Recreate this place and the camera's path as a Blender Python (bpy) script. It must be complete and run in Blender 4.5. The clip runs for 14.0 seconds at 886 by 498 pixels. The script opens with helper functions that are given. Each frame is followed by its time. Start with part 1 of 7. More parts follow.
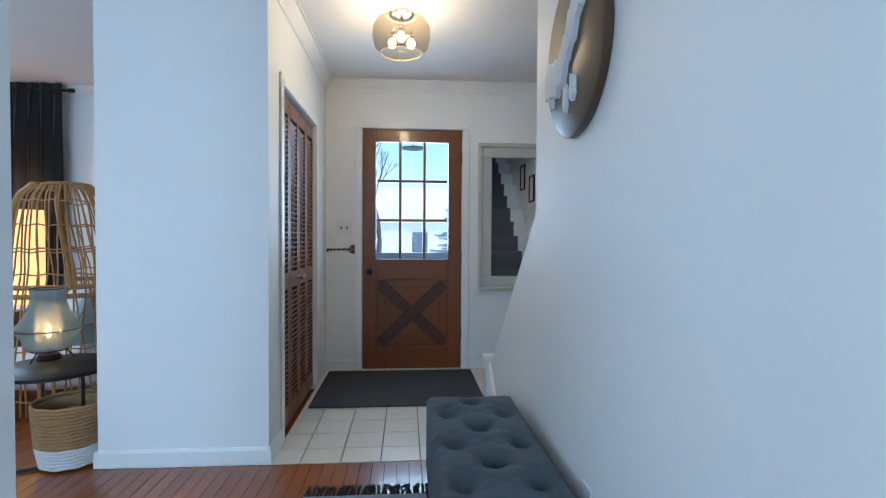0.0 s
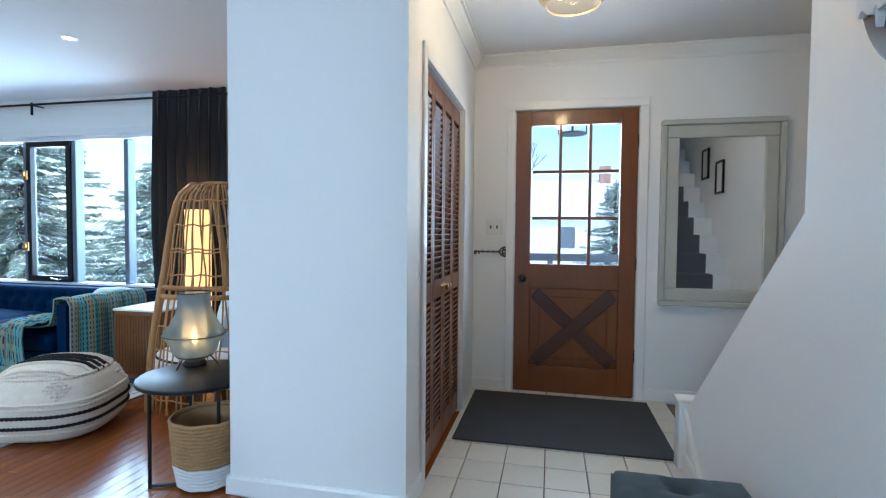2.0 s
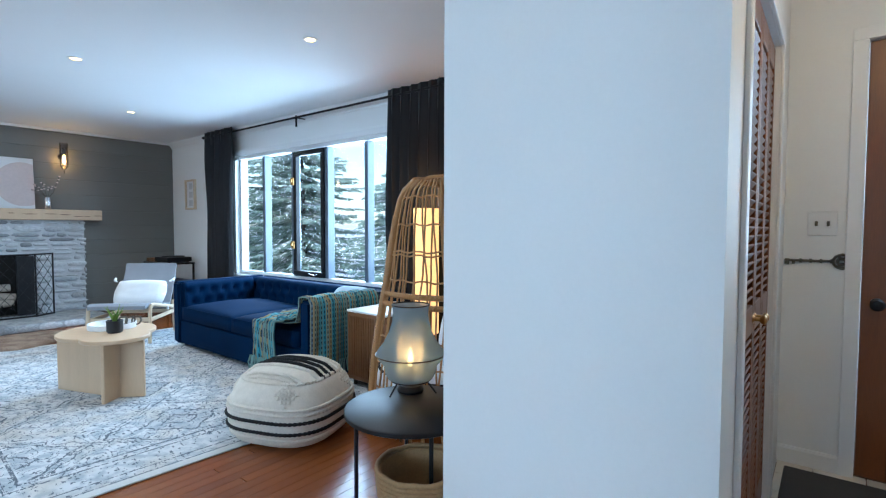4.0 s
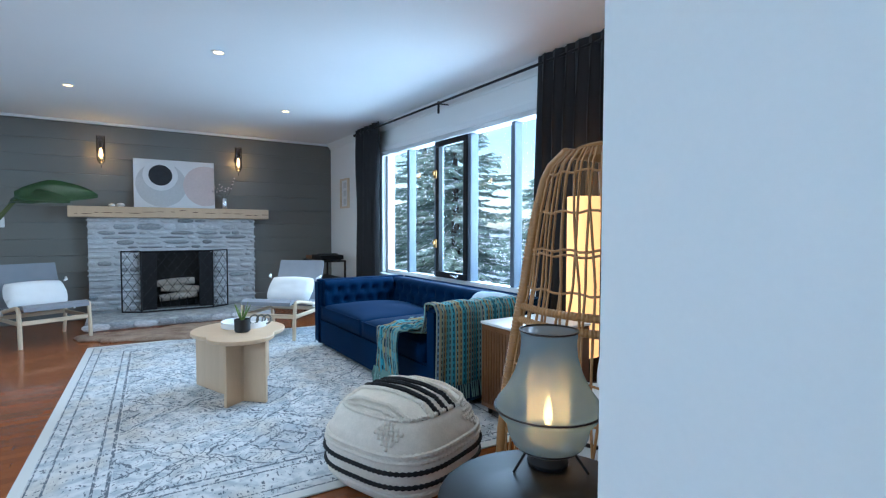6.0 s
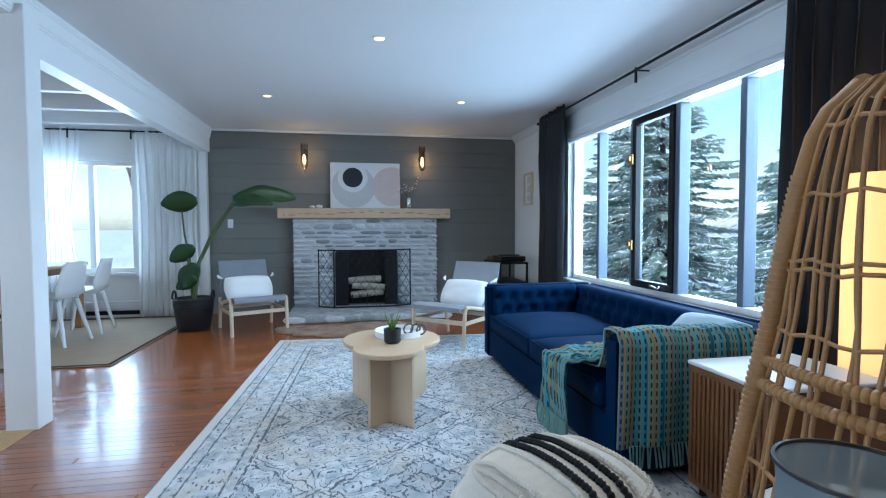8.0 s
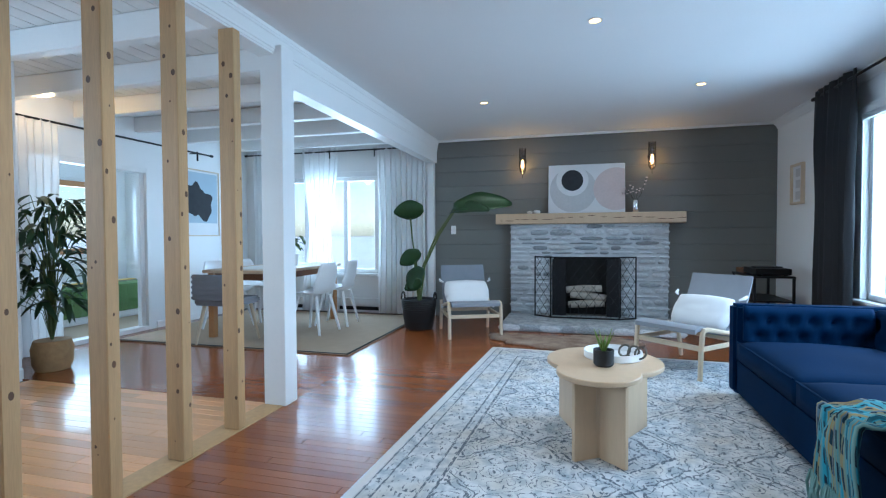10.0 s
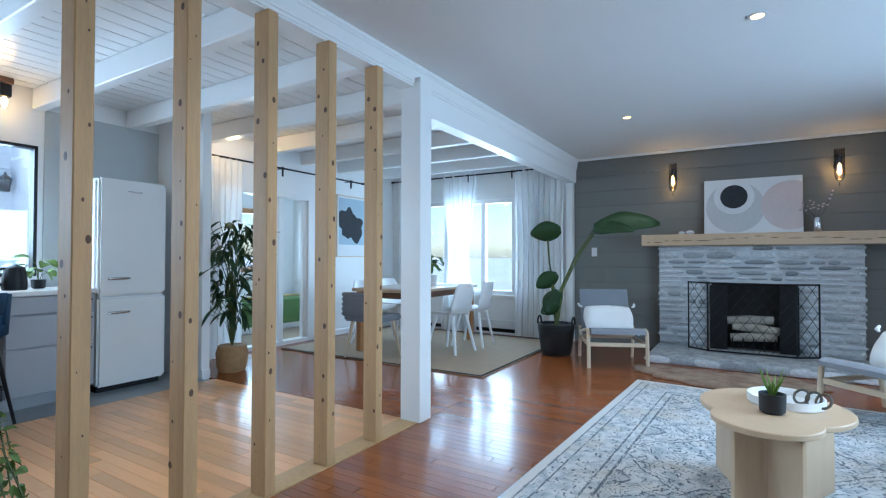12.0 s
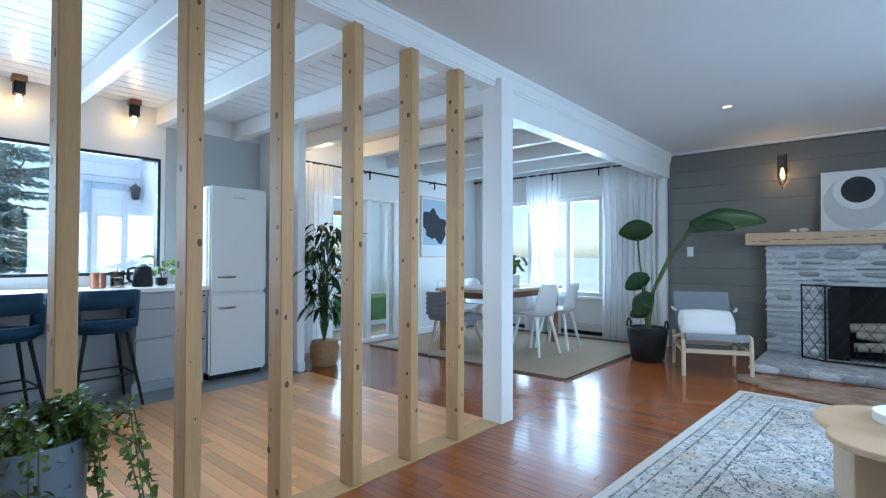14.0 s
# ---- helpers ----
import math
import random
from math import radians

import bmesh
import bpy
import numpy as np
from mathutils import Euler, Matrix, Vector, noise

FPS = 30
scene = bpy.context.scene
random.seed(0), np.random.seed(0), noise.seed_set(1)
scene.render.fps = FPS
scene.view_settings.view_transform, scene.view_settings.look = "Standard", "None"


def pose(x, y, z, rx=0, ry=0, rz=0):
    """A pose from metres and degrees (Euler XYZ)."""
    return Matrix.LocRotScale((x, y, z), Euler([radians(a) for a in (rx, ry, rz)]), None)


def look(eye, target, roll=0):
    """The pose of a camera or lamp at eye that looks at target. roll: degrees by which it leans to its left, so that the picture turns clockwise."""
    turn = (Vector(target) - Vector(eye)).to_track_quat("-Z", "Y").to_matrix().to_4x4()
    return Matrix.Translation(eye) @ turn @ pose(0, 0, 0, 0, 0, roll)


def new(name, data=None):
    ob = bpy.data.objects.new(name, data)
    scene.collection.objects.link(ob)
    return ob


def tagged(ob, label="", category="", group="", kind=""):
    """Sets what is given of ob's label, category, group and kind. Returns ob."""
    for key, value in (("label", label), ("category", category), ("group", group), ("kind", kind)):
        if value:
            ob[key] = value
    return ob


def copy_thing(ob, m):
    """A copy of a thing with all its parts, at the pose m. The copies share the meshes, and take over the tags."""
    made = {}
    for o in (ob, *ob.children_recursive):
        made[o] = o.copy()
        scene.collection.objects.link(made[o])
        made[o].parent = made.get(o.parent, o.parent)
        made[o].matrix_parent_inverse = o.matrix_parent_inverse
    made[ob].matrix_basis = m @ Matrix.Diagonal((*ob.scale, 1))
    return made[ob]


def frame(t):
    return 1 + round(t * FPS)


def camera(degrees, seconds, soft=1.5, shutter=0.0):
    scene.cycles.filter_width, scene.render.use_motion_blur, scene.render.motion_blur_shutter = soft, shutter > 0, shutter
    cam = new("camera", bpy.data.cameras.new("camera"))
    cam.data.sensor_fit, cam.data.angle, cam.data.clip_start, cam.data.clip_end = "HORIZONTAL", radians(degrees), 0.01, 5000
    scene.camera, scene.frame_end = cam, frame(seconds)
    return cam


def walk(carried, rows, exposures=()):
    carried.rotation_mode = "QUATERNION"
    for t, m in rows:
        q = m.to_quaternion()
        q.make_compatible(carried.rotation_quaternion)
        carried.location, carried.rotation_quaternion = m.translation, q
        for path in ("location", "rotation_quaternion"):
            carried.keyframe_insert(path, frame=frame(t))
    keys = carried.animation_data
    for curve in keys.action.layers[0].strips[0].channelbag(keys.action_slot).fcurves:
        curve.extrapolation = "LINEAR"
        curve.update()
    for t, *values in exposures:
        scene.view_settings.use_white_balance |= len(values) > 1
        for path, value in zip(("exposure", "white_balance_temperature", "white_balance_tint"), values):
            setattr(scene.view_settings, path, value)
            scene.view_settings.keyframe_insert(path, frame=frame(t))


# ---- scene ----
cam = camera(83.7, 14.0, soft=1.2)
PATH = [
    (0, (0.15, 0.104, 1.124), (0.296, 2.098, 1.077), 0.3),
    (0.5, (0.169, 0.225, 1.13), (0.289, 2.221, 1.081), 0.3),
    (1, (0.174, 0.382, 1.142), (0.117, 2.38, 1.082), 0.4),
    (1.5, (0.142, 0.536, 1.125), (-0.098, 2.52, 1.073), 0.5),
    (2, (0.034, 0.681, 1.17), (-0.391, 2.634, 1.096), 0.5),
    (2.5, (-0.057, 0.846, 1.167), (-0.697, 2.739, 1.092), 0.4),
    (3, (-0.131, 1.004, 1.172), (-1.001, 2.803, 1.096), 0.3),
    (3.5, (-0.228, 1.167, 1.168), (-1.299, 2.854, 1.092), 0.4),
    (3.7, (-0.273, 1.225, 1.178), (-1.414, 2.865, 1.097), 0.3),
    (6, (-0.792, 1.91, 1.123), (-2.46, 3.011, 1.042), 0.1),
    (6.5, (-0.917, 2.048, 1.116), (-2.689, 2.972, 1.036), -0.1),
    (7, (-1.051, 2.17, 1.11), (-2.901, 2.925, 1.031), -0.1),
    (7.5, (-1.185, 2.26, 1.111), (-3.095, 2.846, 1.029), -0.2),
    (8, (-1.328, 2.357, 1.117), (-3.292, 2.726, 1.034), -0.2),
    (8.5, (-1.449, 2.385, 1.12), (-3.44, 2.562, 1.04), -0.2),
    (9, (-1.518, 2.409, 1.11), (-3.516, 2.369, 1.036), -0.3),
    (9.2, (-1.537, 2.425, 1.104), (-3.53, 2.273, 1.033), -0.3),
    (11.3, (-1.655, 2.497, 1.119), (-3.447, 1.609, 1.128), 0.1),
    (11.5, (-1.651, 2.5, 1.119), (-3.422, 1.572, 1.141), 0.2),
    (12, (-1.656, 2.5, 1.112), (-3.363, 1.46, 1.147), 0.1),
    (12.5, (-1.66, 2.511, 1.117), (-3.296, 1.361, 1.149), 0.2),
    (13, (-1.667, 2.521, 1.121), (-3.246, 1.294, 1.149), 0.1),
    (13.5, (-1.664, 2.52, 1.119), (-3.198, 1.236, 1.15), 0.1),
    (14, (-1.658, 2.519, 1.119), (-3.166, 1.205, 1.152), 0.1),
]
KELVIN = 5150
SKY, DAY = 0.15, 31
walk(cam, [(t, look(eye, target, roll)) for t, eye, target, roll in PATH], exposures=[(0, 0.85, KELVIN, 3), (2, 1.03, KELVIN + 150, 3), (4, 0.95, KELVIN + 150, 3), (6.5, 0.73, KELVIN, 3), (9, 0.62, KELVIN + 80, 3), (14, 0.62, KELVIN + 80, 3)])

# ---- world, sun, exposure ----
world = bpy.data.worlds.new("winter_sky")
scene.world = world
world.use_nodes = True
wn = world.node_tree
sky = wn.nodes.new("ShaderNodeTexSky")
sky.sky_type = "NISHITA"
sky.sun_disc = False
sky.sun_elevation, sky.sun_rotation = radians(38), radians(120)
sky.air_density, sky.dust_density, sky.ozone_density = 1.0, 1.0, 1.0
wn.links.new(sky.outputs[0], wn.nodes["Background"].inputs[0])
wn.nodes["Background"].inputs[1].default_value = SKY

sun = new("sun", bpy.data.lights.new("sun", "SUN"))
sun.data.energy, sun.data.angle, sun.data.color = 1.5, radians(12), (1.0, 0.97, 0.93)
sun.matrix_world = look((6, -6, 12), (-2, 2, 0))


def lamp(kind, place, target, watts, color, size=0.1, size_y=None, spot=None):
    ob = new(kind.lower() + "_light", bpy.data.lights.new("light", kind))
    ob.data.energy, ob.data.color = watts, color
    if kind == "AREA":
        ob.data.shape, ob.data.size, ob.data.size_y = "RECTANGLE", size, size_y or size
    elif kind == "SPOT":
        ob.data.shadow_soft_size, ob.data.spot_size, ob.data.spot_blend = size, radians(spot), 0.6
    else:
        ob.data.shadow_soft_size = size
    ob.matrix_world = look(place, target)
    return ob


COOL, WARM = (0.68, 0.85, 1.0), (1.0, 0.55, 0.20)
# daylight that the sky sends through the openings
lamp("AREA", (-4.85, 5.45, 1.55), (-4.85, 2.4, 0.6), DAY * 5.5, COOL, 3.6, 1.8)
lamp("AREA", (-8.6, -1.15, 1.35), (-5.0, -1.15, 1.2), DAY * 1.6, COOL, 1.6, 1.4)
lamp("AREA", (-1.9, -2.98, 1.6), (-2.1, 0, 0.1), DAY * 2.6, COOL, 2.9, 1.0)
lamp("AREA", (-6.45, -4.78, 1.4), (-6.45, -3, 1.0), DAY * 1.5, COOL, 2.2, 0.9)
lamp("AREA", (0.2, 4.6, 1.5), (0.2, 0, 1.2), DAY * 0.3, COOL, 0.6, 1.0)

# ---- materials ----
def material(name, color, rough=0.6, metal=0.0, vary=0.12, scale=6.0, fine=60.0, bump=0.15, per=0.0, stretch=None, second=None, coat=0.0, sheen=0.0):
    """A principled surface with variation at two scales, fine relief and, with per, a tint of its own for each object."""
    m = bpy.data.materials.new(name)
    m.use_nodes = True
    nt = m.node_tree
    b = nt.nodes["Principled BSDF"]
    N, L = nt.nodes.new, nt.links.new
    tc = N("ShaderNodeTexCoord")
    mp = N("ShaderNodeMapping")
    L(tc.outputs["Object"], mp.inputs[0])
    if stretch:
        mp.inputs["Scale"].default_value = stretch
    oi = N("ShaderNodeObjectInfo")
    add = N("ShaderNodeVectorMath")
    add.operation = "MULTIPLY_ADD"
    L(oi.outputs["Random"], add.inputs[0])
    add.inputs[1].default_value = (17, 31, 11)
    L(mp.outputs[0], add.inputs[2])
    big, small = N("ShaderNodeTexNoise"), N("ShaderNodeTexNoise")
    big.inputs["Scale"].default_value, small.inputs["Scale"].default_value = scale, fine
    big.inputs["Detail"].default_value, small.inputs["Detail"].default_value = 4, 3
    for n in (big, small):
        L(add.outputs[0], n.inputs["Vector"])
    ramp = N("ShaderNodeMix")
    ramp.data_type = "RGBA"
    c2 = second or tuple(max(0, c * (1 - 2.2 * vary)) for c in color)
    c1 = tuple(min(1, c * (1 + vary * 0.6)) for c in color) if not second else color
    ramp.inputs[6].default_value, ramp.inputs[7].default_value = (*c1, 1), (*c2, 1)
    mean = N("ShaderNodeMath")
    mean.operation = "MULTIPLY_ADD"
    L(small.outputs[0], mean.inputs[0])
    mean.inputs[1].default_value = 0.45
    half = N("ShaderNodeMath")
    half.operation = "MULTIPLY"
    L(big.outputs[0], half.inputs[0])
    half.inputs[1].default_value = 0.55
    L(half.outputs[0], mean.inputs[2])
    fac = mean.outputs[0]
    if second:
        mr = N("ShaderNodeMapRange")
        mr.inputs[1].default_value, mr.inputs[2].default_value = 0.38, 0.62
        L(fac, mr.inputs[0])
        fac = mr.outputs[0]
    L(fac, ramp.inputs[0])
    out = ramp.outputs[2]
    if per:
        hsv = N("ShaderNodeHueSaturation")
        mr2 = N("ShaderNodeMapRange")
        mr2.inputs[3].default_value, mr2.inputs[4].default_value = 1 - per, 1 + per
        L(oi.outputs["Random"], mr2.inputs[0])
        L(mr2.outputs[0], hsv.inputs["Value"])
        L(out, hsv.inputs["Color"])
        out = hsv.outputs[0]
    L(out, b.inputs["Base Color"])
    b.inputs["Roughness"].default_value, b.inputs["Metallic"].default_value = rough, metal
    if coat:
        b.inputs["Coat Weight"].default_value, b.inputs["Coat Roughness"].default_value = coat, 0.06
    if sheen:
        b.inputs["Sheen Weight"].default_value = sheen
    if bump:
        bp = N("ShaderNodeBump")
        bp.inputs["Strength"].default_value, bp.inputs["Distance"].default_value = bump, 0.004
        L(mean.outputs[0], bp.inputs["Height"])
        L(bp.outputs[0], b.inputs["Normal"])
    return m


def glow(name, color, power):
    m = bpy.data.materials.new(name)
    m.use_nodes = True
    b = m.node_tree.nodes["Principled BSDF"]
    b.inputs["Base Color"].default_value = (*color, 1)
    b.inputs["Emission Color"].default_value, b.inputs["Emission Strength"].default_value = (*color, 1), power
    return m


def clear_glass(name, tint=(1, 1, 1), gloss=0.07):
    m = bpy.data.materials.new(name)
    m.use_nodes = True
    nt = m.node_tree
    tr, gl, mx = (nt.nodes.new("ShaderNodeBsdf" + k) for k in ("Transparent", "Glossy", "Diffuse"))
    nt.nodes.remove(mx)
    mx = nt.nodes.new("ShaderNodeMixShader")
    tr.inputs[0].default_value = (*tint, 1)
    gl.inputs["Roughness"].default_value = 0.02
    mx.inputs[0].default_value = gloss
    nt.links.new(tr.outputs[0], mx.inputs[1])
    nt.links.new(gl.outputs[0], mx.inputs[2])
    nt.links.new(mx.outputs[0], nt.nodes["Material Output"].inputs[0])
    return m


def sheer(name, color, through_part, lit=0.65):
    m = bpy.data.materials.new(name)
    m.use_nodes = True
    nt = m.node_tree
    tl, tr, df = (nt.nodes.new("ShaderNodeBsdf" + k) for k in ("Translucent", "Transparent", "Diffuse"))
    a, b = nt.nodes.new("ShaderNodeMixShader"), nt.nodes.new("ShaderNodeMixShader")
    tl.inputs[0].default_value = df.inputs[0].default_value = (*color, 1)
    a.inputs[0].default_value, b.inputs[0].default_value = lit, through_part
    for x, y in ((df.outputs[0], a.inputs[1]), (tl.outputs[0], a.inputs[2]), (a.outputs[0], b.inputs[1]), (tr.outputs[0], b.inputs[2]), (b.outputs[0], nt.nodes["Material Output"].inputs[0])):
        nt.links.new(x, y)
    return m


M_WALL = material("white_wall_paint", (0.80, 0.80, 0.79), 0.55, vary=0.03, scale=2, fine=90, bump=0.05)
M_CEIL = material("white_ceiling_paint", (0.78, 0.78, 0.78), 0.8, vary=0.03, scale=1.5, fine=120, bump=0.08)
M_TRIM = material("white_trim_gloss", (0.80, 0.80, 0.79), 0.3, vary=0.03, scale=3, fine=40, bump=0.03)
M_GREY = material("grey_wall_paint", (0.17, 0.17, 0.155), 0.5, vary=0.06, scale=3, fine=50, bump=0.08, per=0.04)
M_KGREY = material("grey_kitchen_wall", (0.45, 0.47, 0.47), 0.6, vary=0.03, bump=0.05)
M_OAK = material("red_oak_floor", (0.31, 0.090, 0.020), 0.24, vary=0.22, scale=3, fine=30, bump=0.06, per=0.14, stretch=(12, 1.2, 12), coat=0.25)
M_PINE = material("pale_maple_floor", (0.92, 0.45, 0.18), 0.3, vary=0.24, scale=3, fine=24, bump=0.05, per=0.20, stretch=(10, 1.0, 10), coat=0.3)
M_STUD = material("knotty_pine_lumber", (0.56, 0.35, 0.16), 0.6, vary=0.22, scale=4, fine=28, bump=0.15, stretch=(9, 9, 0.6), per=0.06)
M_KNOT = material("dark_pine_knot", (0.12, 0.055, 0.022), 0.6, vary=0.2, bump=0.1)
M_TILE = material("cream_floor_tile", (0.72, 0.66, 0.57), 0.3, vary=0.07, scale=8, fine=60, bump=0.06, per=0.05)
M_GROUT = material("brown_tile_grout", (0.19, 0.145, 0.11), 0.9, vary=0.1)
M_KTILE = material("grey_kitchen_tile", (0.26, 0.28, 0.29), 0.35, vary=0.1, scale=4, fine=40)
M_DOOR = material("stained_door_wood", (0.20, 0.058, 0.009), 0.35, vary=0.25, scale=3, fine=26, bump=0.08, stretch=(9, 9, 0.9), per=0.05, coat=0.2)
M_DOORD = material("dark_stained_wood", (0.075, 0.020, 0.006), 0.4, vary=0.25, scale=3, fine=26, bump=0.08, stretch=(9, 9, 2), coat=0.2)
M_BLACK = material("black_metal", (0.018, 0.018, 0.02), 0.45, 0.6, vary=0.1, bump=0.04)
# dark frames; the blue-grey puts sky light on the mullion sides into the colour
M_IRON = material("skylit_window_frame", (0.12, 0.15, 0.19), 0.4, vary=0.1, bump=0.04)
M_CURTAIN = material("charcoal_curtain_cloth", (0.016, 0.016, 0.019), 0.85, vary=0.15, scale=4, fine=200, bump=0.2, sheen=0.05)
M_MAT = material("charcoal_door_mat", (0.055, 0.056, 0.06), 0.95, vary=0.2, scale=5, fine=180, bump=0.6)
M_BENCH = material("slate_blue_linen", (0.055, 0.078, 0.10), 0.85, vary=0.12, scale=5, fine=260, bump=0.25, sheen=0.05)
M_VELVET = material("royal_blue_velvet", (0.0006, 0.017, 0.060), 0.85, vary=0.22, scale=4, fine=90, bump=0.1, sheen=0.0)
M_VELVET.node_tree.nodes["Principled BSDF"].inputs["Specular IOR Level"].default_value = 0.1
M_RATTAN = material("honey_rattan", (0.44, 0.22, 0.07), 0.5, vary=0.25, scale=14, fine=120, bump=0.3)
M_WICKER = material("natural_seagrass", (0.45, 0.27, 0.12), 0.8, vary=0.3, scale=20, fine=140, bump=0.5)
M_CREAM = material("cream_knit_wool", (0.76, 0.70, 0.61), 0.95, vary=0.14, scale=26, fine=130, bump=0.6)
M_WHITEC = material("white_cotton", (0.76, 0.76, 0.76), 0.9, vary=0.06, scale=8, fine=160, bump=0.3)
M_BLKC = material("black_wool", (0.012, 0.012, 0.014), 0.95, vary=0.2, bump=0.4)
M_PALEOAK = material("pale_oak_veneer", (0.62, 0.45, 0.29), 0.4, vary=0.1, scale=3, fine=22, bump=0.05, stretch=(7, 7, 0.7))
M_BIRCH = material("pale_birch_frame", (0.66, 0.53, 0.37), 0.4, vary=0.1, scale=4, fine=30, bump=0.05)
M_WALNUT = material("walnut_cabinet_wood", (0.22, 0.09, 0.03), 0.4, vary=0.25, scale=4, fine=30, bump=0.1, stretch=(2, 2, 9))
M_GREYC = material("grey_woven_upholstery", (0.27, 0.28, 0.31), 0.9, vary=0.1, scale=10, fine=240, bump=0.3)
M_STONE = material("whitewashed_stone", (0.66, 0.67, 0.68), 0.85, vary=0.2, scale=7, fine=40, bump=0.5, per=0.12, second=(0.40, 0.41, 0.42))
M_STONED = material("grey_field_stone", (0.20, 0.215, 0.225), 0.85, vary=0.2, scale=9, fine=40, bump=0.5, per=0.2, second=(0.40, 0.41, 0.42))
M_MORTAR = material("whitewashed_mortar", (0.66, 0.67, 0.68), 0.95, vary=0.15, scale=12, fine=60, bump=0.6)
M_SOOT = material("sooty_firebox", (0.012, 0.011, 0.010), 0.9, vary=0.4)
M_LOG = material("birch_log", (0.50, 0.44, 0.37), 0.9, vary=0.4, scale=10, fine=40, bump=0.6)
M_HIDE = material("brown_cowhide", (0.17, 0.105, 0.07), 0.95, vary=0.3, scale=7, fine=110, bump=0.6, second=(0.36, 0.27, 0.20))
M_JUTE = material("beige_jute_rug", (0.42, 0.33, 0.235), 0.95, vary=0.12, scale=10, fine=200, bump=0.5)
M_LEAF = material("deep_green_leaf", (0.016, 0.052, 0.010), 0.5, vary=0.3, scale=6, fine=30, bump=0.1, per=0.25)
M_LEAF2 = material("fresh_green_leaf", (0.15, 0.25, 0.035), 0.5, vary=0.3, scale=6, fine=30, bump=0.1, per=0.25)
M_STEM = material("green_stem", (0.10, 0.13, 0.035), 0.6, vary=0.2)
M_SOIL = material("dark_soil", (0.03, 0.02, 0.014), 0.95, vary=0.3, fine=80, bump=0.6)
M_POT = material("black_woven_pot", (0.014, 0.014, 0.016), 0.6, vary=0.3, scale=30, fine=150, bump=0.6)
M_PLANTER = material("grey_blue_planter", (0.16, 0.20, 0.25), 0.4, vary=0.06, bump=0.03)
M_WHITEP = material("white_plastic", (0.76, 0.76, 0.76), 0.35, vary=0.03, bump=0.02)
M_FRIDGE = material("white_fridge_enamel", (0.78, 0.79, 0.78), 0.2, vary=0.02, bump=0.0, coat=0.3)
M_CHROME = material("brushed_chrome", (0.65, 0.65, 0.66), 0.2, 1.0, vary=0.05, bump=0.02)
M_BRASS = material("aged_brass", (0.50, 0.30, 0.11), 0.3, 1.0, vary=0.15, bump=0.05)
M_COPPER = material("copper_pot_metal", (0.55, 0.27, 0.17), 0.3, 1.0, vary=0.1)
M_CAB = material("grey_cabinet_paint", (0.36, 0.375, 0.40), 0.45, vary=0.03, bump=0.03)
M_COUNTER = material("white_counter_top", (0.76, 0.75, 0.73), 0.3, vary=0.04, bump=0.02)
M_STOOL = material("teal_blue_velvet", (0.006, 0.042, 0.095), 0.8, vary=0.15, fine=120, bump=0.1, sheen=0.0)
M_CARPET = material("grey_stair_carpet", (0.10, 0.105, 0.115), 0.95, vary=0.15, fine=180, bump=0.5)
M_MFRAME = material("sage_grey_mirror_frame", (0.50, 0.50, 0.45), 0.4, vary=0.04, bump=0.03)
M_DISC = material("brown_disc_wood", (0.085, 0.050, 0.025), 0.4, vary=0.15, bump=0.05)
M_KEY = material("grey_cast_iron", (0.13, 0.12, 0.10), 0.6, 0.5, vary=0.2, fine=90, bump=0.3)
M_SHADE = sheer("blue_grey_lamp_cloth", (0.17, 0.24, 0.30), 0.30, 0.4)
M_LINER = sheer("frosted_lamp_liner", (0.70, 0.70, 0.60), 0.45, 0.6)
M_PAPER = glow("lit_paper_shade", (1.0, 0.52, 0.17), 0.75)
M_BULB = glow("lit_bulb", (1.0, 0.62, 0.20), 10)
M_SPOT = glow("lit_downlight", (1.0, 0.58, 0.18), 5)
M_GLASS = clear_glass("window_glass")
M_SMOKE = clear_glass("smoked_lamp_glass", (0.55, 0.50, 0.45), 0.10)
M_LAMPGL = clear_glass("tinted_lamp_glass", (0.78, 0.72, 0.62), 0.08)
M_SHEER = sheer("white_sheer_voile", (0.93, 0.93, 0.93), 0.14, 0.4)
M_SNOW = material("snow", (0.85, 0.86, 0.88), 0.7, vary=0.04, scale=1, fine=12, bump=0.4)
# snow-mottled needles, their green lightened to stand in for daylight on the twigs
M_NEEDLE = material("snowy_lightened_spruce_needles", (0.14, 0.21, 0.14), 0.7, scale=4, fine=22, bump=0.2, second=(0.36, 0.45, 0.40))
M_BARK = material("tree_bark", (0.10, 0.08, 0.065), 0.9, vary=0.3, bump=0.4)
M_BRICKX = material("red_house_roof", (0.45, 0.25, 0.20), 0.8, vary=0.15)
M_SIDING = material("pale_house_siding", (0.78, 0.80, 0.82), 0.6, vary=0.04)
M_MIRROR = material("mirror_silver", (0.86, 0.88, 0.88), 0.02, 1.0, vary=0.0, bump=0.0)
M_STRIPE = material("green_bench_stripe", (0.10, 0.20, 0.05), 0.9, vary=0.2)
M_YEL = material("yellow_bench_stripe", (0.55, 0.38, 0.06), 0.9, vary=0.2)
M_CEDAR = material("orange_window_wood", (0.50, 0.24, 0.09), 0.5, vary=0.15)
M_PILL = material("pale_blue_cushion", (0.42, 0.52, 0.60), 0.9, vary=0.06, fine=150, bump=0.2)


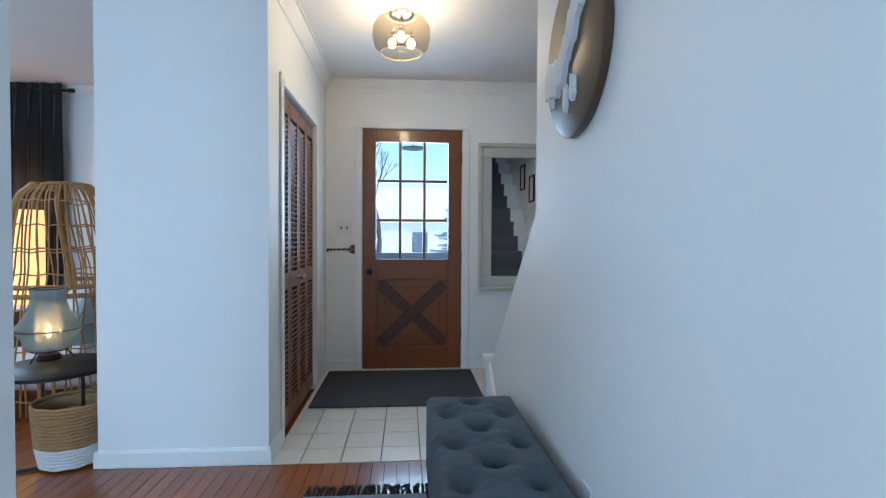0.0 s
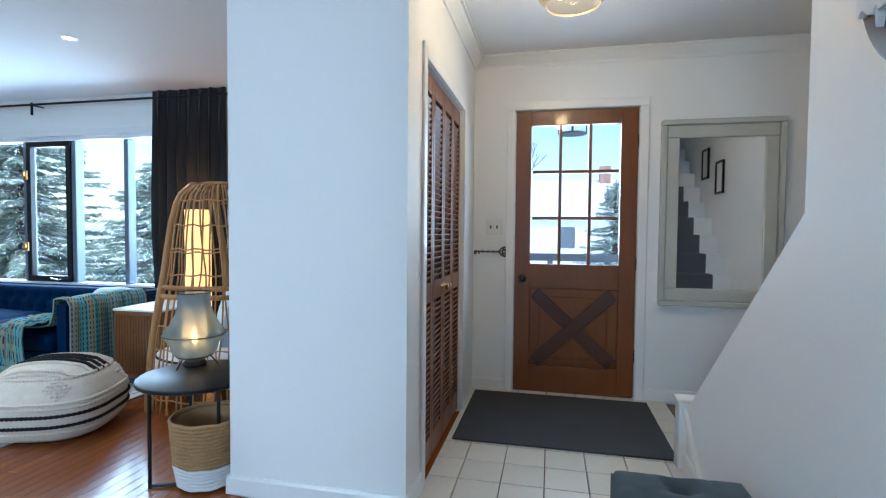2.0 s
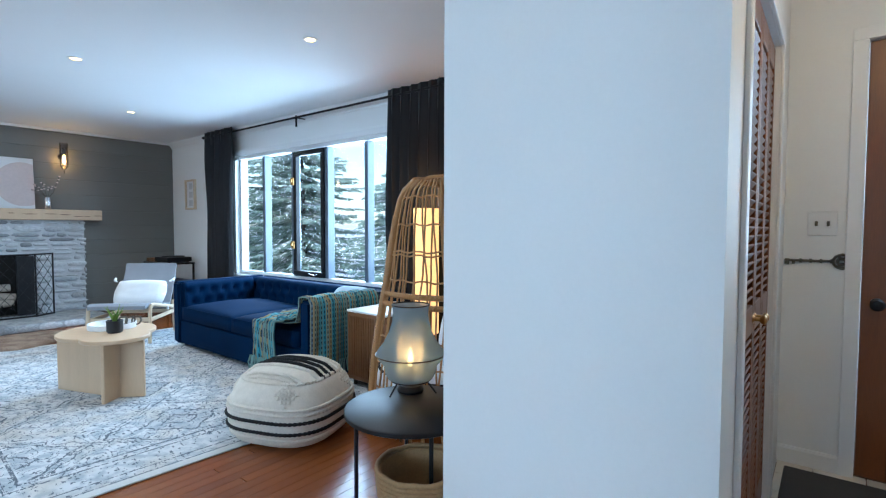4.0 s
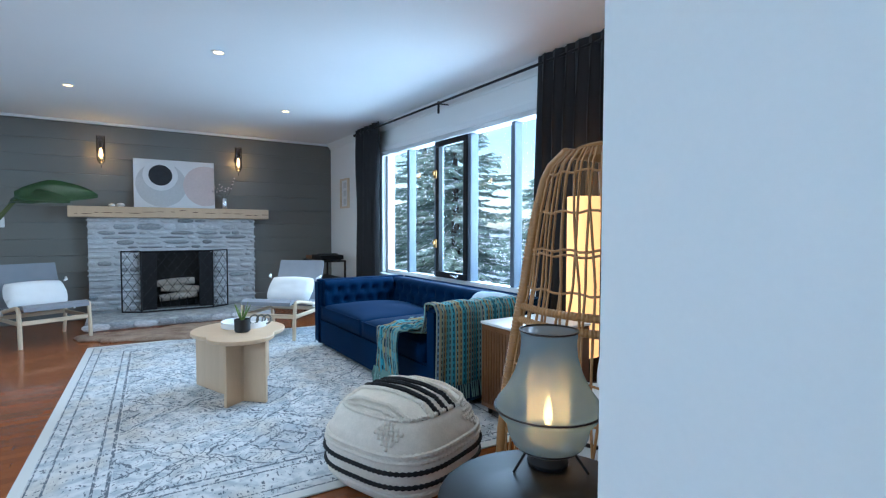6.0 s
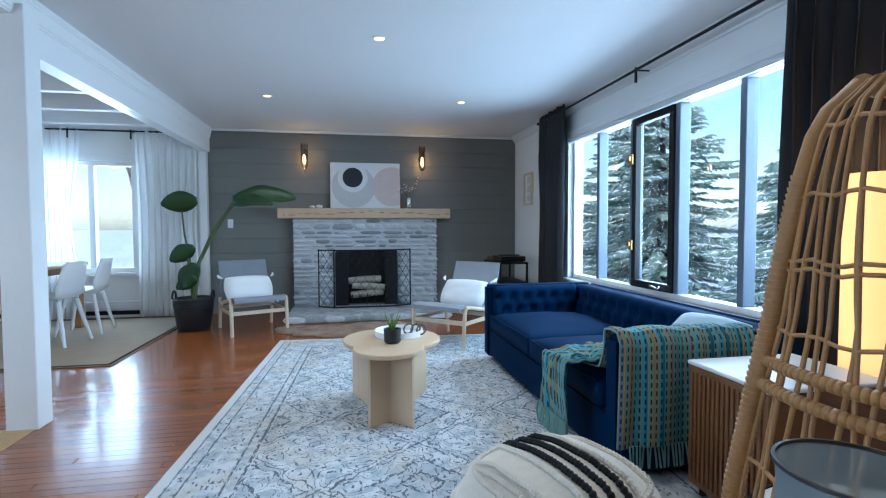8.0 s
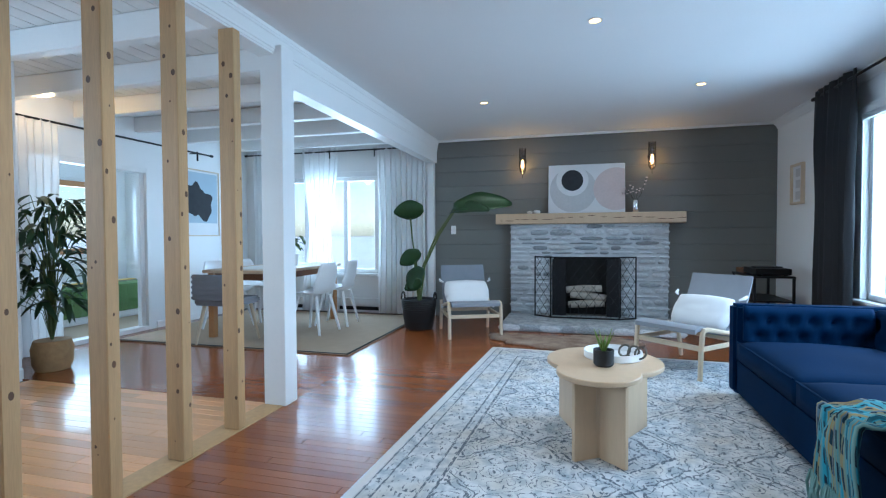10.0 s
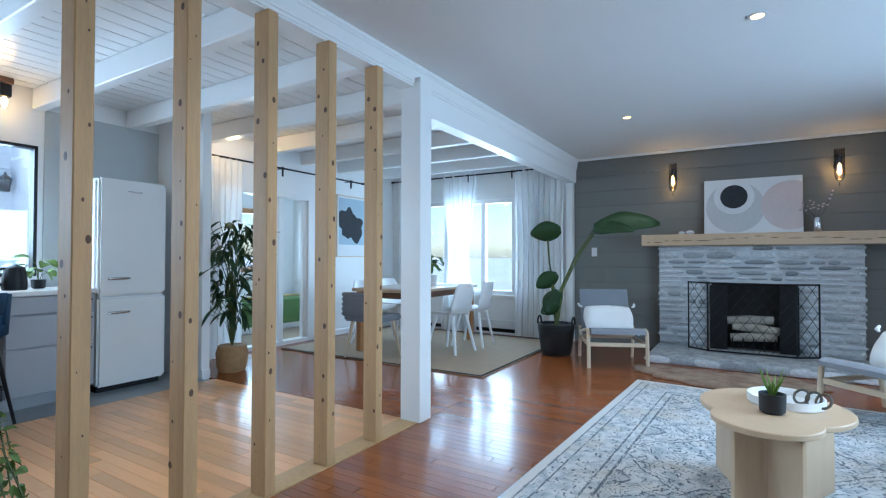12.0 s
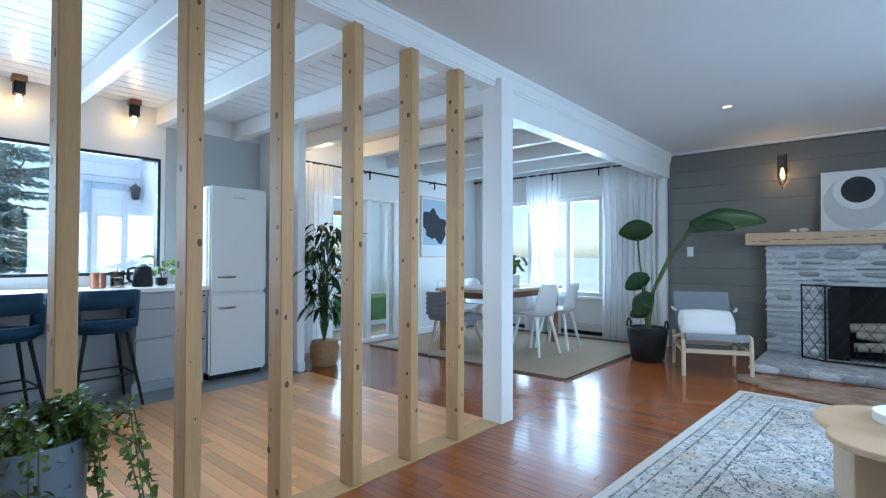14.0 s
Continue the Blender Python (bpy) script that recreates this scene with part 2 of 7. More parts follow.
def rug_material():
    """Faded oriental rug: borders, medallions and worn flecks."""
    m = bpy.data.materials.new("faded_oriental_rug")
    m.use_nodes = True
    nt = m.node_tree
    N, L = nt.nodes.new, nt.links.new
    b = nt.nodes["Principled BSDF"]
    b.inputs["Roughness"].default_value = 0.95
    tc = N("ShaderNodeTexCoord")

    def math2(op, a, c):
        n = N("ShaderNodeMath")
        n.operation = op
        for i, v in enumerate((a, c)):
            if isinstance(v, (int, float)):
                n.inputs[i].default_value = v
            else:
                L(v, n.inputs[i])
        return n.outputs[0]

    warp = N("ShaderNodeTexNoise")
    warp.inputs["Scale"].default_value = 9
    L(tc.outputs["Object"], warp.inputs["Vector"])
    vm = N("ShaderNodeVectorMath")
    vm.operation = "MULTIPLY_ADD"
    L(warp.outputs["Color"], vm.inputs[0])
    vm.inputs[1].default_value = (0.09, 0.09, 0)
    L(tc.outputs["Object"], vm.inputs[2])
    sep = N("ShaderNodeSeparateXYZ")
    L(vm.outputs[0], sep.inputs[0])
    sep0 = N("ShaderNodeSeparateXYZ")
    L(tc.outputs["Object"], sep0.inputs[0])
    ax, ay = math2("ABSOLUTE", sep0.outputs[0], 0), math2("ABSOLUTE", sep0.outputs[1], 0)
    edge = math2("MINIMUM", math2("SUBTRACT", 1.79, ax), math2("SUBTRACT", 1.20, ay))
    # concentric diamonds
    fx = math2("ABSOLUTE", math2("SUBTRACT", math2("MODULO", math2("ADD", sep.outputs[0], 10.4), 0.8), 0.4), 0)
    fy = math2("ABSOLUTE", math2("SUBTRACT", math2("MODULO", math2("ADD", sep.outputs[1], 10.35), 0.9), 0.45), 0)
    vor = N("ShaderNodeTexVoronoi")
    vor.inputs["Scale"].default_value = 8
    L(vm.outputs[0], vor.inputs["Vector"])
    cell = math2("SINE", math2("MULTIPLY", vor.outputs["Distance"], 34), 0)
    fleck = N("ShaderNodeTexNoise")
    fleck.inputs["Scale"].default_value, fleck.inputs["Detail"].default_value = 58, 6
    mp = N("ShaderNodeMapping")
    mp.inputs["Scale"].default_value = (0.7, 1.6, 1)
    L(tc.outputs["Object"], mp.inputs[0])
    L(mp.outputs[0], fleck.inputs["Vector"])
    wear = N("ShaderNodeTexNoise")
    wear.inputs["Scale"].default_value = 3.2
    L(tc.outputs["Object"], wear.inputs["Vector"])
    def near(v, c, w):
        return math2("LESS_THAN", math2("ABSOLUTE", math2("SUBTRACT", v, c), 0), w)

    def mixed(f, a, c):
        n = N("ShaderNodeMix")
        n.data_type = "RGBA"
        L(f, n.inputs[0])
        for i, v in ((6, a), (7, c)):
            if isinstance(v, tuple):
                n.inputs[i].default_value = (*v, 1)
            else:
                L(v, n.inputs[i])
        return n.outputs[2]

    def ranged(v, lo, hi):
        n = N("ShaderNodeMapRange")
        n.inputs[1].default_value, n.inputs[2].default_value = lo, hi
        L(v, n.inputs[0])
        return n.outputs[0]

    field = math2("GREATER_THAN", edge, 0.37)
    d = math2("ADD", fx, fy)
    tint = N("ShaderNodeTexNoise")
    tint.inputs["Scale"].default_value, tint.inputs["Detail"].default_value = 16, 6
    L(vm.outputs[0], tint.inputs["Vector"])
    ground = mixed(ranged(tint.outputs[0], 0.42, 0.62), (0.62, 0.63, 0.64), (0.38, 0.42, 0.46))
    ground = mixed(math2("MULTIPLY", ranged(wear.outputs[0], 0.5, 0.66), 0.55), ground, (0.52, 0.47, 0.40))
    medal = math2("MULTIPLY", field, math2("LESS_THAN", d, 0.22))
    ground = mixed(math2("MULTIPLY", medal, 0.35), ground, (0.30, 0.34, 0.40))
    lines = near(d, 0.22, 0.010)
    for c, w in ((0.40, 0.008), (0.10, 0.010), (0.45, 0.006)):
        lines = math2("MAXIMUM", lines, near(d, c, w))
    lines = math2("MULTIPLY", math2("MAXIMUM", lines, math2("GREATER_THAN", cell, 0.93)), field)
    for c, w in ((0.06, 0.004), (0.12, 0.005), (0.30, 0.006), (0.355, 0.008)):
        lines = math2("MAXIMUM", lines, near(edge, c, w))
    worn = ranged(fleck.outputs[0], 0.38, 0.50)
    speck = N("ShaderNodeTexNoise")
    speck.inputs["Scale"].default_value, speck.inputs["Detail"].default_value = 46, 2
    L(mp.outputs[0], speck.inputs["Vector"])
    dots = math2("MULTIPLY", ranged(speck.outputs[0], 0.57, 0.62), ranged(cell, -0.4, 0.3))
    ink = math2("MULTIPLY", math2("MAXIMUM", math2("MULTIPLY", lines, worn), dots), 0.9)
    colour = mixed(ink, ground, (0.07, 0.085, 0.115))
    L(mixed(math2("LESS_THAN", edge, 0.05), colour, (0.62, 0.62, 0.60)), b.inputs["Base Color"])
    bp = N("ShaderNodeBump")
    bp.inputs["Strength"].default_value, bp.inputs["Distance"].default_value = 0.4, 0.004
    L(fleck.outputs[0], bp.inputs["Height"])
    L(bp.outputs[0], b.inputs["Normal"])
    return m


def throw_material():
    """Teal, blue and ochre woven stripes with dark loops."""
    m = bpy.data.materials.new("teal_woven_throw")
    m.use_nodes = True
    nt = m.node_tree
    N, L = nt.nodes.new, nt.links.new
    b = nt.nodes["Principled BSDF"]
    b.inputs["Roughness"].default_value = 0.95
    tc = N("ShaderNodeTexCoord")
    sep = N("ShaderNodeSeparateXYZ")
    L(tc.outputs["UV"], sep.inputs[0])
    n = N("ShaderNodeTexNoise")
    n.noise_dimensions = "1D"
    n.inputs["Scale"].default_value = 30
    L(sep.outputs[0], n.inputs["W"])
    rp = N("ShaderNodeValToRGB")
    el = rp.color_ramp.elements
    el[0].position, el[0].color = 0.3, (0.02, 0.11, 0.15, 1)
    el[1].position, el[1].color = 0.7, (0.06, 0.27, 0.33, 1)
    for p, c in ((0.42, (0.05, 0.30, 0.40, 1)), (0.5, (0.16, 0.27, 0.25, 1)), (0.57, (0.30, 0.22, 0.08, 1)), (0.63, (0.10, 0.14, 0.20, 1))):
        e = el.new(p)
        e.color = c
    L(n.outputs[0], rp.inputs[0])
    br = N("ShaderNodeTexBrick")
    br.inputs["Color1"].default_value = br.inputs["Color2"].default_value = (0, 0, 0, 1)
    br.inputs["Mortar"].default_value = (1, 1, 1, 1)
    br.inputs["Scale"].default_value = 1
    br.offset = 0.0
    br.inputs["Brick Width"].default_value, br.inputs["Row Height"].default_value, br.inputs["Mortar Size"].default_value = 0.021, 0.036, 0.0078
    L(tc.outputs["UV"], br.inputs["Vector"])
    mx = N("ShaderNodeMix")
    mx.data_type = "RGBA"
    L(br.outputs["Color"], mx.inputs[0])
    mx.inputs[6].default_value = (0.008, 0.03, 0.05, 1)
    L(rp.outputs[0], mx.inputs[7])
    L(mx.outputs[2], b.inputs["Base Color"])
    bp = N("ShaderNodeBump")
    bp.inputs["Strength"].default_value, bp.inputs["Distance"].default_value = 0.7, 0.006
    L(br.outputs["Color"], bp.inputs["Height"])
    L(bp.outputs[0], b.inputs["Normal"])
    return m


M_RUG, M_THROW = rug_material(), throw_material()


# ---- mesh tools ----
def box(bm, x0, x1, y0, y1, z0, z1, bevel=0.0, m=None):
    vs = [bm.verts.new((x, y, z)) for x in (x0, x1) for y in (y0, y1) for z in (z0, z1)]
    fs = [bm.faces.new([vs[i] for i in q]) for q in ((0, 1, 3, 2), (4, 6, 7, 5), (0, 4, 5, 1), (2, 3, 7, 6), (0, 2, 6, 4), (1, 5, 7, 3))]
    if bevel:
        es = list({e for f in fs for e in f.edges})
        r = bmesh.ops.bevel(bm, geom=es, offset=bevel, segments=2 if bevel > 0.012 else 1, affect="EDGES", clamp_overlap=True)
        vs = list({v for f in r["faces"] for v in f.verts} | {v for v in vs if v.is_valid})
    if m:
        bmesh.ops.transform(bm, matrix=m, verts=[v for v in vs if v.is_valid])


def rings(bm, loops, closed=True, cap=True):
    """Skin a row of point loops."""
    rows = [[bm.verts.new(p) for p in lp] for lp in loops]
    n = len(rows[0])
    for a, b in zip(rows, rows[1:]):
        for i in range(n if closed else n - 1):
            j = (i + 1) % n
            bm.faces.new((a[i], a[j], b[j], b[i]))
    if cap and closed:
        bm.faces.new(list(reversed(rows[0])))
        bm.faces.new(rows[-1])
    return rows


def tube(bm, pts, r, n=8, cap=True):
    pts = [Vector(p) for p in pts]
    loops = []
    side = None
    for i, p in enumerate(pts):
        d = (pts[min(i + 1, len(pts) - 1)] - pts[max(i - 1, 0)]).normalized()
        if side is None:
            side = d.orthogonal().normalized()
        side = (side - d * side.dot(d)).normalized()
        up = d.cross(side)
        rr = r[i] if isinstance(r, (list, tuple)) else r
        loops.append([p + (side * math.cos(a) + up * math.sin(a)) * rr for a in (2 * math.pi * k / n for k in range(n))])
    rings(bm, loops, True, cap)


def lathe(bm, prof, n=32, at=(0, 0, 0), cap=True, sx=1, sy=1):
    x, y, z = at
    rings(bm, [[(x + sx * r * math.cos(2 * math.pi * k / n), y + sy * r * math.sin(2 * math.pi * k / n), z + h) for k in range(n)] for r, h in prof], True, cap)


def pillow(bm, sx, sy, sz, n=14, power=0.5, m=None, puff=1.0):
    """A stuffed cushion: thick in the middle, thin at its seams."""
    top, bot = [], []
    for i in range(n + 1):
        for lst, s in ((top, 1), (bot, -1)):
            row = []
            for j in range(n + 1):
                u, v = 2 * i / n - 1, 2 * j / n - 1
                h = max(0.0, (1 - u ** 4) * (1 - v ** 4)) ** power
                pinch = 1 - 0.06 * (u * u + v * v) * (1 - abs(abs(u) - abs(v)))
                p = Vector((u * sx / 2 * pinch, v * sy / 2 * pinch, s * sz / 2 * h * puff + 0.006 * noise.noise(Vector((u * 3, v * 3, s + sx)))))
                row.append(bm.verts.new(m @ p if m else p))
            lst.append(row)
    for lst, flip in ((top, False), (bot, True)):
        for i in range(n):
            for j in range(n):
                q = (lst[i][j], lst[i + 1][j], lst[i + 1][j + 1], lst[i][j + 1])
                bm.faces.new(tuple(reversed(q)) if flip else q)
    bmesh.ops.remove_doubles(bm, verts=bm.verts[:], dist=0.0005)


def obj(name, make, mat, parent=None, smooth=False, at=None, **tags):
    """An object from a function that fills a bmesh."""
    bm = bmesh.new()
    make(bm)
    bmesh.ops.recalc_face_normals(bm, faces=bm.faces[:])
    me = bpy.data.meshes.new(name)
    bm.to_mesh(me)
    bm.free()
    me.materials.append(mat)
    if smooth:
        me.polygons.foreach_set("use_smooth", [True] * len(me.polygons))
        if smooth != "all":
            me.set_sharp_from_angle(angle=radians(40))
    ob = new(name, me)
    if parent:
        ob.parent = parent
    if at is not None:
        ob.matrix_basis = at
    if tags:
        tagged(ob, **tags)
    return ob


def thing(name, at, label, category, group=""):
    e = new(name)
    e.empty_display_size = 0.1
    e.matrix_basis = at
    return tagged(e, label, category, group)


def structure(name, make, mat, label, **kw):
    return obj(name, make, mat, label=label, kind="structure", **kw)


def boxes(*bs, bevel=0.0):
    return lambda bm: [box(bm, *b, bevel=bevel) for b in bs]


def wall_with_holes(bm, axis, a0, a1, c0, c1, z0, z1, holes):
    """A wall along axis from a0 to a1, c0 to c1 thick, with holes (a0, a1, z0, z1), in butted blocks."""
    cuts = sorted({a0, a1, *[h[0] for h in holes], *[h[1] for h in holes]})
    for p, q in zip(cuts, cuts[1:]):
        spans, z = [], z0
        for h in sorted((h for h in holes if h[0] <= p and h[1] >= q), key=lambda h: h[2]):
            if h[2] > z:
                spans.append((z, h[2]))
            z = h[3]
        if z < z1:
            spans.append((z, z1))
        for s, e in spans:
            if axis == "x":
                box(bm, p, q, c0, c1, s, e)
            else:
                box(bm, c0, c1, p, q, s, e)


def strip(bm, path, profile):
    """A moulding: profile points (out, up) swept along a straight path ((x, y, z), (x, y, z)) with the outward side given."""
    (p0, p1, out) = path
    p0, p1, out = Vector(p0), Vector(p1), Vector(out)
    rings(bm, [[p + out * o + Vector((0, 0, u)) for o, u in profile] for p in (p0, p1)], True, True)


CROWN_SLIM = [(0.0, -0.135), (0.006, -0.135), (0.008, -0.118), (0.013, -0.115), (0.013, -0.100), (0.024, -0.045), (0.029, -0.040), (0.029, -0.026), (0.033, -0.024), (0.033, -0.001), (0.0, -0.001)]
CROWN = [(0.0, -0.085), (0.012, -0.085), (0.016, -0.07), (0.05, -0.03), (0.06, -0.012), (0.075, -0.012), (0.075, -0.001), (0.0, -0.001)]
BASE = [(0.0, 0.002), (0.014, 0.002), (0.014, 0.072), (0.008, 0.085), (0.0, 0.085)]

# ---- structure ----
H = 2.43
XW, YW, YK = -8.25, 4.73, -2.5
WINDOW = (-6.43, -3.15, 0.57, 2.09)
floor = structure("floor", boxes((-8.4, 1.85, -2.6, 4.9, -0.2, -0.016)), M_GROUT, "subfloor under the wooden boards and tiles")
structure("wall_north", lambda bm: wall_with_holes(bm, "x", XW - 0.15, -0.527, YW, YW + 0.16, -0.1, H + 0.12, [WINDOW]), M_WALL, "white painted wall with a wide picture window")
structure("wall_entry", lambda bm: wall_with_holes(bm, "x", -0.527, 1.85, 4.315, 4.47, -0.1, 4.9, [(-0.225, 0.618, -0.02, 2.035)]), M_WALL, "white painted entry wall around the front door")
grey_wall = structure("wall_west", boxes((XW - 0.16, XW - 0.012, 0.55, YW, -0.1, H + 0.12)), M_GREY, "dark grey shiplap wall behind the fireplace")
structure("wall_dining", lambda bm: wall_with_holes(bm, "y", YK - 0.1, 0.55, XW - 0.14, XW, -0.1, 2.7, [(-2.02, -0.30, 0.57, 1.98)]), M_WALL, "white dining room wall with a window")
structure("wall_kitchen", lambda bm: wall_with_holes(bm, "x", XW, 0.70, YK - 0.14, YK, -0.1, 2.7, [(-6.44, -5.0, 0.0, 1.93), (-3.40, -0.4, 0.955, 2.03)]), M_WALL, "white back wall with a sliding door and kitchen window")
# greyer wall section by the fridge, built as a thin panel on the back wall
structure("wall_kitchen_panel", boxes((-4.38, -3.44, YK, YK + 0.012, 0.0, 2.34)), M_KGREY, "pale grey wall section behind the fridge")
structure("wall_partition", boxes((-4.46, -4.38, YK, -1.74, -0.1, 2.6)), M_WALL, "white partition wall beside the fridge")
structure("wall_closet_front", boxes((-1.335, -0.527, 2.585, 2.665, -0.1, H + 0.1)), M_WALL, "white painted end wall of the closet")
structure("wall_closet_living", boxes((-1.335, -1.255, 2.665, YW, -0.1, H + 0.1)), M_WALL, "white painted closet wall facing the living room")
structure("wall_closet_door", lambda bm: wall_with_holes(bm, "y", 2.665, YW, -0.627, -0.527, -0.1, H + 0.1, [(2.855, 3.84, -0.02, 1.94)]), M_WALL, "white painted wall with the closet opening")
structure("wall_mid", boxes((-0.70, -0.222, 0.46, 0.60, -0.1, H)), M_WALL, "short white wall beside the hall")


def stair_wall(bm):
    pts = [(-2.6, -0.1), (3.28, -0.1), (3.28, 0.30), (2.19, 1.225), (2.19, 4.9), (-2.6, 4.9)]
    rings(bm, [[(x, y, z) for y, z in pts] for x in (0.70, 0.80)])


structure("wall_stair", stair_wall, M_WALL, "white stair wall with a sloping lower edge")
structure("wall_stair_outer", boxes((1.75, 1.85, -1.4, 4.315, -0.1, 4.9)), M_WALL, "white outer wall of the stairwell")
structure("wall_stair_top", boxes((0.80, 1.75, -1.4, -1.3, 0, 4.9)), M_WALL, "white wall at the head of the stairs")
structure("ceiling", boxes((XW - 0.1, 0.75, 0.578, YW + 0.1, H, H + 0.1), (0.75, 1.80, 2.75, 4.47, H, H + 0.1)), M_CEIL, "smooth white painted ceiling")
structure("ceiling_stair", boxes((0.70, 1.85, -1.4, 4.47, 4.9, 5.0)), M_CEIL, "white stairwell ceiling")
structure("stair_header", boxes((0.80, 1.75, 2.70, 2.75, H - 0.01, 4.9), (0.72, 0.80, 2.19, 2.75, H + 0.001, 4.9)), M_WALL, "white wall above the hall ceiling")


def plank_ceiling(bm):
    y = YK
    while y < 0.46:
        box(bm, XW, 0.70, y + 0.004, min(y + 0.135, 0.46), 2.50, 2.53)
        y += 0.14
    box(bm, XW, 0.70, YK, 0.46, 2.53, 2.62)


structure("ceiling_planks", plank_ceiling, M_TRIM, "white painted plank ceiling over the kitchen")
beam = structure("beam", boxes((-0.045, 0.045, YK, 0.46, 2.33, 2.498), bevel=0.006), M_TRIM, "white painted ceiling beam")
beam.matrix_basis = pose(0.20, 0, 0)
for k in range(1, 12):
    copy_thing(beam, pose(0.20 - 0.72 * k, 0, 0))
structure("header_beam", boxes((XW, -4.47, 0.46, 0.578, 2.12, H), (-4.47, -0.70, 0.46, 0.578, 2.282, H), (-0.222, 0.70, 0.46, 0.578, 2.282, H), (XW - 0.05, 0.70, 0.46, 0.578, H, 2.6)), M_TRIM, "white header beam over the open stud divider")
structure("corner_post", boxes((-4.56, -4.42, 0.475, 0.635, 0.0, 2.34), bevel=0.004), M_TRIM, "white painted square post")
structure("wall_pilaster", boxes((XW, XW + 0.09, 0.462, 0.552, 0.0, 2.118)), M_TRIM, "white painted opening jamb")

for nm, a, b, out in (("crown_north", (XW, YW, H), (-1.335, YW, H), (0, -1, 0)), ("crown_header", (XW, 0.578, H), (0.70, 0.578, H), (0, 1, 0)),
                      ("crown_entry", (-0.527, 4.315, H), (1.75, 4.315, H), (0, -1, 0)), ("crown_closet", (-0.527, 2.585, H), (-0.527, 4.315, H), (1, 0, 0)),
                      ("crown_living", (-1.335, 2.585, H), (-1.335, YW, H), (-1, 0, 0))):
    structure(nm, lambda bm, p=(a, b, out): strip(bm, p, CROWN_SLIM if nm == "crown_header" else CROWN), M_TRIM, "white crown moulding under the ceiling")
structure("trim_west", boxes((XW - 0.01, XW + 0.016, 0.60, YW, H - 0.030, H - 0.001), bevel=0.003), M_TRIM, "white flat trim above the grey wall")
for nm, a, b, out in (("baseboard_front", (-1.335, 2.585, 0), (-0.527, 2.585, 0), (0, -1, 0)), ("baseboard_closet", (-0.527, 2.571, 0), (-0.527, 2.80, 0), (1, 0, 0)),
                      ("baseboard_entry", (-0.527, 4.315, 0), (-0.285, 4.315, 0), (0, -1, 0)), ("baseboard_entry_side", (0.68, 4.315, 0), (1.75, 4.315, 0), (0, -1, 0)),
                      ("baseboard_living", (-1.335, 2.571, 0), (-1.335, YW, 0), (-1, 0, 0)), ("baseboard_north", (XW, YW, 0), (-1.335, YW, 0), (0, -1, 0)),
                      ("baseboard_stair", (0.70, -2.5, 0), (0.70, 3.28, 0), (-1, 0, 0)), ("baseboard_mid", (-0.70, 0.60, 0), (-0.222, 0.60, 0), (0, 1, 0)),
                      ("baseboard_dining", (XW, YK, 0), (-6.5, YK, 0), (0, 1, 0)), ("baseboard_partition", (-4.38, -1.74, 0), (-4.46, -1.74, 0), (0, 1, 0))):
    structure(nm, lambda bm, p=(a, b, out): strip(bm, p, BASE), M_TRIM, "white painted baseboard")
structure("trim_stair_cap", lambda bm: box(bm, 0.68, 0.82, 0, 1.44, 0, 0.022, 0.005, pose(0, 3.29, 0.298, -40.35, 0, 180) @ pose(-1.5, 0, 0, 0, 0, 0)), M_TRIM, "white sloping cap on the stair wall")
structure("trim_stair_newel", boxes((0.665, 0.80, 3.28, 3.36, 0, 0.33), (0.655, 0.81, 3.27, 3.37, 0.33, 0.352), bevel=0.005), M_TRIM, "white painted newel at the foot of the stairs")

# front door
structure("door_casing", boxes((-0.285, -0.227, 4.297, 4.313, 0, 2.037), (0.62, 0.68, 4.297, 4.313, 0, 2.037), (-0.285, 0.68, 4.297, 4.313, 2.037, 2.095), bevel=0.003), M_TRIM, "white flat casing around the front door")
door = new("door_1")
tagged(door, "closed reddish-brown wooden front door with nine panes and a crossbuck", "door", kind="structure")
DX0, DX1, DY, DT = -0.222, 0.615, 4.33, 0.045
gx0, gx1, gz0, gz1 = -0.112, 0.503, 0.935, 1.93
obj("stile", boxes((DX0, gx0, DY, DY + DT, 0.006, 2.032), (gx1, DX1, DY, DY + DT, 0.006, 2.032), bevel=0.003), M_DOOR, door)
obj("rail", boxes((gx0, gx1, DY, DY + DT, gz1, 2.032), (gx0, gx1, DY, DY + DT, 0.76, gz0), (gx0, gx1, DY, DY + DT, 0.006, 0.19), bevel=0.003), M_DOOR, door)
obj("panel", boxes((gx0, gx1, DY + 0.016, DY + 0.034, 0.19, 0.76), (gx0 + 0.07, gx1 - 0.07, DY + 0.008, DY + 0.017, 0.25, 0.70), bevel=0.004), M_DOOR, door)


def crossbuck(bm):
    w, h = gx1 - gx0, 0.57
    ang, ln = math.degrees(math.atan2(h, w)), math.hypot(w, h) - 0.10
    for s in (1, -1):
        box(bm, -ln / 2, ln / 2, -0.009 - 0.003 * s, 0.010 + 0.002 * s, -0.045, 0.045, 0.003, pose((gx0 + gx1) / 2, DY + 0.004, 0.475, 0, -s * ang, 0))


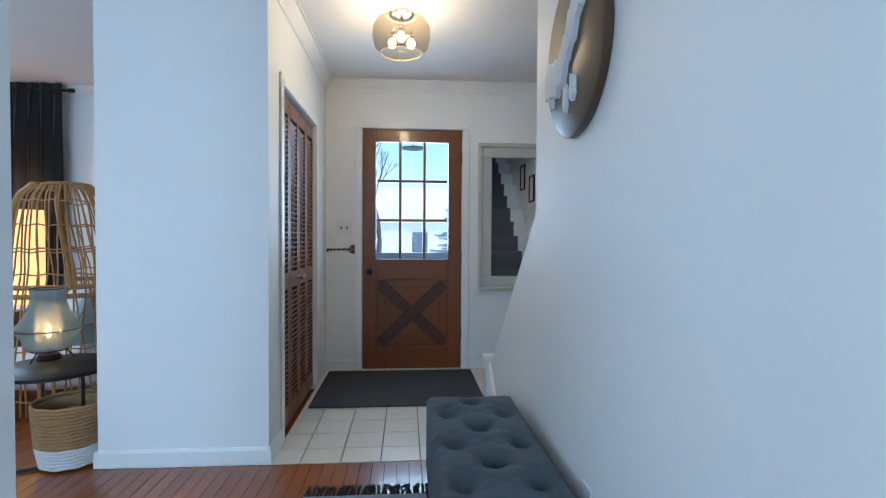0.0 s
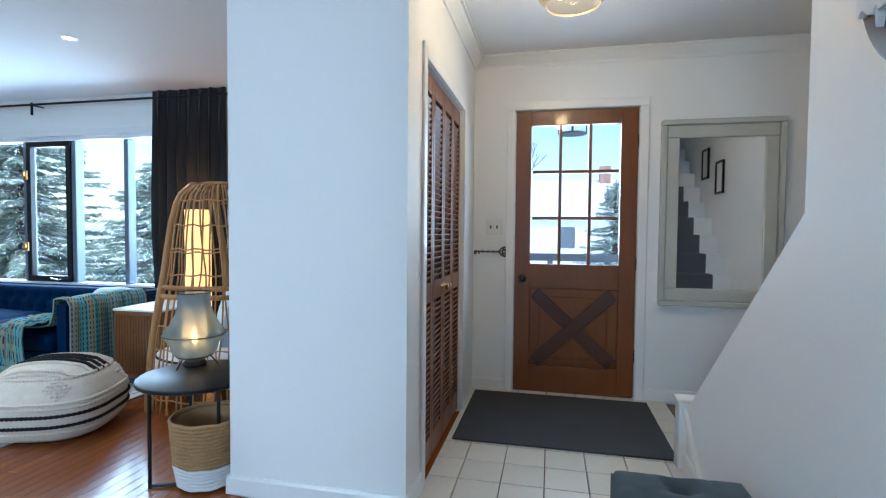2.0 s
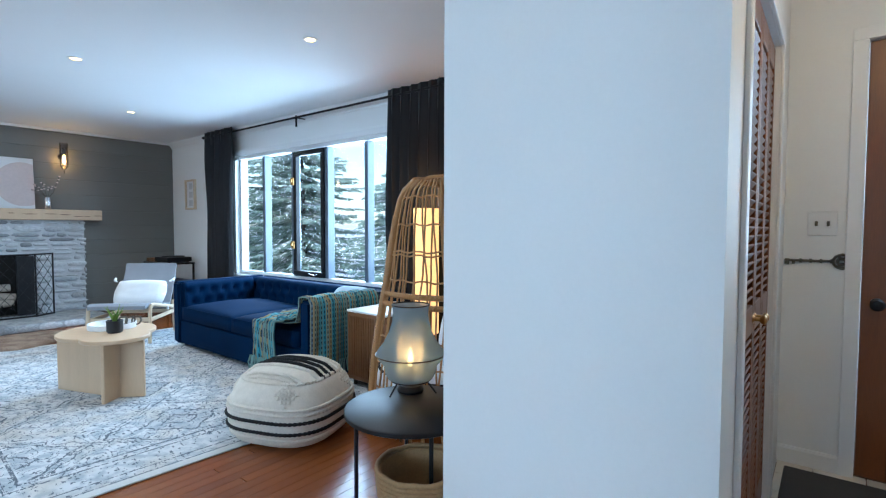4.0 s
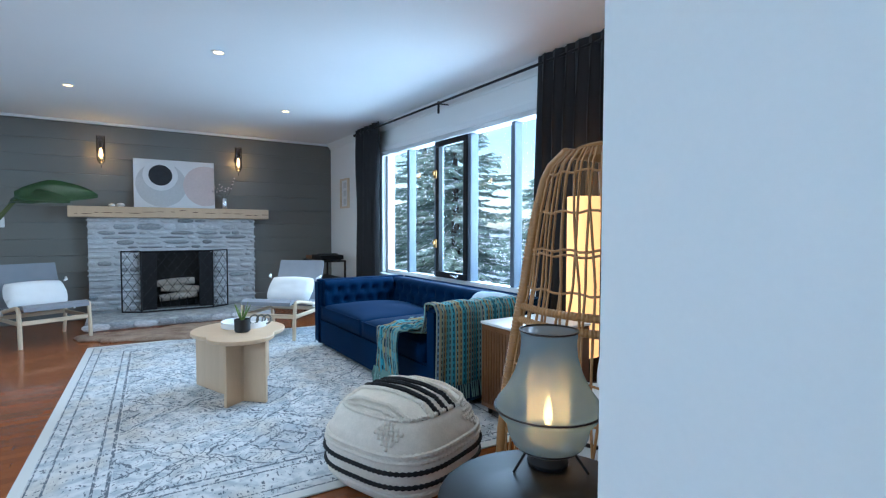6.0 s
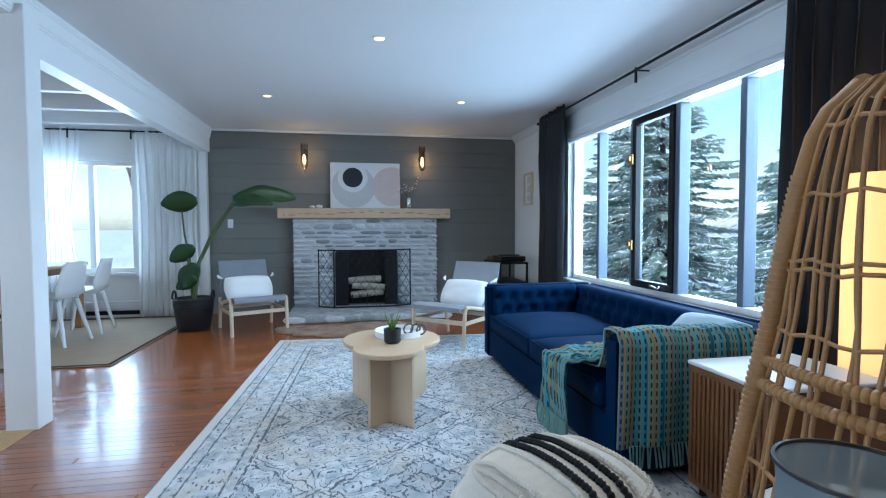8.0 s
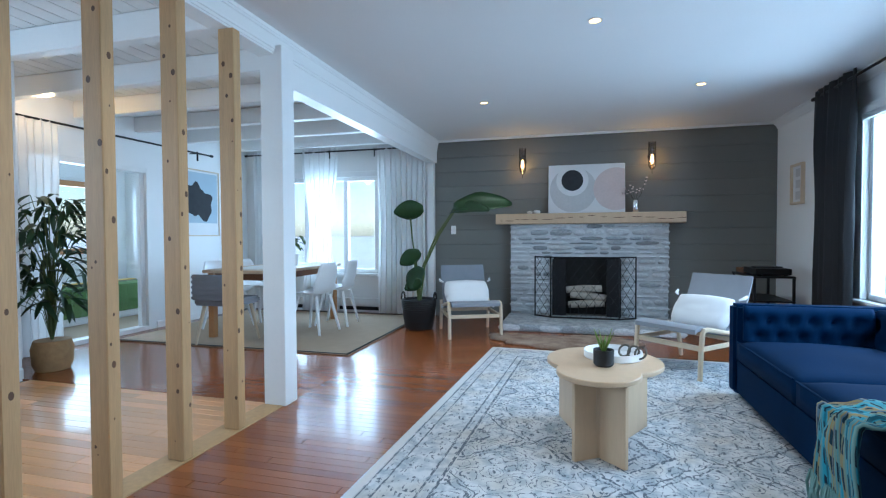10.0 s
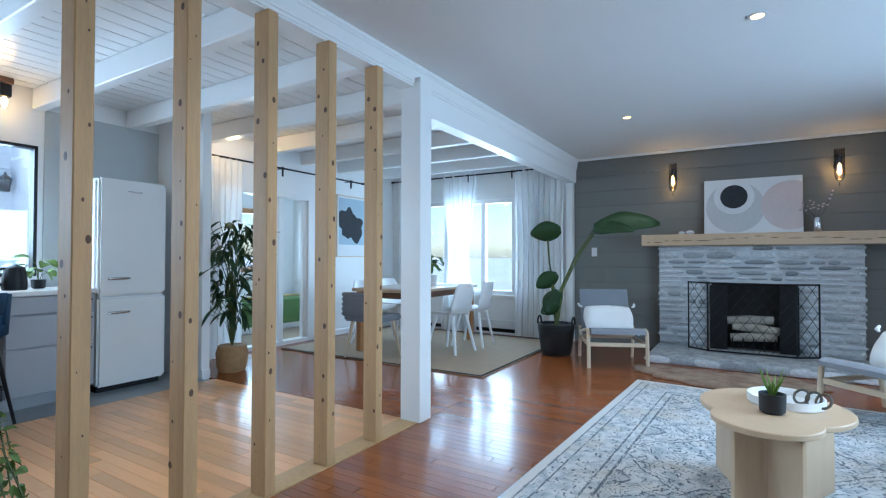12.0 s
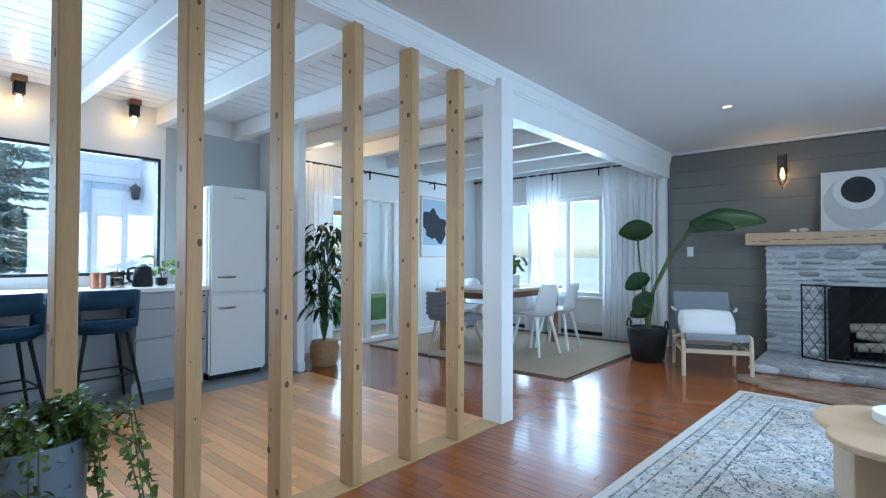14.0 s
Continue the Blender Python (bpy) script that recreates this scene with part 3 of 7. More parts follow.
obj("crossbuck", crossbuck, M_DOORD, door)
for i in (1, 2):
    x = gx0 + (gx1 - gx0) * i / 3
    z = gz0 + (gz1 - gz0) * i / 3
    obj("muntin", boxes((x - 0.011, x + 0.011, DY, DY + DT, gz0, gz1), bevel=0.004), M_DOOR, door)
    obj("muntin", boxes(*[(gx0 + (gx1 - gx0) * j / 3 + 0.011, gx0 + (gx1 - gx0) * (j + 1) / 3 - 0.011, DY, DY + DT, z - 0.011, z + 0.011) for j in range(3)], bevel=0.004), M_DOOR, door)
for i in range(3):
    for j in range(3):
        w, h = (gx1 - gx0) / 3, (gz1 - gz0) / 3
        p = obj("pane", boxes((gx0 + i * w + 0.01, gx0 + (i + 1) * w - 0.01, DY + 0.02, DY + 0.026, gz0 + j * h + 0.01, gz0 + (j + 1) * h - 0.01)), M_GLASS, door)
        p.visible_shadow = False
obj("knob", lambda bm: lathe(bm, [(0.026, 0), (0.026, 0.006), (0.01, 0.01), (0.01, 0.03), (0.024, 0.04), (0.028, 0.052), (0.02, 0.066), (0.004, 0.07)], 20), M_BLACK, door, True, pose(-0.165, DY, 0.83, 90), label="black round door knob")
for z in (0.3, 0.95, 1.8):
    obj("hinge", lambda bm: tube(bm, [(0.622, 4.325, z - 0.045), (0.622, 4.325, z + 0.045)], 0.008), M_BLACK, door)

# closet doors with louvres
structure("closet_casing", boxes((-0.527, -0.513, 2.80, 2.853, 0, 2.0), (-0.527, -0.513, 3.842, 3.90, 0, 2.0), (-0.527, -0.513, 2.853, 3.842, 1.942, 2.0), bevel=0.003), M_TRIM, "white flat casing around the closet")


def closet_leaf(at):
    leaf = thing("closet_door", at, "closed stained wooden louvred bifold closet door", "closet door", "bifold closet doors")
    w, h = 0.242, 1.915
    obj("stile", boxes((-0.014, 0.014, 0, 0.036, 0, h), (-0.014, 0.014, w - 0.036, w, 0, h), bevel=0.003), M_DOOR, leaf)
    obj("rail", boxes((-0.014, 0.014, 0.036, w - 0.036, 0, 0.12), (-0.014, 0.014, 0.036, w - 0.036, 0.80, 0.90), (-0.014, 0.014, 0.036, w - 0.036, h - 0.09, h), bevel=0.003), M_DOOR, leaf)
    me = None
    z = 0.135
    while z < h - 0.10:
        if not 0.785 < z < 0.915:
            if me is None:
                s = obj("slat", lambda bm: box(bm, -0.004, 0.004, 0.036, w - 0.036, -0.019, 0.019, 0.002), M_DOOR, leaf)
                me = s.data
            else:
                s = new("slat", me)
                s.parent = leaf
            s.matrix_basis = pose(0, 0, z, 0, 38, 0)
        z += 0.030
    return leaf


leaf = closet_leaf(pose(-0.56, 2.862, 0.012))
for k in range(1, 4):
    other = copy_thing(leaf, pose(-0.56, 2.862 + 0.2435 * k, 0.012))
    if k in (1, 2):
        obj("knob", lambda bm: lathe(bm, [(0.016, 0), (0.008, 0.006), (0.007, 0.02), (0.016, 0.028), (0.018, 0.036), (0.008, 0.043)], 16), M_BRASS, other, True, pose(0.014, 0.215 if k == 1 else 0.03, 0.85, 0, 90), label="round brass knob")

# stairs, seen in the mirror
stairs = tagged(new("stairs"), "white wooden stairs with a grey carpet runner", "stairs", kind="structure")
for k in range(1, 20):
    y1 = 3.40 - 0.235 * (k - 1)
    obj("step", boxes((0.80, 1.75, y1 - 0.26, y1, 0.19 * (k - 1) if k > 1 else 0.0, 0.19 * k), bevel=0.006), M_TRIM, stairs)
    obj("runner", boxes((0.98, 1.57, y1 - 0.262, y1 + 0.01, 0.19 * k - 0.185, 0.19 * k + 0.01), bevel=0.008), M_CARPET, stairs)

# picture window
win = tagged(new("window_1"), "wide picture window with dark frames and one casement", "window", kind="structure")
x0, x1, z0, z1 = WINDOW
yg = YW + 0.085
obj("frame", boxes((x0, x1, YW + 0.04, YW + 0.13, z0, z0 + 0.045), (x0, x1, YW + 0.04, YW + 0.13, z1 - 0.045, z1), (x0, x0 + 0.045, YW + 0.04, YW + 0.13, z0 + 0.045, z1 - 0.045), (x1 - 0.045, x1, YW + 0.04, YW + 0.13, z0 + 0.045, z1 - 0.045), bevel=0.004), M_TRIM, win, label="white outer frame")
for xm in (-5.86, -5.265, -4.66, -4.035, -3.42):
    obj("mullion", boxes((xm - 0.026, xm + 0.026, YW + 0.035, YW + 0.13, z0 + 0.045, z1 - 0.045), bevel=0.006), M_IRON, win)
sx0, sx1 = -5.238, -4.687
obj("sash", boxes((sx0, sx1, YW + 0.02, YW + 0.075, z0 + 0.045, z0 + 0.105), (sx0, sx1, YW + 0.02, YW + 0.075, z1 - 0.105, z1 - 0.045), (sx0, sx0 + 0.055, YW + 0.02, YW + 0.075, z0 + 0.105, z1 - 0.105), (sx1 - 0.055, sx1, YW + 0.02, YW + 0.075, z0 + 0.105, z1 - 0.105), bevel=0.005), M_BLACK, win)
edges = [x0 + 0.045, -5.886, -5.834, -5.291, -5.183, -4.742, -4.634, -4.061, -4.009, -3.446, -3.394, x1 - 0.045]
for a, b in zip(edges[::2], edges[1::2]):
    p = obj("pane", boxes((a, b, yg, yg + 0.006, z0 + 0.045, z1 - 0.045)), M_GLASS, win)
    p.visible_shadow = False
for z in (0.97, 1.70):
    obj("latch", boxes((-5.255, -5.205, YW + 0.0, YW + 0.018, z - 0.045, z + 0.045), (-5.243, -5.217, YW - 0.02, YW, z - 0.012, z + 0.03), bevel=0.004), M_BRASS, win)
obj("crank", lambda bm: tube(bm, [(-4.95, YW + 0.02, z0 + 0.07), (-4.90, YW - 0.02, z0 + 0.085), (-4.80, YW - 0.025, z0 + 0.07), (-4.76, YW - 0.03, z0 + 0.09)], 0.008), M_CHROME, win)
structure("window_sill", boxes((x0 - 0.05, x1 + 0.05, YW - 0.055, YW + 0.04, z0 - 0.03, z0), bevel=0.006), M_TRIM, "white window sill board")
structure("trim_window_casing", boxes((x0 - 0.07, x0, YW - 0.014, YW - 0.001, z0, z1 + 0.07), (x1, x1 + 0.07, YW - 0.014, YW - 0.001, z0, z1 + 0.07), (x0, x1, YW - 0.014, YW - 0.001, z1, z1 + 0.07), bevel=0.003), M_TRIM, "white window casing")
blind = thing("window_blind", pose(0, 0, 0), "raised white blind under the window head", "blind")
obj("head_rail", boxes((x0 + 0.03, x1 - 0.03, YW - 0.045, YW - 0.016, z1 - 0.02, z1 + 0.045), bevel=0.004), M_WHITEP, blind)
obj("slat_stack", boxes(*[(x0 + 0.04, x1 - 0.04, YW - 0.044, YW - 0.018, z1 - 0.03 - 0.008 * k, z1 - 0.025 - 0.008 * k) for k in range(5)]), M_WHITEP, blind)


def curtain(name, at, width, height, folds, depth, mat, label, gather=0.0, group="", seed=0, pull=0.0):
    c = thing(name, at, label, "curtain", group)

    def make(bm):
        n, rows = folds * 10, 26
        grid = []
        for j in range(rows + 1):
            v = j / rows
            row = []
            for i in range(n + 1):
                u = i / n
                ph = u * folds * 2 * math.pi + 1.3 * noise.noise(Vector((u * 4, v * 1.2, seed)))
                d = depth * (0.35 + 0.65 * min(1, v * 5)) * math.sin(ph) + 0.02 * noise.noise(Vector((u * 7, v * 3, seed + 5)))
                w = width * (1 - gather * math.sin(math.pi * min(1, v * 1.0)) ** 2)
                x = (u - 0.5) * w + 0.012 * math.sin(2 * ph) + pull * v * (u - 0.5)
                row.append(bm.verts.new((x, d, height * (1 - v))))
            grid.append(row)
        for a, b in zip(grid, grid[1:]):
            for i in range(n):
                bm.faces.new((a[i], a[i + 1], b[i + 1], b[i]))

    cl = obj("cloth", make, mat, c, "all")
    if mat is not M_SHEER:
        s = cl.modifiers.new("thick", "SOLIDIFY")
        s.thickness = 0.003
    return c


def rod(a, b, brackets, out, label):
    r = thing("curtain_rod", pose(*a), label, "curtain rod")
    d = Vector(b) - Vector(a)
    obj("pole", lambda bm: tube(bm, [(0, 0, 0), d], 0.011, 10), M_BLACK, r, True)
    for e in (Vector((0, 0, 0)), d):
        obj("finial", lambda bm: tube(bm, [e - d.normalized() * 0.02, e + d.normalized() * 0.02], 0.018, 10), M_BLACK, r, True)
    for f in brackets:
        p = d * f
        obj("bracket", lambda bm: (box(bm, p.x - 0.008, p.x + 0.008, p.y - 0.008, p.y + 0.008, -0.10, 0.02), tube(bm, [p + Vector((0, 0, -0.005)), p + Vector(out)], 0.007, 6)), M_BLACK, r)
    return r


rod((-7.0, 4.595, 2.365), (-2.72, 4.595, 2.365), (0.48,), (0, 0.125, 0), "black metal curtain rod above the window")
curtain("curtain", pose(-6.62, 4.595, 0.02), 0.70, 2.405, 6, 0.045, M_CURTAIN, "long charcoal curtain hanging open", 0.06, "charcoal curtains", 1)
curtain("curtain", pose(-3.18, 4.595, 0.02), 0.76, 2.405, 7, 0.045, M_CURTAIN, "long charcoal curtain hanging open", 0.04, "charcoal curtains", 2)

# dining window, sheers, sliding door
dw = tagged(new("window_2"), "white framed dining window of three sashes", "window", kind="structure")
obj("frame", boxes((XW - 0.10, XW - 0.03, -2.02, -0.30, 0.57, 0.63), (XW - 0.10, XW - 0.03, -2.02, -0.30, 1.92, 1.98), *[(XW - 0.10, XW - 0.02, y - 0.035, y + 0.035, 0.63, 1.92) for y in (-1.985, -1.47, -0.83, -0.335)], bevel=0.004), M_TRIM, dw)
for a, b in ((-1.95, -1.505), (-1.435, -0.865), (-0.795, -0.37)):
    p = obj("pane", boxes((XW - 0.07, XW - 0.064, a, b, 0.63, 1.92)), M_GLASS, dw)
    p.visible_shadow = False
structure("trim_dining_casing", boxes((XW, XW + 0.014, -2.09, -2.02, 0.5, 2.05), (XW, XW + 0.014, -0.30, -0.23, 0.5, 2.05), (XW, XW + 0.014, -2.02, -0.30, 1.98, 2.05), (XW, XW + 0.05, -2.02, -0.30, 0.53, 0.57), bevel=0.003), M_TRIM, "white casing and sill of the dining window")
rod((XW + 0.13, -2.40, 2.335), (XW + 0.13, 0.40, 2.335), (0.2, 0.5, 0.75), (-0.12, 0, 0), "black metal curtain rod over the dining window")
for y, w, g, sd in ((-2.12, 0.34, 0.1, 3), (-1.17, 0.60, 0.35, 4), (0.10, 0.72, 0.05, 5)):
    curtain("sheer_curtain", pose(XW + 0.13, y, 0.02, 0, 0, 90), w, 2.36, 7 if w < 0.7 else 9, 0.03, M_SHEER, "long white sheer curtain by the dining window", g, "white sheers", sd)
rod((-4.75, YK + 0.12, 2.215), (-7.35, YK + 0.12, 2.215), (0.42, 0.9), (0, -0.12, 0), "black metal curtain rod over the sliding door")
curtain("sheer_curtain", pose(-5.05, YK + 0.12, 0.02), 0.45, 2.2, 6, 0.03, M_SHEER, "long white sheer curtain by the sliding door", 0.05, "white sheers", 6)
slide = tagged(new("door_2"), "white framed sliding glass door", "door", kind="structure")
obj("frame", boxes((-6.44, -6.38, YK - 0.12, YK + 0.01, 0, 1.93), (-5.06, -5.0, YK - 0.12, YK + 0.01, 0, 1.93), (-6.38, -5.06, YK - 0.12, YK + 0.01, 1.87, 1.93), (-6.38, -5.06, YK - 0.12, YK + 0.01, 0, 0.05), (-5.98, -5.90, YK - 0.09, YK - 0.01, 0.05, 1.87), (-6.38, -6.32, YK - 0.09, YK - 0.03, 0.05, 1.87), bevel=0.004), M_TRIM, slide)
for a, b in ((-6.32, -5.98), (-5.90, -5.06)):
    p = obj("pane", boxes((a, b, YK - 0.06, YK - 0.054, 0.05, 1.87)), M_GLASS, slide)
    p.visible_shadow = False
heater = thing("baseboard_heater", pose(0, 0, 0), "white electric baseboard heater under the window", "heater")
obj("body", boxes((XW + 0.002, XW + 0.06, -2.3, 0.3, 0.10, 0.21), (XW + 0.002, XW + 0.035, -2.3, 0.3, 0.03, 0.10), (XW + 0.002, XW + 0.06, -2.3, 0.3, 0.005, 0.03), bevel=0.004), M_WHITEP, heater)
obj("grille", boxes((XW + 0.036, XW + 0.045, -2.28, 0.28, 0.04, 0.09)), M_BLACK, heater)

# kitchen window
kw = tagged(new("window_3"), "large kitchen window in a thin black frame", "window", kind="structure")
obj("frame", boxes((-3.40, -0.4, YK - 0.08, YK + 0.006, 0.955, 0.98), (-3.40, -0.4, YK - 0.08, YK + 0.006, 2.005, 2.03), (-3.40, -3.375, YK - 0.08, YK + 0.006, 0.98, 2.005), (-0.425, -0.4, YK - 0.08, YK + 0.006, 0.98, 2.005), bevel=0.003), M_BLACK, kw)
p = obj("pane", boxes((-3.375, -0.425, YK - 0.05, YK - 0.044, 0.98, 2.005)), M_GLASS, kw)
p.visible_shadow = False

# stud divider
plate = structure("sill_plate", boxes((-4.42, -0.70, 0.462, 0.615, -0.012, 0.006), bevel=0.002), M_STUD, "pale pine sill strip under the studs")


def stud_mesh(bm):
    box(bm, -0.031, 0.031, -0.05, 0.05, 0.0, 2.272, 0.004)


stud_me = None
for k, x in enumerate((-4.02, -3.613, -3.217, -2.827, -2.44, -2.054)):
    s = thing("wall_stud", pose(x, 0.56, 0.007), "bare knotty pine stud standing in the open divider", "stud", "pine studs")
    if stud_me is None:
        o = obj("board", stud_mesh, M_STUD, s)
        stud_me = o.data
    else:
        o = new("board", stud_me)
        o.parent = s
    rs = random.Random(k)

    def knots(bm):
        for j in range(16):
            z = 0.08 + 2.1 * (j + rs.random() * 0.95) / 16
            r = rs.choice((0.003, 0.004, 0.006, 0.009, 0.012))
            if rs.random() < 0.6:
                y = rs.uniform(-0.038, 0.038)
                rings(bm, [[(xx, y + r * math.cos(a), z + 1.3 * r * math.sin(a)) for a in (2 * math.pi * i / 9 for i in range(9))] for xx in (0.0305, 0.0317)])
            else:
                xk = rs.uniform(-0.018, 0.018)
                rings(bm, [[(xk + 0.8 * r * math.cos(a), yy, z + 1.3 * r * math.sin(a)) for a in (2 * math.pi * i / 9 for i in range(9))] for yy in (0.0495, 0.0507)])

    obj("knots", knots, M_KNOT, s, label="dark brown knots", kind="stuff")

# fireplace
fire = thing("fireplace", pose(0, 0, 0), "whitewashed stone fireplace with a low stone hearth", "fireplace")
FX = -8.12
obj("core", boxes((XW, FX - 0.02, 1.62, 2.17, 0.0, 1.252), (XW, FX - 0.02, 2.98, 3.54, 0.0, 1.252), (XW, FX - 0.02, 2.17, 2.98, 0.83, 1.252)), M_MORTAR, fire)
obj("firebox", boxes((XW - 0.005, XW + 0.01, 2.17, 2.98, 0.09, 0.83)), M_SOOT, fire, label="black sooty firebox")
obj("hearth", boxes((FX - 0.02, -7.33, 1.60, 3.58, 0.0, 0.085), bevel=0.008), M_STONED, fire)
def mantel_cracks(bm):
    r = random.Random(31)
    y = 1.50
    while y < 3.62:
        w = r.uniform(0.03, 0.16)
        z = 1.325 + 0.018 * math.sin(y * 3) + r.uniform(-0.012, 0.012)
        rings(bm, [[(x, y + w * u, z + v) for u, v in ((0, 0), (0.3, -0.004), (0.8, -0.003), (1, 0.002), (0.6, 0.004), (0.2, 0.003))] for x in (-8.032, -8.0285)])
        y += w + r.uniform(0.0, 0.07)


obj("crack", mantel_cracks, M_KNOT, fire, label="dark cracks along the mantel", kind="stuff")
obj("mantel", lambda bm: box(bm, XW, -8.03, 1.435, 3.72, 1.256, 1.39, 0.008), M_PALEOAK, fire, label="thick pale wooden mantel beam")
rs = random.Random(5)


def rough_stone(seed):
    def make(bm):
        box(bm, -0.5, 0.5, -0.5, 0.5, -0.5, 0.5)
        bmesh.ops.subdivide_edges(bm, edges=bm.edges[:], cuts=1, use_grid_fill=True)
        for v in bm.verts:
            k = 1 - 0.22 * (abs(v.co.y) * 2) ** 2 * (abs(v.co.z) * 2) ** 2
            v.co.y *= k
            v.co.z *= k
            v.co += 0.09 * noise.noise_vector(v.co * 2.3 + Vector((seed * 7, 0, 0)))
    return make


stone_me = {}


def stone(parent, c, s, k, mat):
    key = (k % 5, mat.name)
    if key not in stone_me:
        o = obj("stone", rough_stone(key[0]), mat, parent, "all")
        stone_me[key] = o.data
    else:
        o = new("stone", stone_me[key])
        o.parent = parent
    o.matrix_basis = Matrix.Translation(c) @ Matrix.Diagonal((*s, 1))


z, k = 0.09, 0
while z < 1.21:
    h = min(rs.uniform(0.045, 0.10), 1.252 - z)
    y = 1.60
    while y < 3.55:
        w = rs.uniform(0.10, 0.34)
        y2 = min(y + w, 3.56)
        if z < 0.82 and y2 > 2.17 and y < 2.98:
            if y < 2.17:
                y2 = 2.17
            else:
                y = 2.98
                y2 = min(y + w * 0.7, 3.56)
        if y2 - y > 0.03:
            stone(fire, (FX - 0.022, (y + y2) / 2, z + h / 2), (0.05 + rs.uniform(0, 0.02), y2 - y - rs.uniform(0.01, 0.04), h - rs.uniform(0.008, 0.03)), k, M_STONED if rs.random() < 0.30 else M_STONE)
        y = y2
        k += 1
    z += h
y = 1.57
while y < 3.58:
    y2 = min(y + rs.uniform(0.12, 0.36), 3.60)
    stone(fire, (-7.33, (y + y2) / 2, 0.042), (0.03, y2 - y - 0.012, 0.075), k, M_STONED if rs.random() < 0.4 else M_STONE)
    k += 1
    y = y2

screen = thing("fire_screen", pose(-7.86, 2.55, 0.09), "black three-panel mesh fire screen with a gilt lattice", "fire screen")


def panel_of(w):
    def make(bm):
        for a, b in (((0, 0, 0.01), (0, w, 0.01)), ((0, 0, 0.75), (0, w, 0.75)), ((0, 0, 0), (0, 0, 0.76)), ((0, w, 0), (0, w, 0.76))):
            tube(bm, [a, b], 0.009, 6)
    return make


def lattice_of(w):
    def make(bm):
        for k in range(-8, 9):
            for s in (1, -1):
                pts = []
                c = k * 0.115
                ys = [max(0, min(w, c + 0.0)), 0]
                a, b = (c, c + 0.74 * 0.75) if s > 0 else (c + 0.555, c)
                t0, t1 = sorted(((0 - a) / (b - a), (w - a) / (b - a)))
                t0, t1 = max(0, t0), min(1, t1)
                if t1 > t0 + 0.02:
                    tube(bm, [(0, a + (b - a) * t, 0.01 + 0.74 * t) for t in (t0, t1)], 0.0032, 4)
    return make


for at, w in ((pose(0.03, -0.40, 0), 0.80), (pose(0.03, 0.40, 0, 0, 0, 32), 0.235), (pose(0.03, -0.40, 0, 0, 0, 148), 0.235)):
    obj("frame", panel_of(w), M_BLACK, screen, True, at)
    obj("lattice", lattice_of(w), M_BLACK, screen, False, at)
grate = thing("fire_grate", pose(-8.18, 2.58, 0.09), "black iron grate inside the firebox", "grate")
for y in (-0.2, -0.1, 0, 0.1, 0.2):
    obj("bar", lambda bm: tube(bm, [(0.0, y, 0.0), (0.0, y, 0.08), (0.06, y, 0.08), (0.10, y, 0.14)], 0.008, 6), M_BLACK, grate)
for dy, dz, ry in ((0.0, 0.14, 4), (0.02, 0.24, -5), (-0.03, 0.33, 3)):
    obj("log", lambda bm: tube(bm, [(0, -0.22, 0), (0.005, 0, 0.006), (0, 0.22, 0)], [0.045, 0.05, 0.044], 12), M_LOG, None, True, pose(-8.16, 2.58 + dy, 0.09 + dz, ry, 0, 0), label="split birch log lying on the grate", category="log", group="firewood")
for s in (-1, 1):
    g = thing("glass_fire_door", pose(-8.07, 2.575 + s * 0.33, 0.09), "black framed glass fire door standing open", "fire door", "fire doors")
    obj("frame", boxes((-0.012, 0.012, -0.085, 0.085, 0.0, 0.72), bevel=0.004), M_BLACK, g)

# paint on the west wall
for k in range(13):
    z = 0.002 + k * 0.1985
    obj("plank", boxes((XW - 0.012, XW, 0.552, YW - 0.001, z, min(z + 0.1945, H - 0.032)), bevel=0.003), M_GREY, grey_wall)

# ---- hall ----
mirror = thing("wall_mirror", pose(1.13, 4.30, 1.30), "large wall mirror in a wide sage grey frame", "mirror")
fw, fh = 0.375, 0.625
obj("frame", lambda bm: [box(bm, a, b, -0.02 - d, 0.014, c, e, 0.006) for a, b, c, e, d in ((-fw, fw, -fh, -fh + 0.035, 0.02), (-fw, fw, fh - 0.035, fh, 0.02), (-fw, -fw + 0.035, -fh + 0.035, fh - 0.035, 0.02), (fw - 0.035, fw, -fh + 0.035, fh - 0.035, 0.02), (-fw + 0.035, fw - 0.035, -fh + 0.035, -fh + 0.12, 0), (-fw + 0.035, fw - 0.035, fh - 0.12, fh - 0.035, 0), (-fw + 0.035, -fw + 0.115, -fh + 0.12, fh - 0.12, 0), (fw - 0.115, fw - 0.035, -fh + 0.12, fh - 0.12, 0))], M_MFRAME, mirror)
obj("glass", boxes((-fw + 0.115, fw - 0.115, -0.006, 0.0, -fh + 0.12, fh - 0.12)), M_MIRROR, mirror)
obj("door_mat", lambda bm: box(bm, -0.49, 0.69, 3.36, 4.23, 0.002, 0.013, 0.004), M_MAT, label="charcoal ribbed door mat lying on the tiles", category="mat")

bench = thing("tufted_bench", pose(0.447, 1.72, 0), "slate blue button-tufted upholstered bench along the wall", "bench")


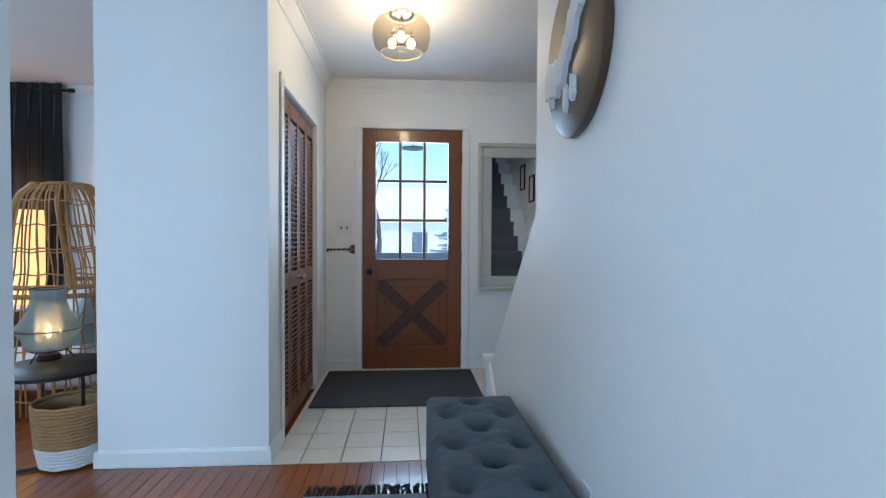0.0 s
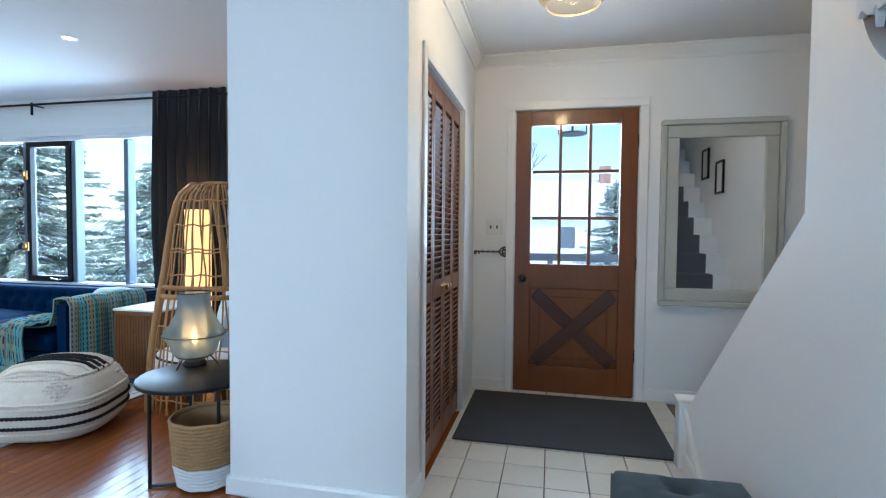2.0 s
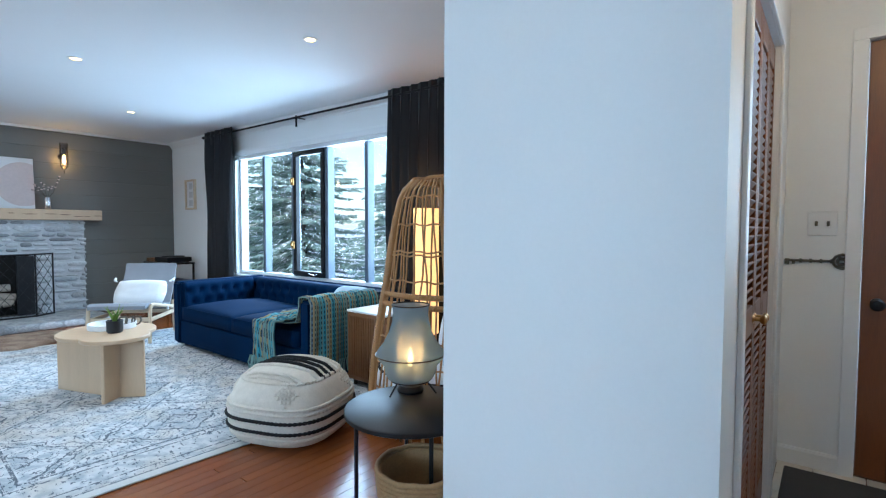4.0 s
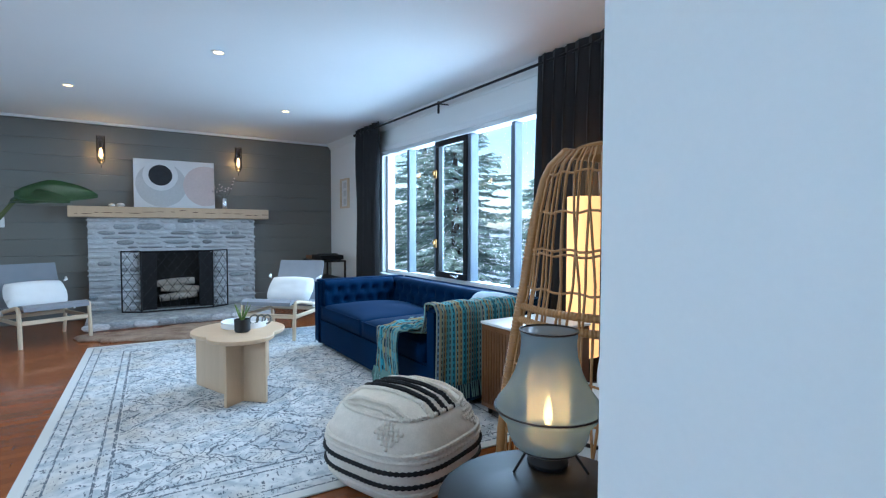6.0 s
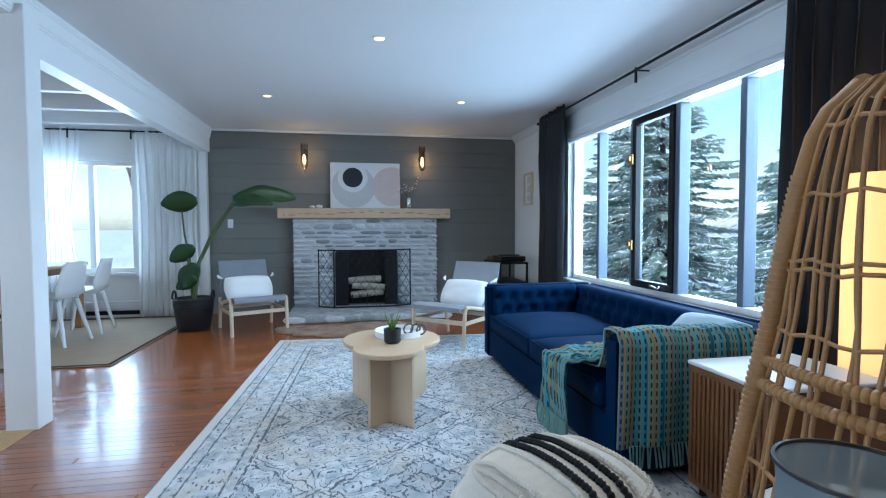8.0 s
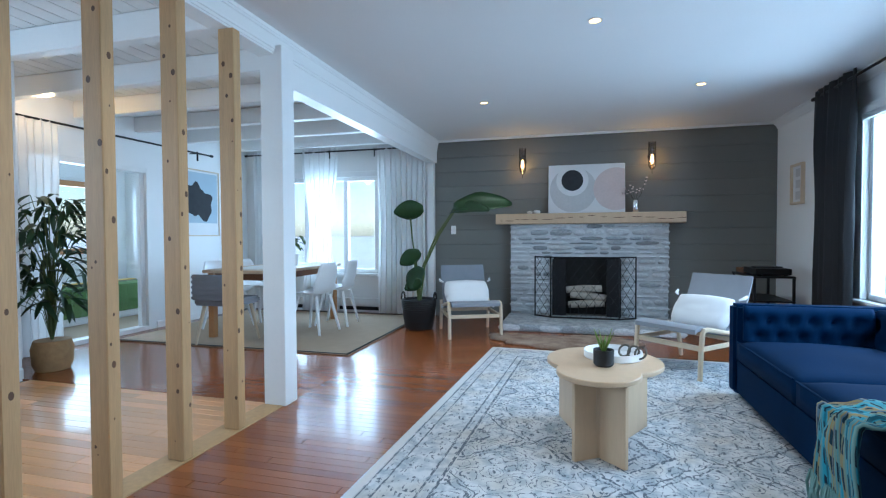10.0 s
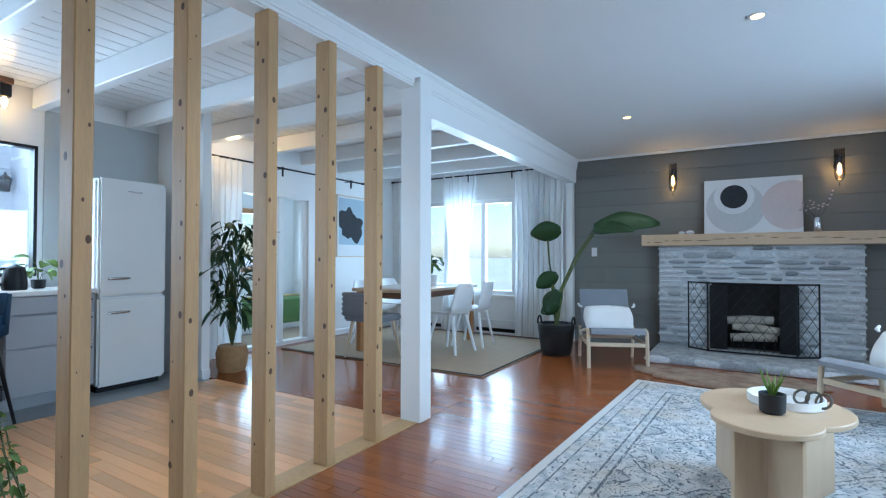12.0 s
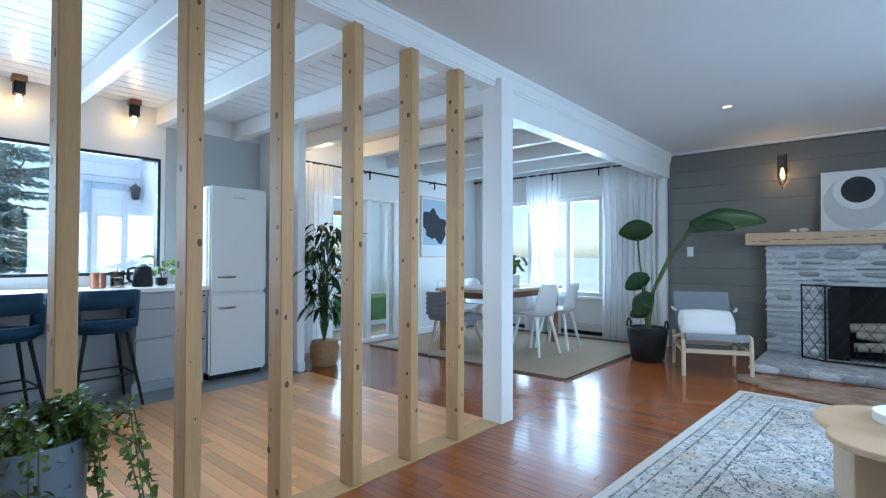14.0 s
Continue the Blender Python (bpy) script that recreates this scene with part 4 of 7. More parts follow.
def tufted(bm):
    nx, ny, hx, hy = 28, 80, 0.203, 0.68
    btn = [(x, y) for j in range(9) for y in [-0.60 + 0.15 * j] for x in ((-0.12, 0.12) if j % 2 else (-0.005, -0.005))]
    g = []
    for i in range(nx + 1):
        row = []
        for j in range(ny + 1):
            x, y = (2 * i / nx - 1) * hx, (2 * j / ny - 1) * hy
            d = min(math.hypot(x - a, y - b) for a, b in btn)
            e = min(hx - abs(x), hy - abs(y))
            h = 0.388 - 0.050 * math.exp(-(d / 0.042) ** 2) - 0.028 * max(0, 1 - e / 0.035) ** 2
            for s in (1, -1):
                q = abs(((y * 0.24 / 0.15 + s * x) / 0.24 + 0.5) % 1 - 0.5)
                h -= 0.016 * math.exp(-(q / 0.05) ** 2) * max(0, 1 - d / 0.2)
            row.append(bm.verts.new((x, y, h)))
        g.append(row)
    for i in range(nx):
        for j in range(ny):
            bm.faces.new((g[i][j], g[i + 1][j], g[i + 1][j + 1], g[i][j + 1]))
    rim = [g[i][0] for i in range(nx)] + [g[nx][j] for j in range(ny)] + [g[i][ny] for i in range(nx, 0, -1)] + [g[0][j] for j in range(ny, 0, -1)]
    low = [bm.verts.new((v.co.x, v.co.y, 0.05)) for v in rim]
    for i in range(len(rim)):
        k = (i + 1) % len(rim)
        bm.faces.new((rim[i], low[i], low[k], rim[k]))


obj("seat", tufted, M_BENCH, bench, "all")
for x in (-0.16, 0.16):
    for y in (-0.6, 0.6):
        obj("foot", lambda bm: tube(bm, [(x, y, 0.0), (x, y, 0.055)], [0.018, 0.024], 10), M_BLACK, bench)
disc = thing("round_wall_plaque", pose(0.698, 1.66, 1.72, 0, -90, 0), "round dark brown plaque with pale carved relief", "wall plaque")
obj("board", lambda bm: lathe(bm, [(0.265, 0), (0.27, 0.006), (0.27, 0.024), (0.262, 0.028)], 56), M_DISC, disc, True)


def relief(bm):
    """A ragged band that climbs across the disc, in one outline."""
    def shape(pts, z1):
        rings(bm, [[(x, y, z) for x, y in pts] for z in (0.028, z1)])
    up, low = [], []
    for k in range(61):
        u = 0.235 - 0.385 * k / 60
        c = -0.05 + 0.25 * max(0, 0.08 - u) / 0.24
        j = 0.035 * noise.noise(Vector((u * 28, 0, 1))) + 0.012 * noise.noise(Vector((u * 90, 3, 1)))
        q = 0.045 * noise.noise(Vector((u * 30, 7, 2))) + 0.014 * noise.noise(Vector((u * 90, 5, 1)))
        lim = math.sqrt(max(0.0, 0.255 ** 2 - u * u))
        up.append((max(-lim, min(lim, c + 0.055 + j)), u))
        low.append((max(-lim, min(lim, c - 0.055 + q)), u))
    shape(up + low[::-1], 0.046)
    for x0, x1, y0, y1 in ((-0.19, -0.10, 0.02, 0.04), (-0.15, -0.12, -0.005, 0.02), (-0.17, -0.09, -0.055, -0.025), (-0.14, -0.10, 0.17, 0.18)):
        shape([(x0, (y0 + y1) / 2), (x0 + 0.02, y0), (x1, y0 + 0.004), (x1 + 0.01, y1), (x0 + 0.03, y1)], 0.042)


obj("relief", relief, M_WHITEC, disc, label="raised off-white carved shapes")
hl = thing("ceiling_lamp", pose(0.115, 3.02, H), "semi-flush smoked glass ceiling lamp with three bulbs", "ceiling lamp")
obj("canopy", lambda bm: lathe(bm, [(0.075, -0.001), (0.075, -0.02), (0.06, -0.03), (0.012, -0.032), (0.012, -0.13), (0.02, -0.15)], 32), M_CHROME, hl, True)
o = obj("shade", lambda bm: lathe(bm, [(0.085, -0.03), (0.14, -0.05), (0.165, -0.09), (0.168, -0.14), (0.155, -0.20), (0.12, -0.235)], 40, cap=False), M_LAMPGL, hl, "all")
o.visible_shadow = False
obj("rim", lambda bm: tube(bm, [(0.12 * math.cos(a), 0.12 * math.sin(a), -0.235) for a in (2 * math.pi * k / 36 for k in range(37))], 0.004, 6), M_BRASS, hl, True)
for k in range(3):
    a = 0.5 + k * 2.094
    c = (0.065 * math.cos(a), 0.065 * math.sin(a))
    obj("arm", lambda bm: (tube(bm, [(0, 0, -0.12), (*c, -0.12)], 0.006, 6), tube(bm, [(*c, -0.10), (*c, -0.14)], 0.014, 10)), M_CHROME, hl, True)
    obj("bulb", lambda bm: lathe(bm, [(0.006, 0), (0.02, -0.012), (0.024, -0.03), (0.016, -0.05), (0.003, -0.056)], 16, (*c, -0.14)), M_BULB, hl, True)
lamp("POINT", (0.115, 3.02, H - 0.20), (0, 0, 0), 9, (1.0, 0.70, 0.40), 0.06)
key = thing("decorative_key", pose(-0.395, 4.306, 1.02), "ornate grey iron key hung on the wall", "wall ornament")
obj("shank", lambda bm: (tube(bm, [(-0.12, 0, 0), (0.07, 0, 0)], 0.006, 8), *[tube(bm, [(x - 0.005, 0, 0), (x + 0.005, 0, 0)], 0.010, 8) for x in (-0.06, -0.02, 0.02, 0.06)], box(bm, -0.125, -0.105, -0.004, 0.004, -0.022, 0.008, 0.002), box(bm, -0.095, -0.082, -0.004, 0.004, -0.018, 0.004, 0.002)), M_KEY, key)
obj("bow", lambda bm: [tube(bm, [(cx + r * math.cos(a), 0, cz + r * math.sin(a)) for a in (2 * math.pi * k / 16 for k in range(17))], 0.006, 6) for cx, cz, r in ((0.098, 0, 0.032), (0.098, 0, 0.015), (0.10, 0.022, 0.012), (0.10, -0.022, 0.012), (0.128, 0, 0.010))], M_KEY, key)


def switch_plate(at, label, n=1, mat=None):
    s = thing("light_switch", at, label, "light switch", "light switches")
    w = 0.035 + 0.023 * (n - 1)
    obj("plate", boxes((-w, w, -0.006, 0, -0.058, 0.058), bevel=0.003), M_WHITEP, s)
    for k in range(n):
        x = (k - (n - 1) / 2) * 0.046
        obj("toggle", boxes((x - 0.006, x + 0.006, -0.016, -0.006, -0.012, 0.012), bevel=0.002), mat or M_WHITEP, s)


switch_plate(pose(-0.375, 4.315, 1.20), "white double light switch beside the front door", 2, M_KEY)
switch_plate(pose(XW + 0.001, 0.815, 1.19, 0, 0, 90), "white light switch on the grey wall")
switch_plate(pose(0.70, 1.55, 0.32, 0, 0, -90), "white outlet plate low on the hall wall")
hr = thing("hall_runner", pose(0.0, 1.62, 0), "grey striped flatweave runner with black fringe", "rug")
obj("cloth", lambda bm: [box(bm, -0.29, 0.24, -0.62 + 0.062 * k, -0.562 + 0.062 * k, 0.002, 0.010, 0.002) for k in range(20)], M_GREYC, hr)
obj("fringe", lambda bm: [tube(bm, [(-0.285 + 0.0175 * k, 0.62, 0.008), (-0.285 + 0.0175 * k + random.uniform(-0.01, 0.01), 0.66, 0.014), (-0.285 + 0.0175 * k + random.uniform(-0.02, 0.02), 0.70, 0.006)], 0.006, 5) for k in range(31)], M_BLKC, hr, label="black knotted fringe")
for y, z, w in ((1.75, 1.95, 0.12), (2.25, 1.75, 0.12)):
    f = thing("framed_picture", pose(1.748, y, z), "small black framed picture on the stair wall", "picture", "stair pictures")
    obj("frame", boxes((-0.02, 0, -w, -w + 0.02, -0.17, 0.17), (-0.02, 0, w - 0.02, w, -0.17, 0.17), (-0.02, 0, -w + 0.02, w - 0.02, -0.17, -0.15), (-0.02, 0, -w + 0.02, w - 0.02, 0.15, 0.17)), M_BLACK, f)
    obj("print", boxes((-0.008, 0, -w + 0.02, w - 0.02, -0.15, 0.15)), M_WHITEC, f)

# ---- living room ----
rug_at = pose(-4.573, 2.766, 0, 0, 0, -3.0)
obj("area_rug", lambda bm: box(bm, -1.79, 1.79, -1.20, 1.20, 0.002, 0.011, 0.003), M_RUG, None, False, rug_at, label="large faded blue and ivory oriental rug", category="rug")


def hide(bm):
    pts = []
    for k in range(72):
        a = 2 * math.pi * k / 72
        r = 1 + 0.22 * math.sin(3 * a + 1) + 0.10 * math.sin(5 * a) + 0.05 * math.sin(11 * a)
        pts.append((0.36 * r * math.cos(a), 0.72 * r * math.sin(a)))
    rings(bm, [[(x * s, y * s, z) for x, y in pts] for s, z in ((1.0, 0.0), (1.0, 0.012), (0.97, 0.026), (0.85, 0.030), (0.5, 0.030))])


obj("cowhide_rug", hide, M_HIDE, None, "all", pose(-6.80, 2.35, 0.002), label="brown cowhide rug before the hearth", category="rug")

sofa = thing("sofa", pose(-4.33, 3.95, 0.012), "royal blue velvet tufted sofa under the window", "sofa")
SW, SD, SH = 1.08, 0.47, 0.63


def tufted_panel(w, h, t, cols, rowsn):
    """An upright tufted slab in the xz plane, facing -y."""
    def make(bm):
        n, m = max(16, int(w / 0.025)), int(h / 0.022)
        btn = [((c + (0.5 if r % 2 else 0)) * w / cols - w / 2 + w / cols * 0.25, h - 0.09 - r * 0.105) for r in range(rowsn) for c in range(cols)]
        g = []
        for j in range(m + 1):
            row = []
            for i in range(n + 1):
                x, z = (i / n - 0.5) * w, h * j / m
                d = min(math.hypot(x - a, z - b) for a, b in btn)
                y = 0.030 * math.exp(-(d / 0.022) ** 2) + 0.020 * math.exp(-(d / 0.05) ** 2)
                for sg in (1, -1):
                    q = abs(((x + w / 2 - w / cols * 0.25) / (w / cols) + sg * (h - 0.09 - z) / 0.21 + 0.5) % 1 - 0.5)
                    y += 0.010 * math.exp(-(q / 0.07) ** 2) * max(0, min(1, (z - h + 0.09 + 0.105 * (rowsn - 1) + 0.05) / 0.03))
                roll = 0.035 * max(0, 1 - (h - z) / 0.05) ** 2
                row.append(bm.verts.new((x, y + roll, z)))
            g.append(row)
        back = [[bm.verts.new((v.co.x, t, v.co.z)) for v in (r[0], r[-1])] for r in g]
        for j in range(m):
            for i in range(n):
                bm.faces.new((g[j][i], g[j][i + 1], g[j + 1][i + 1], g[j + 1][i]))
            bm.faces.new((back[j][1], back[j][0], back[j + 1][0], back[j + 1][1]))
            bm.faces.new((back[j][0], g[j][0], g[j + 1][0], back[j + 1][0]))
            bm.faces.new((g[j][n], back[j][1], back[j + 1][1], g[j + 1][n]))
        bm.faces.new([*g[m], back[m][1], back[m][0]])
    return make


def crowned(bm, xa, xb, s, y0, y1, z0, z1):
    """A seat cushion with a domed top and soft rounded edges."""
    n, rows = 18, []
    for i in range(n + 1):
        u = 2 * i / n - 1
        row = []
        for j in range(n + 1):
            v = 2 * j / n - 1
            e = (1 - abs(u) ** 8) * (1 - abs(v) ** 8)
            row.append(bm.verts.new((s * (xa + (xb - xa) * (u + 1) / 2), y0 + (y1 - y0) * (v + 1) / 2, z1 - 0.02 + 0.02 * e ** 0.5 + 0.045 * (1 - u * u) * (1 - v * v) + 0.006 * noise.noise(Vector((u * 2, v * 2, s * 3))))))
        rows.append(row)
    for i in range(n):
        for j in range(n):
            bm.faces.new((rows[i][j], rows[i + 1][j], rows[i + 1][j + 1], rows[i][j + 1]))
    rim = [rows[i][0] for i in range(n)] + [rows[n][j] for j in range(n)] + [rows[i][n] for i in range(n, 0, -1)] + [rows[0][j] for j in range(n, 0, -1)]
    low = [bm.verts.new((v.co.x, v.co.y, z0)) for v in rim]
    for i in range(len(rim)):
        k = (i + 1) % len(rim)
        bm.faces.new((rim[i], low[i], low[k], rim[k]))
    bm.faces.new(low)


obj("base", boxes((-SW + 0.02, SW - 0.02, -SD + 0.02, SD - 0.02, 0.03, 0.27), bevel=0.015), M_VELVET, sofa)
obj("backrest", tufted_panel(2 * SW - 0.24, SH - 0.22, 0.15, 13, 3), M_VELVET, sofa, "all", pose(0, SD - 0.17, 0.21))
obj("back_panel", boxes((-SW + 0.12, SW - 0.12, SD - 0.03, SD, 0.03, SH), bevel=0.01), M_VELVET, sofa)
for s in (-1, 1):
    obj("arm", boxes((s * (SW - 0.06) - 0.06, s * (SW - 0.06) + 0.06, -SD, SD, 0.03, SH), bevel=0.02), M_VELVET, sofa, True)
    obj("arm_tufting", tufted_panel(2 * SD - 0.22, 0.23, 0.05, 6, 2), M_VELVET, sofa, "all", pose(s * (SW - 0.172), -0.06, SH - 0.235, 0, 0, -90 * s))
    obj("seat_cushion", lambda bm: crowned(bm, 0.004, SW - 0.175, s, -SD + 0.005, SD - 0.17, 0.275, 0.405), M_VELVET, sofa, "all")
    obj("piping", lambda bm: tube(bm, [(s * 0.02, -SD - 0.001, 0.392), (s * (SW - 0.19), -SD - 0.001, 0.392)], 0.006, 6), M_VELVET, sofa, True)
for s in (-1, 1):
    for t in (-1, 1):
        obj("foot", lambda bm: tube(bm, [(s * (SW - 0.1), t * (SD - 0.08), 0), (s * (SW - 0.1), t * (SD - 0.08), 0.035)], 0.02, 8), M_BLACK, sofa)
obj("throw_pillow", lambda bm: pillow(bm, 0.42, 0.36, 0.13), M_PILL, None, "all", pose(-3.55, 4.12, 0.53, 42, 0, 16), label="pale blue pillow leaning on the sofa back", category="pillow")


def drape(bm):
    """Blanket laid over the sofa's near arm: inside, over the top, then down the outside."""
    uv = bm.loops.layers.uv.new("UVMap")
    path = [(-0.44, 0.44), (-0.30, 0.44), (-0.17, 0.46), (-0.137, 0.56), (-0.125, 0.645), (-0.06, 0.657), (0.0, 0.652), (0.020, 0.60), (0.028, 0.45), (0.032, 0.30), (0.034, 0.17)]
    ls = [0]
    for a, b in zip(path, path[1:]):
        ls.append(ls[-1] + math.dist(a, b))
    n, m = 40, 60
    g = []
    for j in range(m + 1):
        t = ls[-1] * j / m
        k = max(i for i in range(len(ls) - 1) if ls[i] <= t + 1e-9)
        f = (t - ls[k]) / (ls[k + 1] - ls[k])
        px, pz = (path[k][q] + (path[k + 1][q] - path[k][q]) * f for q in (0, 1))
        row = []
        for i in range(n + 1):
            u = i / n
            wv = 0.010 * math.sin(u * 26 + 3 * noise.noise(Vector((u * 3, t, 0))))
            g_ = min(1.0, max(0.0, (t - 0.10) / 0.35))
            y = -0.49 + 0.68 * u * (0.42 + 0.58 * g_ * g_ * (3 - 2 * g_)) + (0.10 * (1 - j / m) - 0.02) * (0.5 - u) - (0.10 * max(0, 0.35 - t) if u < 0.4 else 0)
            out = wv + 0.010
            row.append((bm.verts.new((px + (out if t > 0.62 else 0), y, pz + (wv * 0.6 + 0.008 if t <= 0.75 else 0))), (u * 0.62, t)))
        g.append(row)
    for j in range(m):
        for i in range(n):
            q = (g[j][i], g[j][i + 1], g[j + 1][i + 1], g[j + 1][i])
            fc = bm.faces.new([v for v, _ in q])
            for lp, (_, c) in zip(fc.loops, q):
                lp[uv].uv = c


th = thing("throw_blanket", pose(-3.25, 3.95, 0.012), "teal and ochre woven throw draped over the sofa arm", "blanket")
o = obj("cloth", drape, M_THROW, th, "all")
s_ = o.modifiers.new("thick", "SOLIDIFY")
s_.thickness = 0.008
obj("fringe", lambda bm: ([tube(bm, [(0.046, -0.44 + 0.6 * k / 36, 0.18), (0.050 + random.uniform(-0.01, 0.01), -0.44 + 0.6 * k / 36 + random.uniform(-0.01, 0.01), 0.08)], 0.004, 4) for k in range(37)], [tube(bm, [(-0.44 + 0.02 * (k % 4), -0.50 + 0.4 * k / 26, 0.455), (-0.52 + random.uniform(-0.03, 0.03), -0.53 + 0.4 * k / 26, 0.42 + random.uniform(-0.02, 0.02)), (-0.55 + random.uniform(-0.03, 0.03), -0.53 + 0.36 * k / 26, 0.438)], 0.005, 4) for k in range(27)]), M_THROW, th)
spill = thing("throw_end", pose(-3.62, 3.47, 0), "crumpled teal end of the throw falling over the seat", "blanket")


def crumple(bm):
    uv = bm.loops.layers.uv.new("UVMap")
    n = 30
    g = [[None] * (n + 1) for _ in range(n + 1)]
    for i in range(n + 1):
        for j in range(n + 1):
            u, v = i / n, j / n
            y = 0.22 - 0.26 * v if v < 0.85 else 0.0 - 0.012
            z = 0.475 if v < 0.75 else 0.475 - (v - 0.75) * 1.15
            y = 0.30 - 0.42 * min(v, 0.75) / 0.75
            w = noise.noise(Vector((u * 5, v * 3, 9))) + 0.5 * noise.noise(Vector((u * 11, v * 7, 4)))
            z -= 0.10 * u * max(0.0, v - 0.75) / 0.25
            g[i][j] = (bm.verts.new(((u - 0.5) * (0.34 - 0.08 * v) + 0.09 * (1 - v) + 0.02 * w, y - 0.05 * abs(w), z + 0.07 * abs(w) + (0.06 * (1 - v) if u > 0.6 else 0))), (u * 0.5, v * 0.5))
    for i in range(n):
        for j in range(n):
            q = (g[i][j], g[i + 1][j], g[i + 1][j + 1], g[i][j + 1])
            fc = bm.faces.new([p for p, _ in q])
            for lp, (_, c) in zip(fc.loops, q):
                lp[uv].uv = c


o = obj("cloth", crumple, M_THROW, spill, "all")
s_ = o.modifiers.new("thick", "SOLIDIFY")
s_.thickness = 0.012
obj("fringe", lambda bm: [tube(bm, [((k / 24 - 0.5) * 0.32, -0.135, 0.21), ((k / 24 - 0.5) * 0.34 + random.uniform(-0.015, 0.015), -0.14, 0.15), ((k / 24 - 0.5) * 0.36 + random.uniform(-0.02, 0.02), -0.135, 0.09)], 0.006, 4) for k in range(25)], M_THROW, spill)

# pouf
pouf = thing("pouf", pose(-2.75, 2.99, 0.002, 0, 0, 20), "cream knitted pouf with black woven stripes", "pouf")
PR = [(0.22, 0.0), (0.29, 0.03), (0.325, 0.10), (0.33, 0.17), (0.315, 0.25), (0.27, 0.33), (0.19, 0.385), (0.09, 0.405), (0.01, 0.41)]


def pouf_point(a, t):
    f = t * (len(PR) - 1)
    k = min(int(f), len(PR) - 2)
    f -= k
    r, z = (PR[k][q] * (1 - f) + PR[k + 1][q] * f for q in (0, 1))
    sq = 1 - 0.06 * math.cos(4 * a)
    return Vector((r * math.cos(a) * sq, r * math.sin(a) * sq, z))


obj("body", lambda bm: rings(bm, [[pouf_point(2 * math.pi * k / 72, j / 32) for k in range(72)] for j in range(33)]), M_CREAM, pouf, "all")


def braid(bm, pts, r):
    for i in range(0, len(pts) - 1):
        p, q = pts[i], pts[i + 1]
        tube(bm, [p, (p + q) / 2, q + (q - p) * 0.35], [r * 0.5, r, r * 0.5], 6)


def on_top(y, n=34, w=0.30):
    pts = []
    for i in range(n + 1):
        x = (2 * i / n - 1) * w
        R = math.hypot(x, y)
        z = 0.41 - 0.8 * max(0, R - 0.08) ** 2 / 0.5 - (0.9 * max(0, R - 0.22)) ** 1.6
        pts.append(Vector((x, y, z + 0.004)))
    return pts


for z in (0.27, 0.37):
    obj("stripe", lambda bm: braid(bm, [pouf_point(2 * math.pi * k / 90, z) * 1.008 for k in range(91)], 0.0115), M_BLKC, pouf, True, label="black braided stripe")
for z in (0.20, 0.43, 0.47, 0.66):
    obj("braid", lambda bm: braid(bm, [pouf_point(2 * math.pi * k / 84, z) * 1.006 for k in range(85)], 0.012), M_CREAM, pouf, True)


def surf_line(y, t0=0.64):
    out = []
    for i in range(37):
        x = (i / 36 - 0.5) * 0.50
        a, R = math.atan2(y, x), math.hypot(x, y)
        best = min((j / 80 for j in range(46, 81)), key=lambda t: abs(math.hypot(*pouf_point(a, t).xy) - R))
        p = pouf_point(a, best)
        if best > t0:
            out.append(p + Vector((0, 0, 0.006)))
    return out


for y in (-0.055, 0.0, 0.055):
    obj("stripe", lambda bm: braid(bm, surf_line(y), 0.013), M_BLKC, pouf, True)
for y in (-0.21, -0.185, -0.095, 0.095, 0.185, 0.21):
    obj("braid", lambda bm: braid(bm, surf_line(y), 0.012), M_CREAM, pouf, True)


def bobbles(bm):
    for a0 in (0.5, 2.1, 3.6, 5.2):
        for i in range(-3, 4):
            for j in range(-3, 4):
                if abs(i) + abs(j) <= 3:
                    p = pouf_point(a0 + i * 0.065, 0.58 + j * 0.026)
                    lathe(bm, [(0.004, -0.006), (0.011, 0), (0.008, 0.008), (0.001, 0.012)], 6, p)


obj("bobbles", bobbles, M_CREAM, pouf, True)

# side table, lamp, basket
st = thing("side_table", pose(-1.66, 2.80, 0), "round black metal side table on thin legs", "table")
obj("top", lambda bm: lathe(bm, [(0.27, 0.428), (0.277, 0.432), (0.277, 0.446), (0.272, 0.45)], 56), M_BLACK, st, True)
for p in ((-0.05, -0.262), (0.22, -0.15), (-0.2, 0.18), (0.10, 0.25)):
    obj("leg", lambda bm: tube(bm, [(*p, 0.0), (*p, 0.43)], 0.008, 8), M_BLACK, st, True)
for p, q in (((-0.05, -0.262), (0.22, -0.15)), ((-0.2, 0.18), (0.10, 0.25))):
    obj("foot_bar", lambda bm: tube(bm, [(*p, 0.009), (*q, 0.009)], 0.0075, 8), M_BLACK, st, True)
tl = thing("table_lamp", Matrix.Translation((-1.79, 2.93, 0.451)) @ Matrix.Scale(0.95, 4), "lit table lamp with a waisted blue-grey cloth shade", "table lamp")
obj("shade", lambda bm: lathe(bm, [(0.085, 0.405), (0.082, 0.37), (0.085, 0.33), (0.10, 0.28), (0.125, 0.23), (0.152, 0.195), (0.160, 0.175), (0.150, 0.155), (0.125, 0.125), (0.118, 0.09), (0.105, 0.065), (0.08, 0.055)], 56, cap=False), M_SHADE, tl, "all")
obj("rim", lambda bm: [tube(bm, [(r * math.cos(a), r * math.sin(a), z) for a in (2 * math.pi * k / 40 for k in range(41))], 0.0035, 5) for r, z in ((0.086, 0.405), (0.161, 0.175), (0.09, 0.055))], M_BLACK, tl, True)
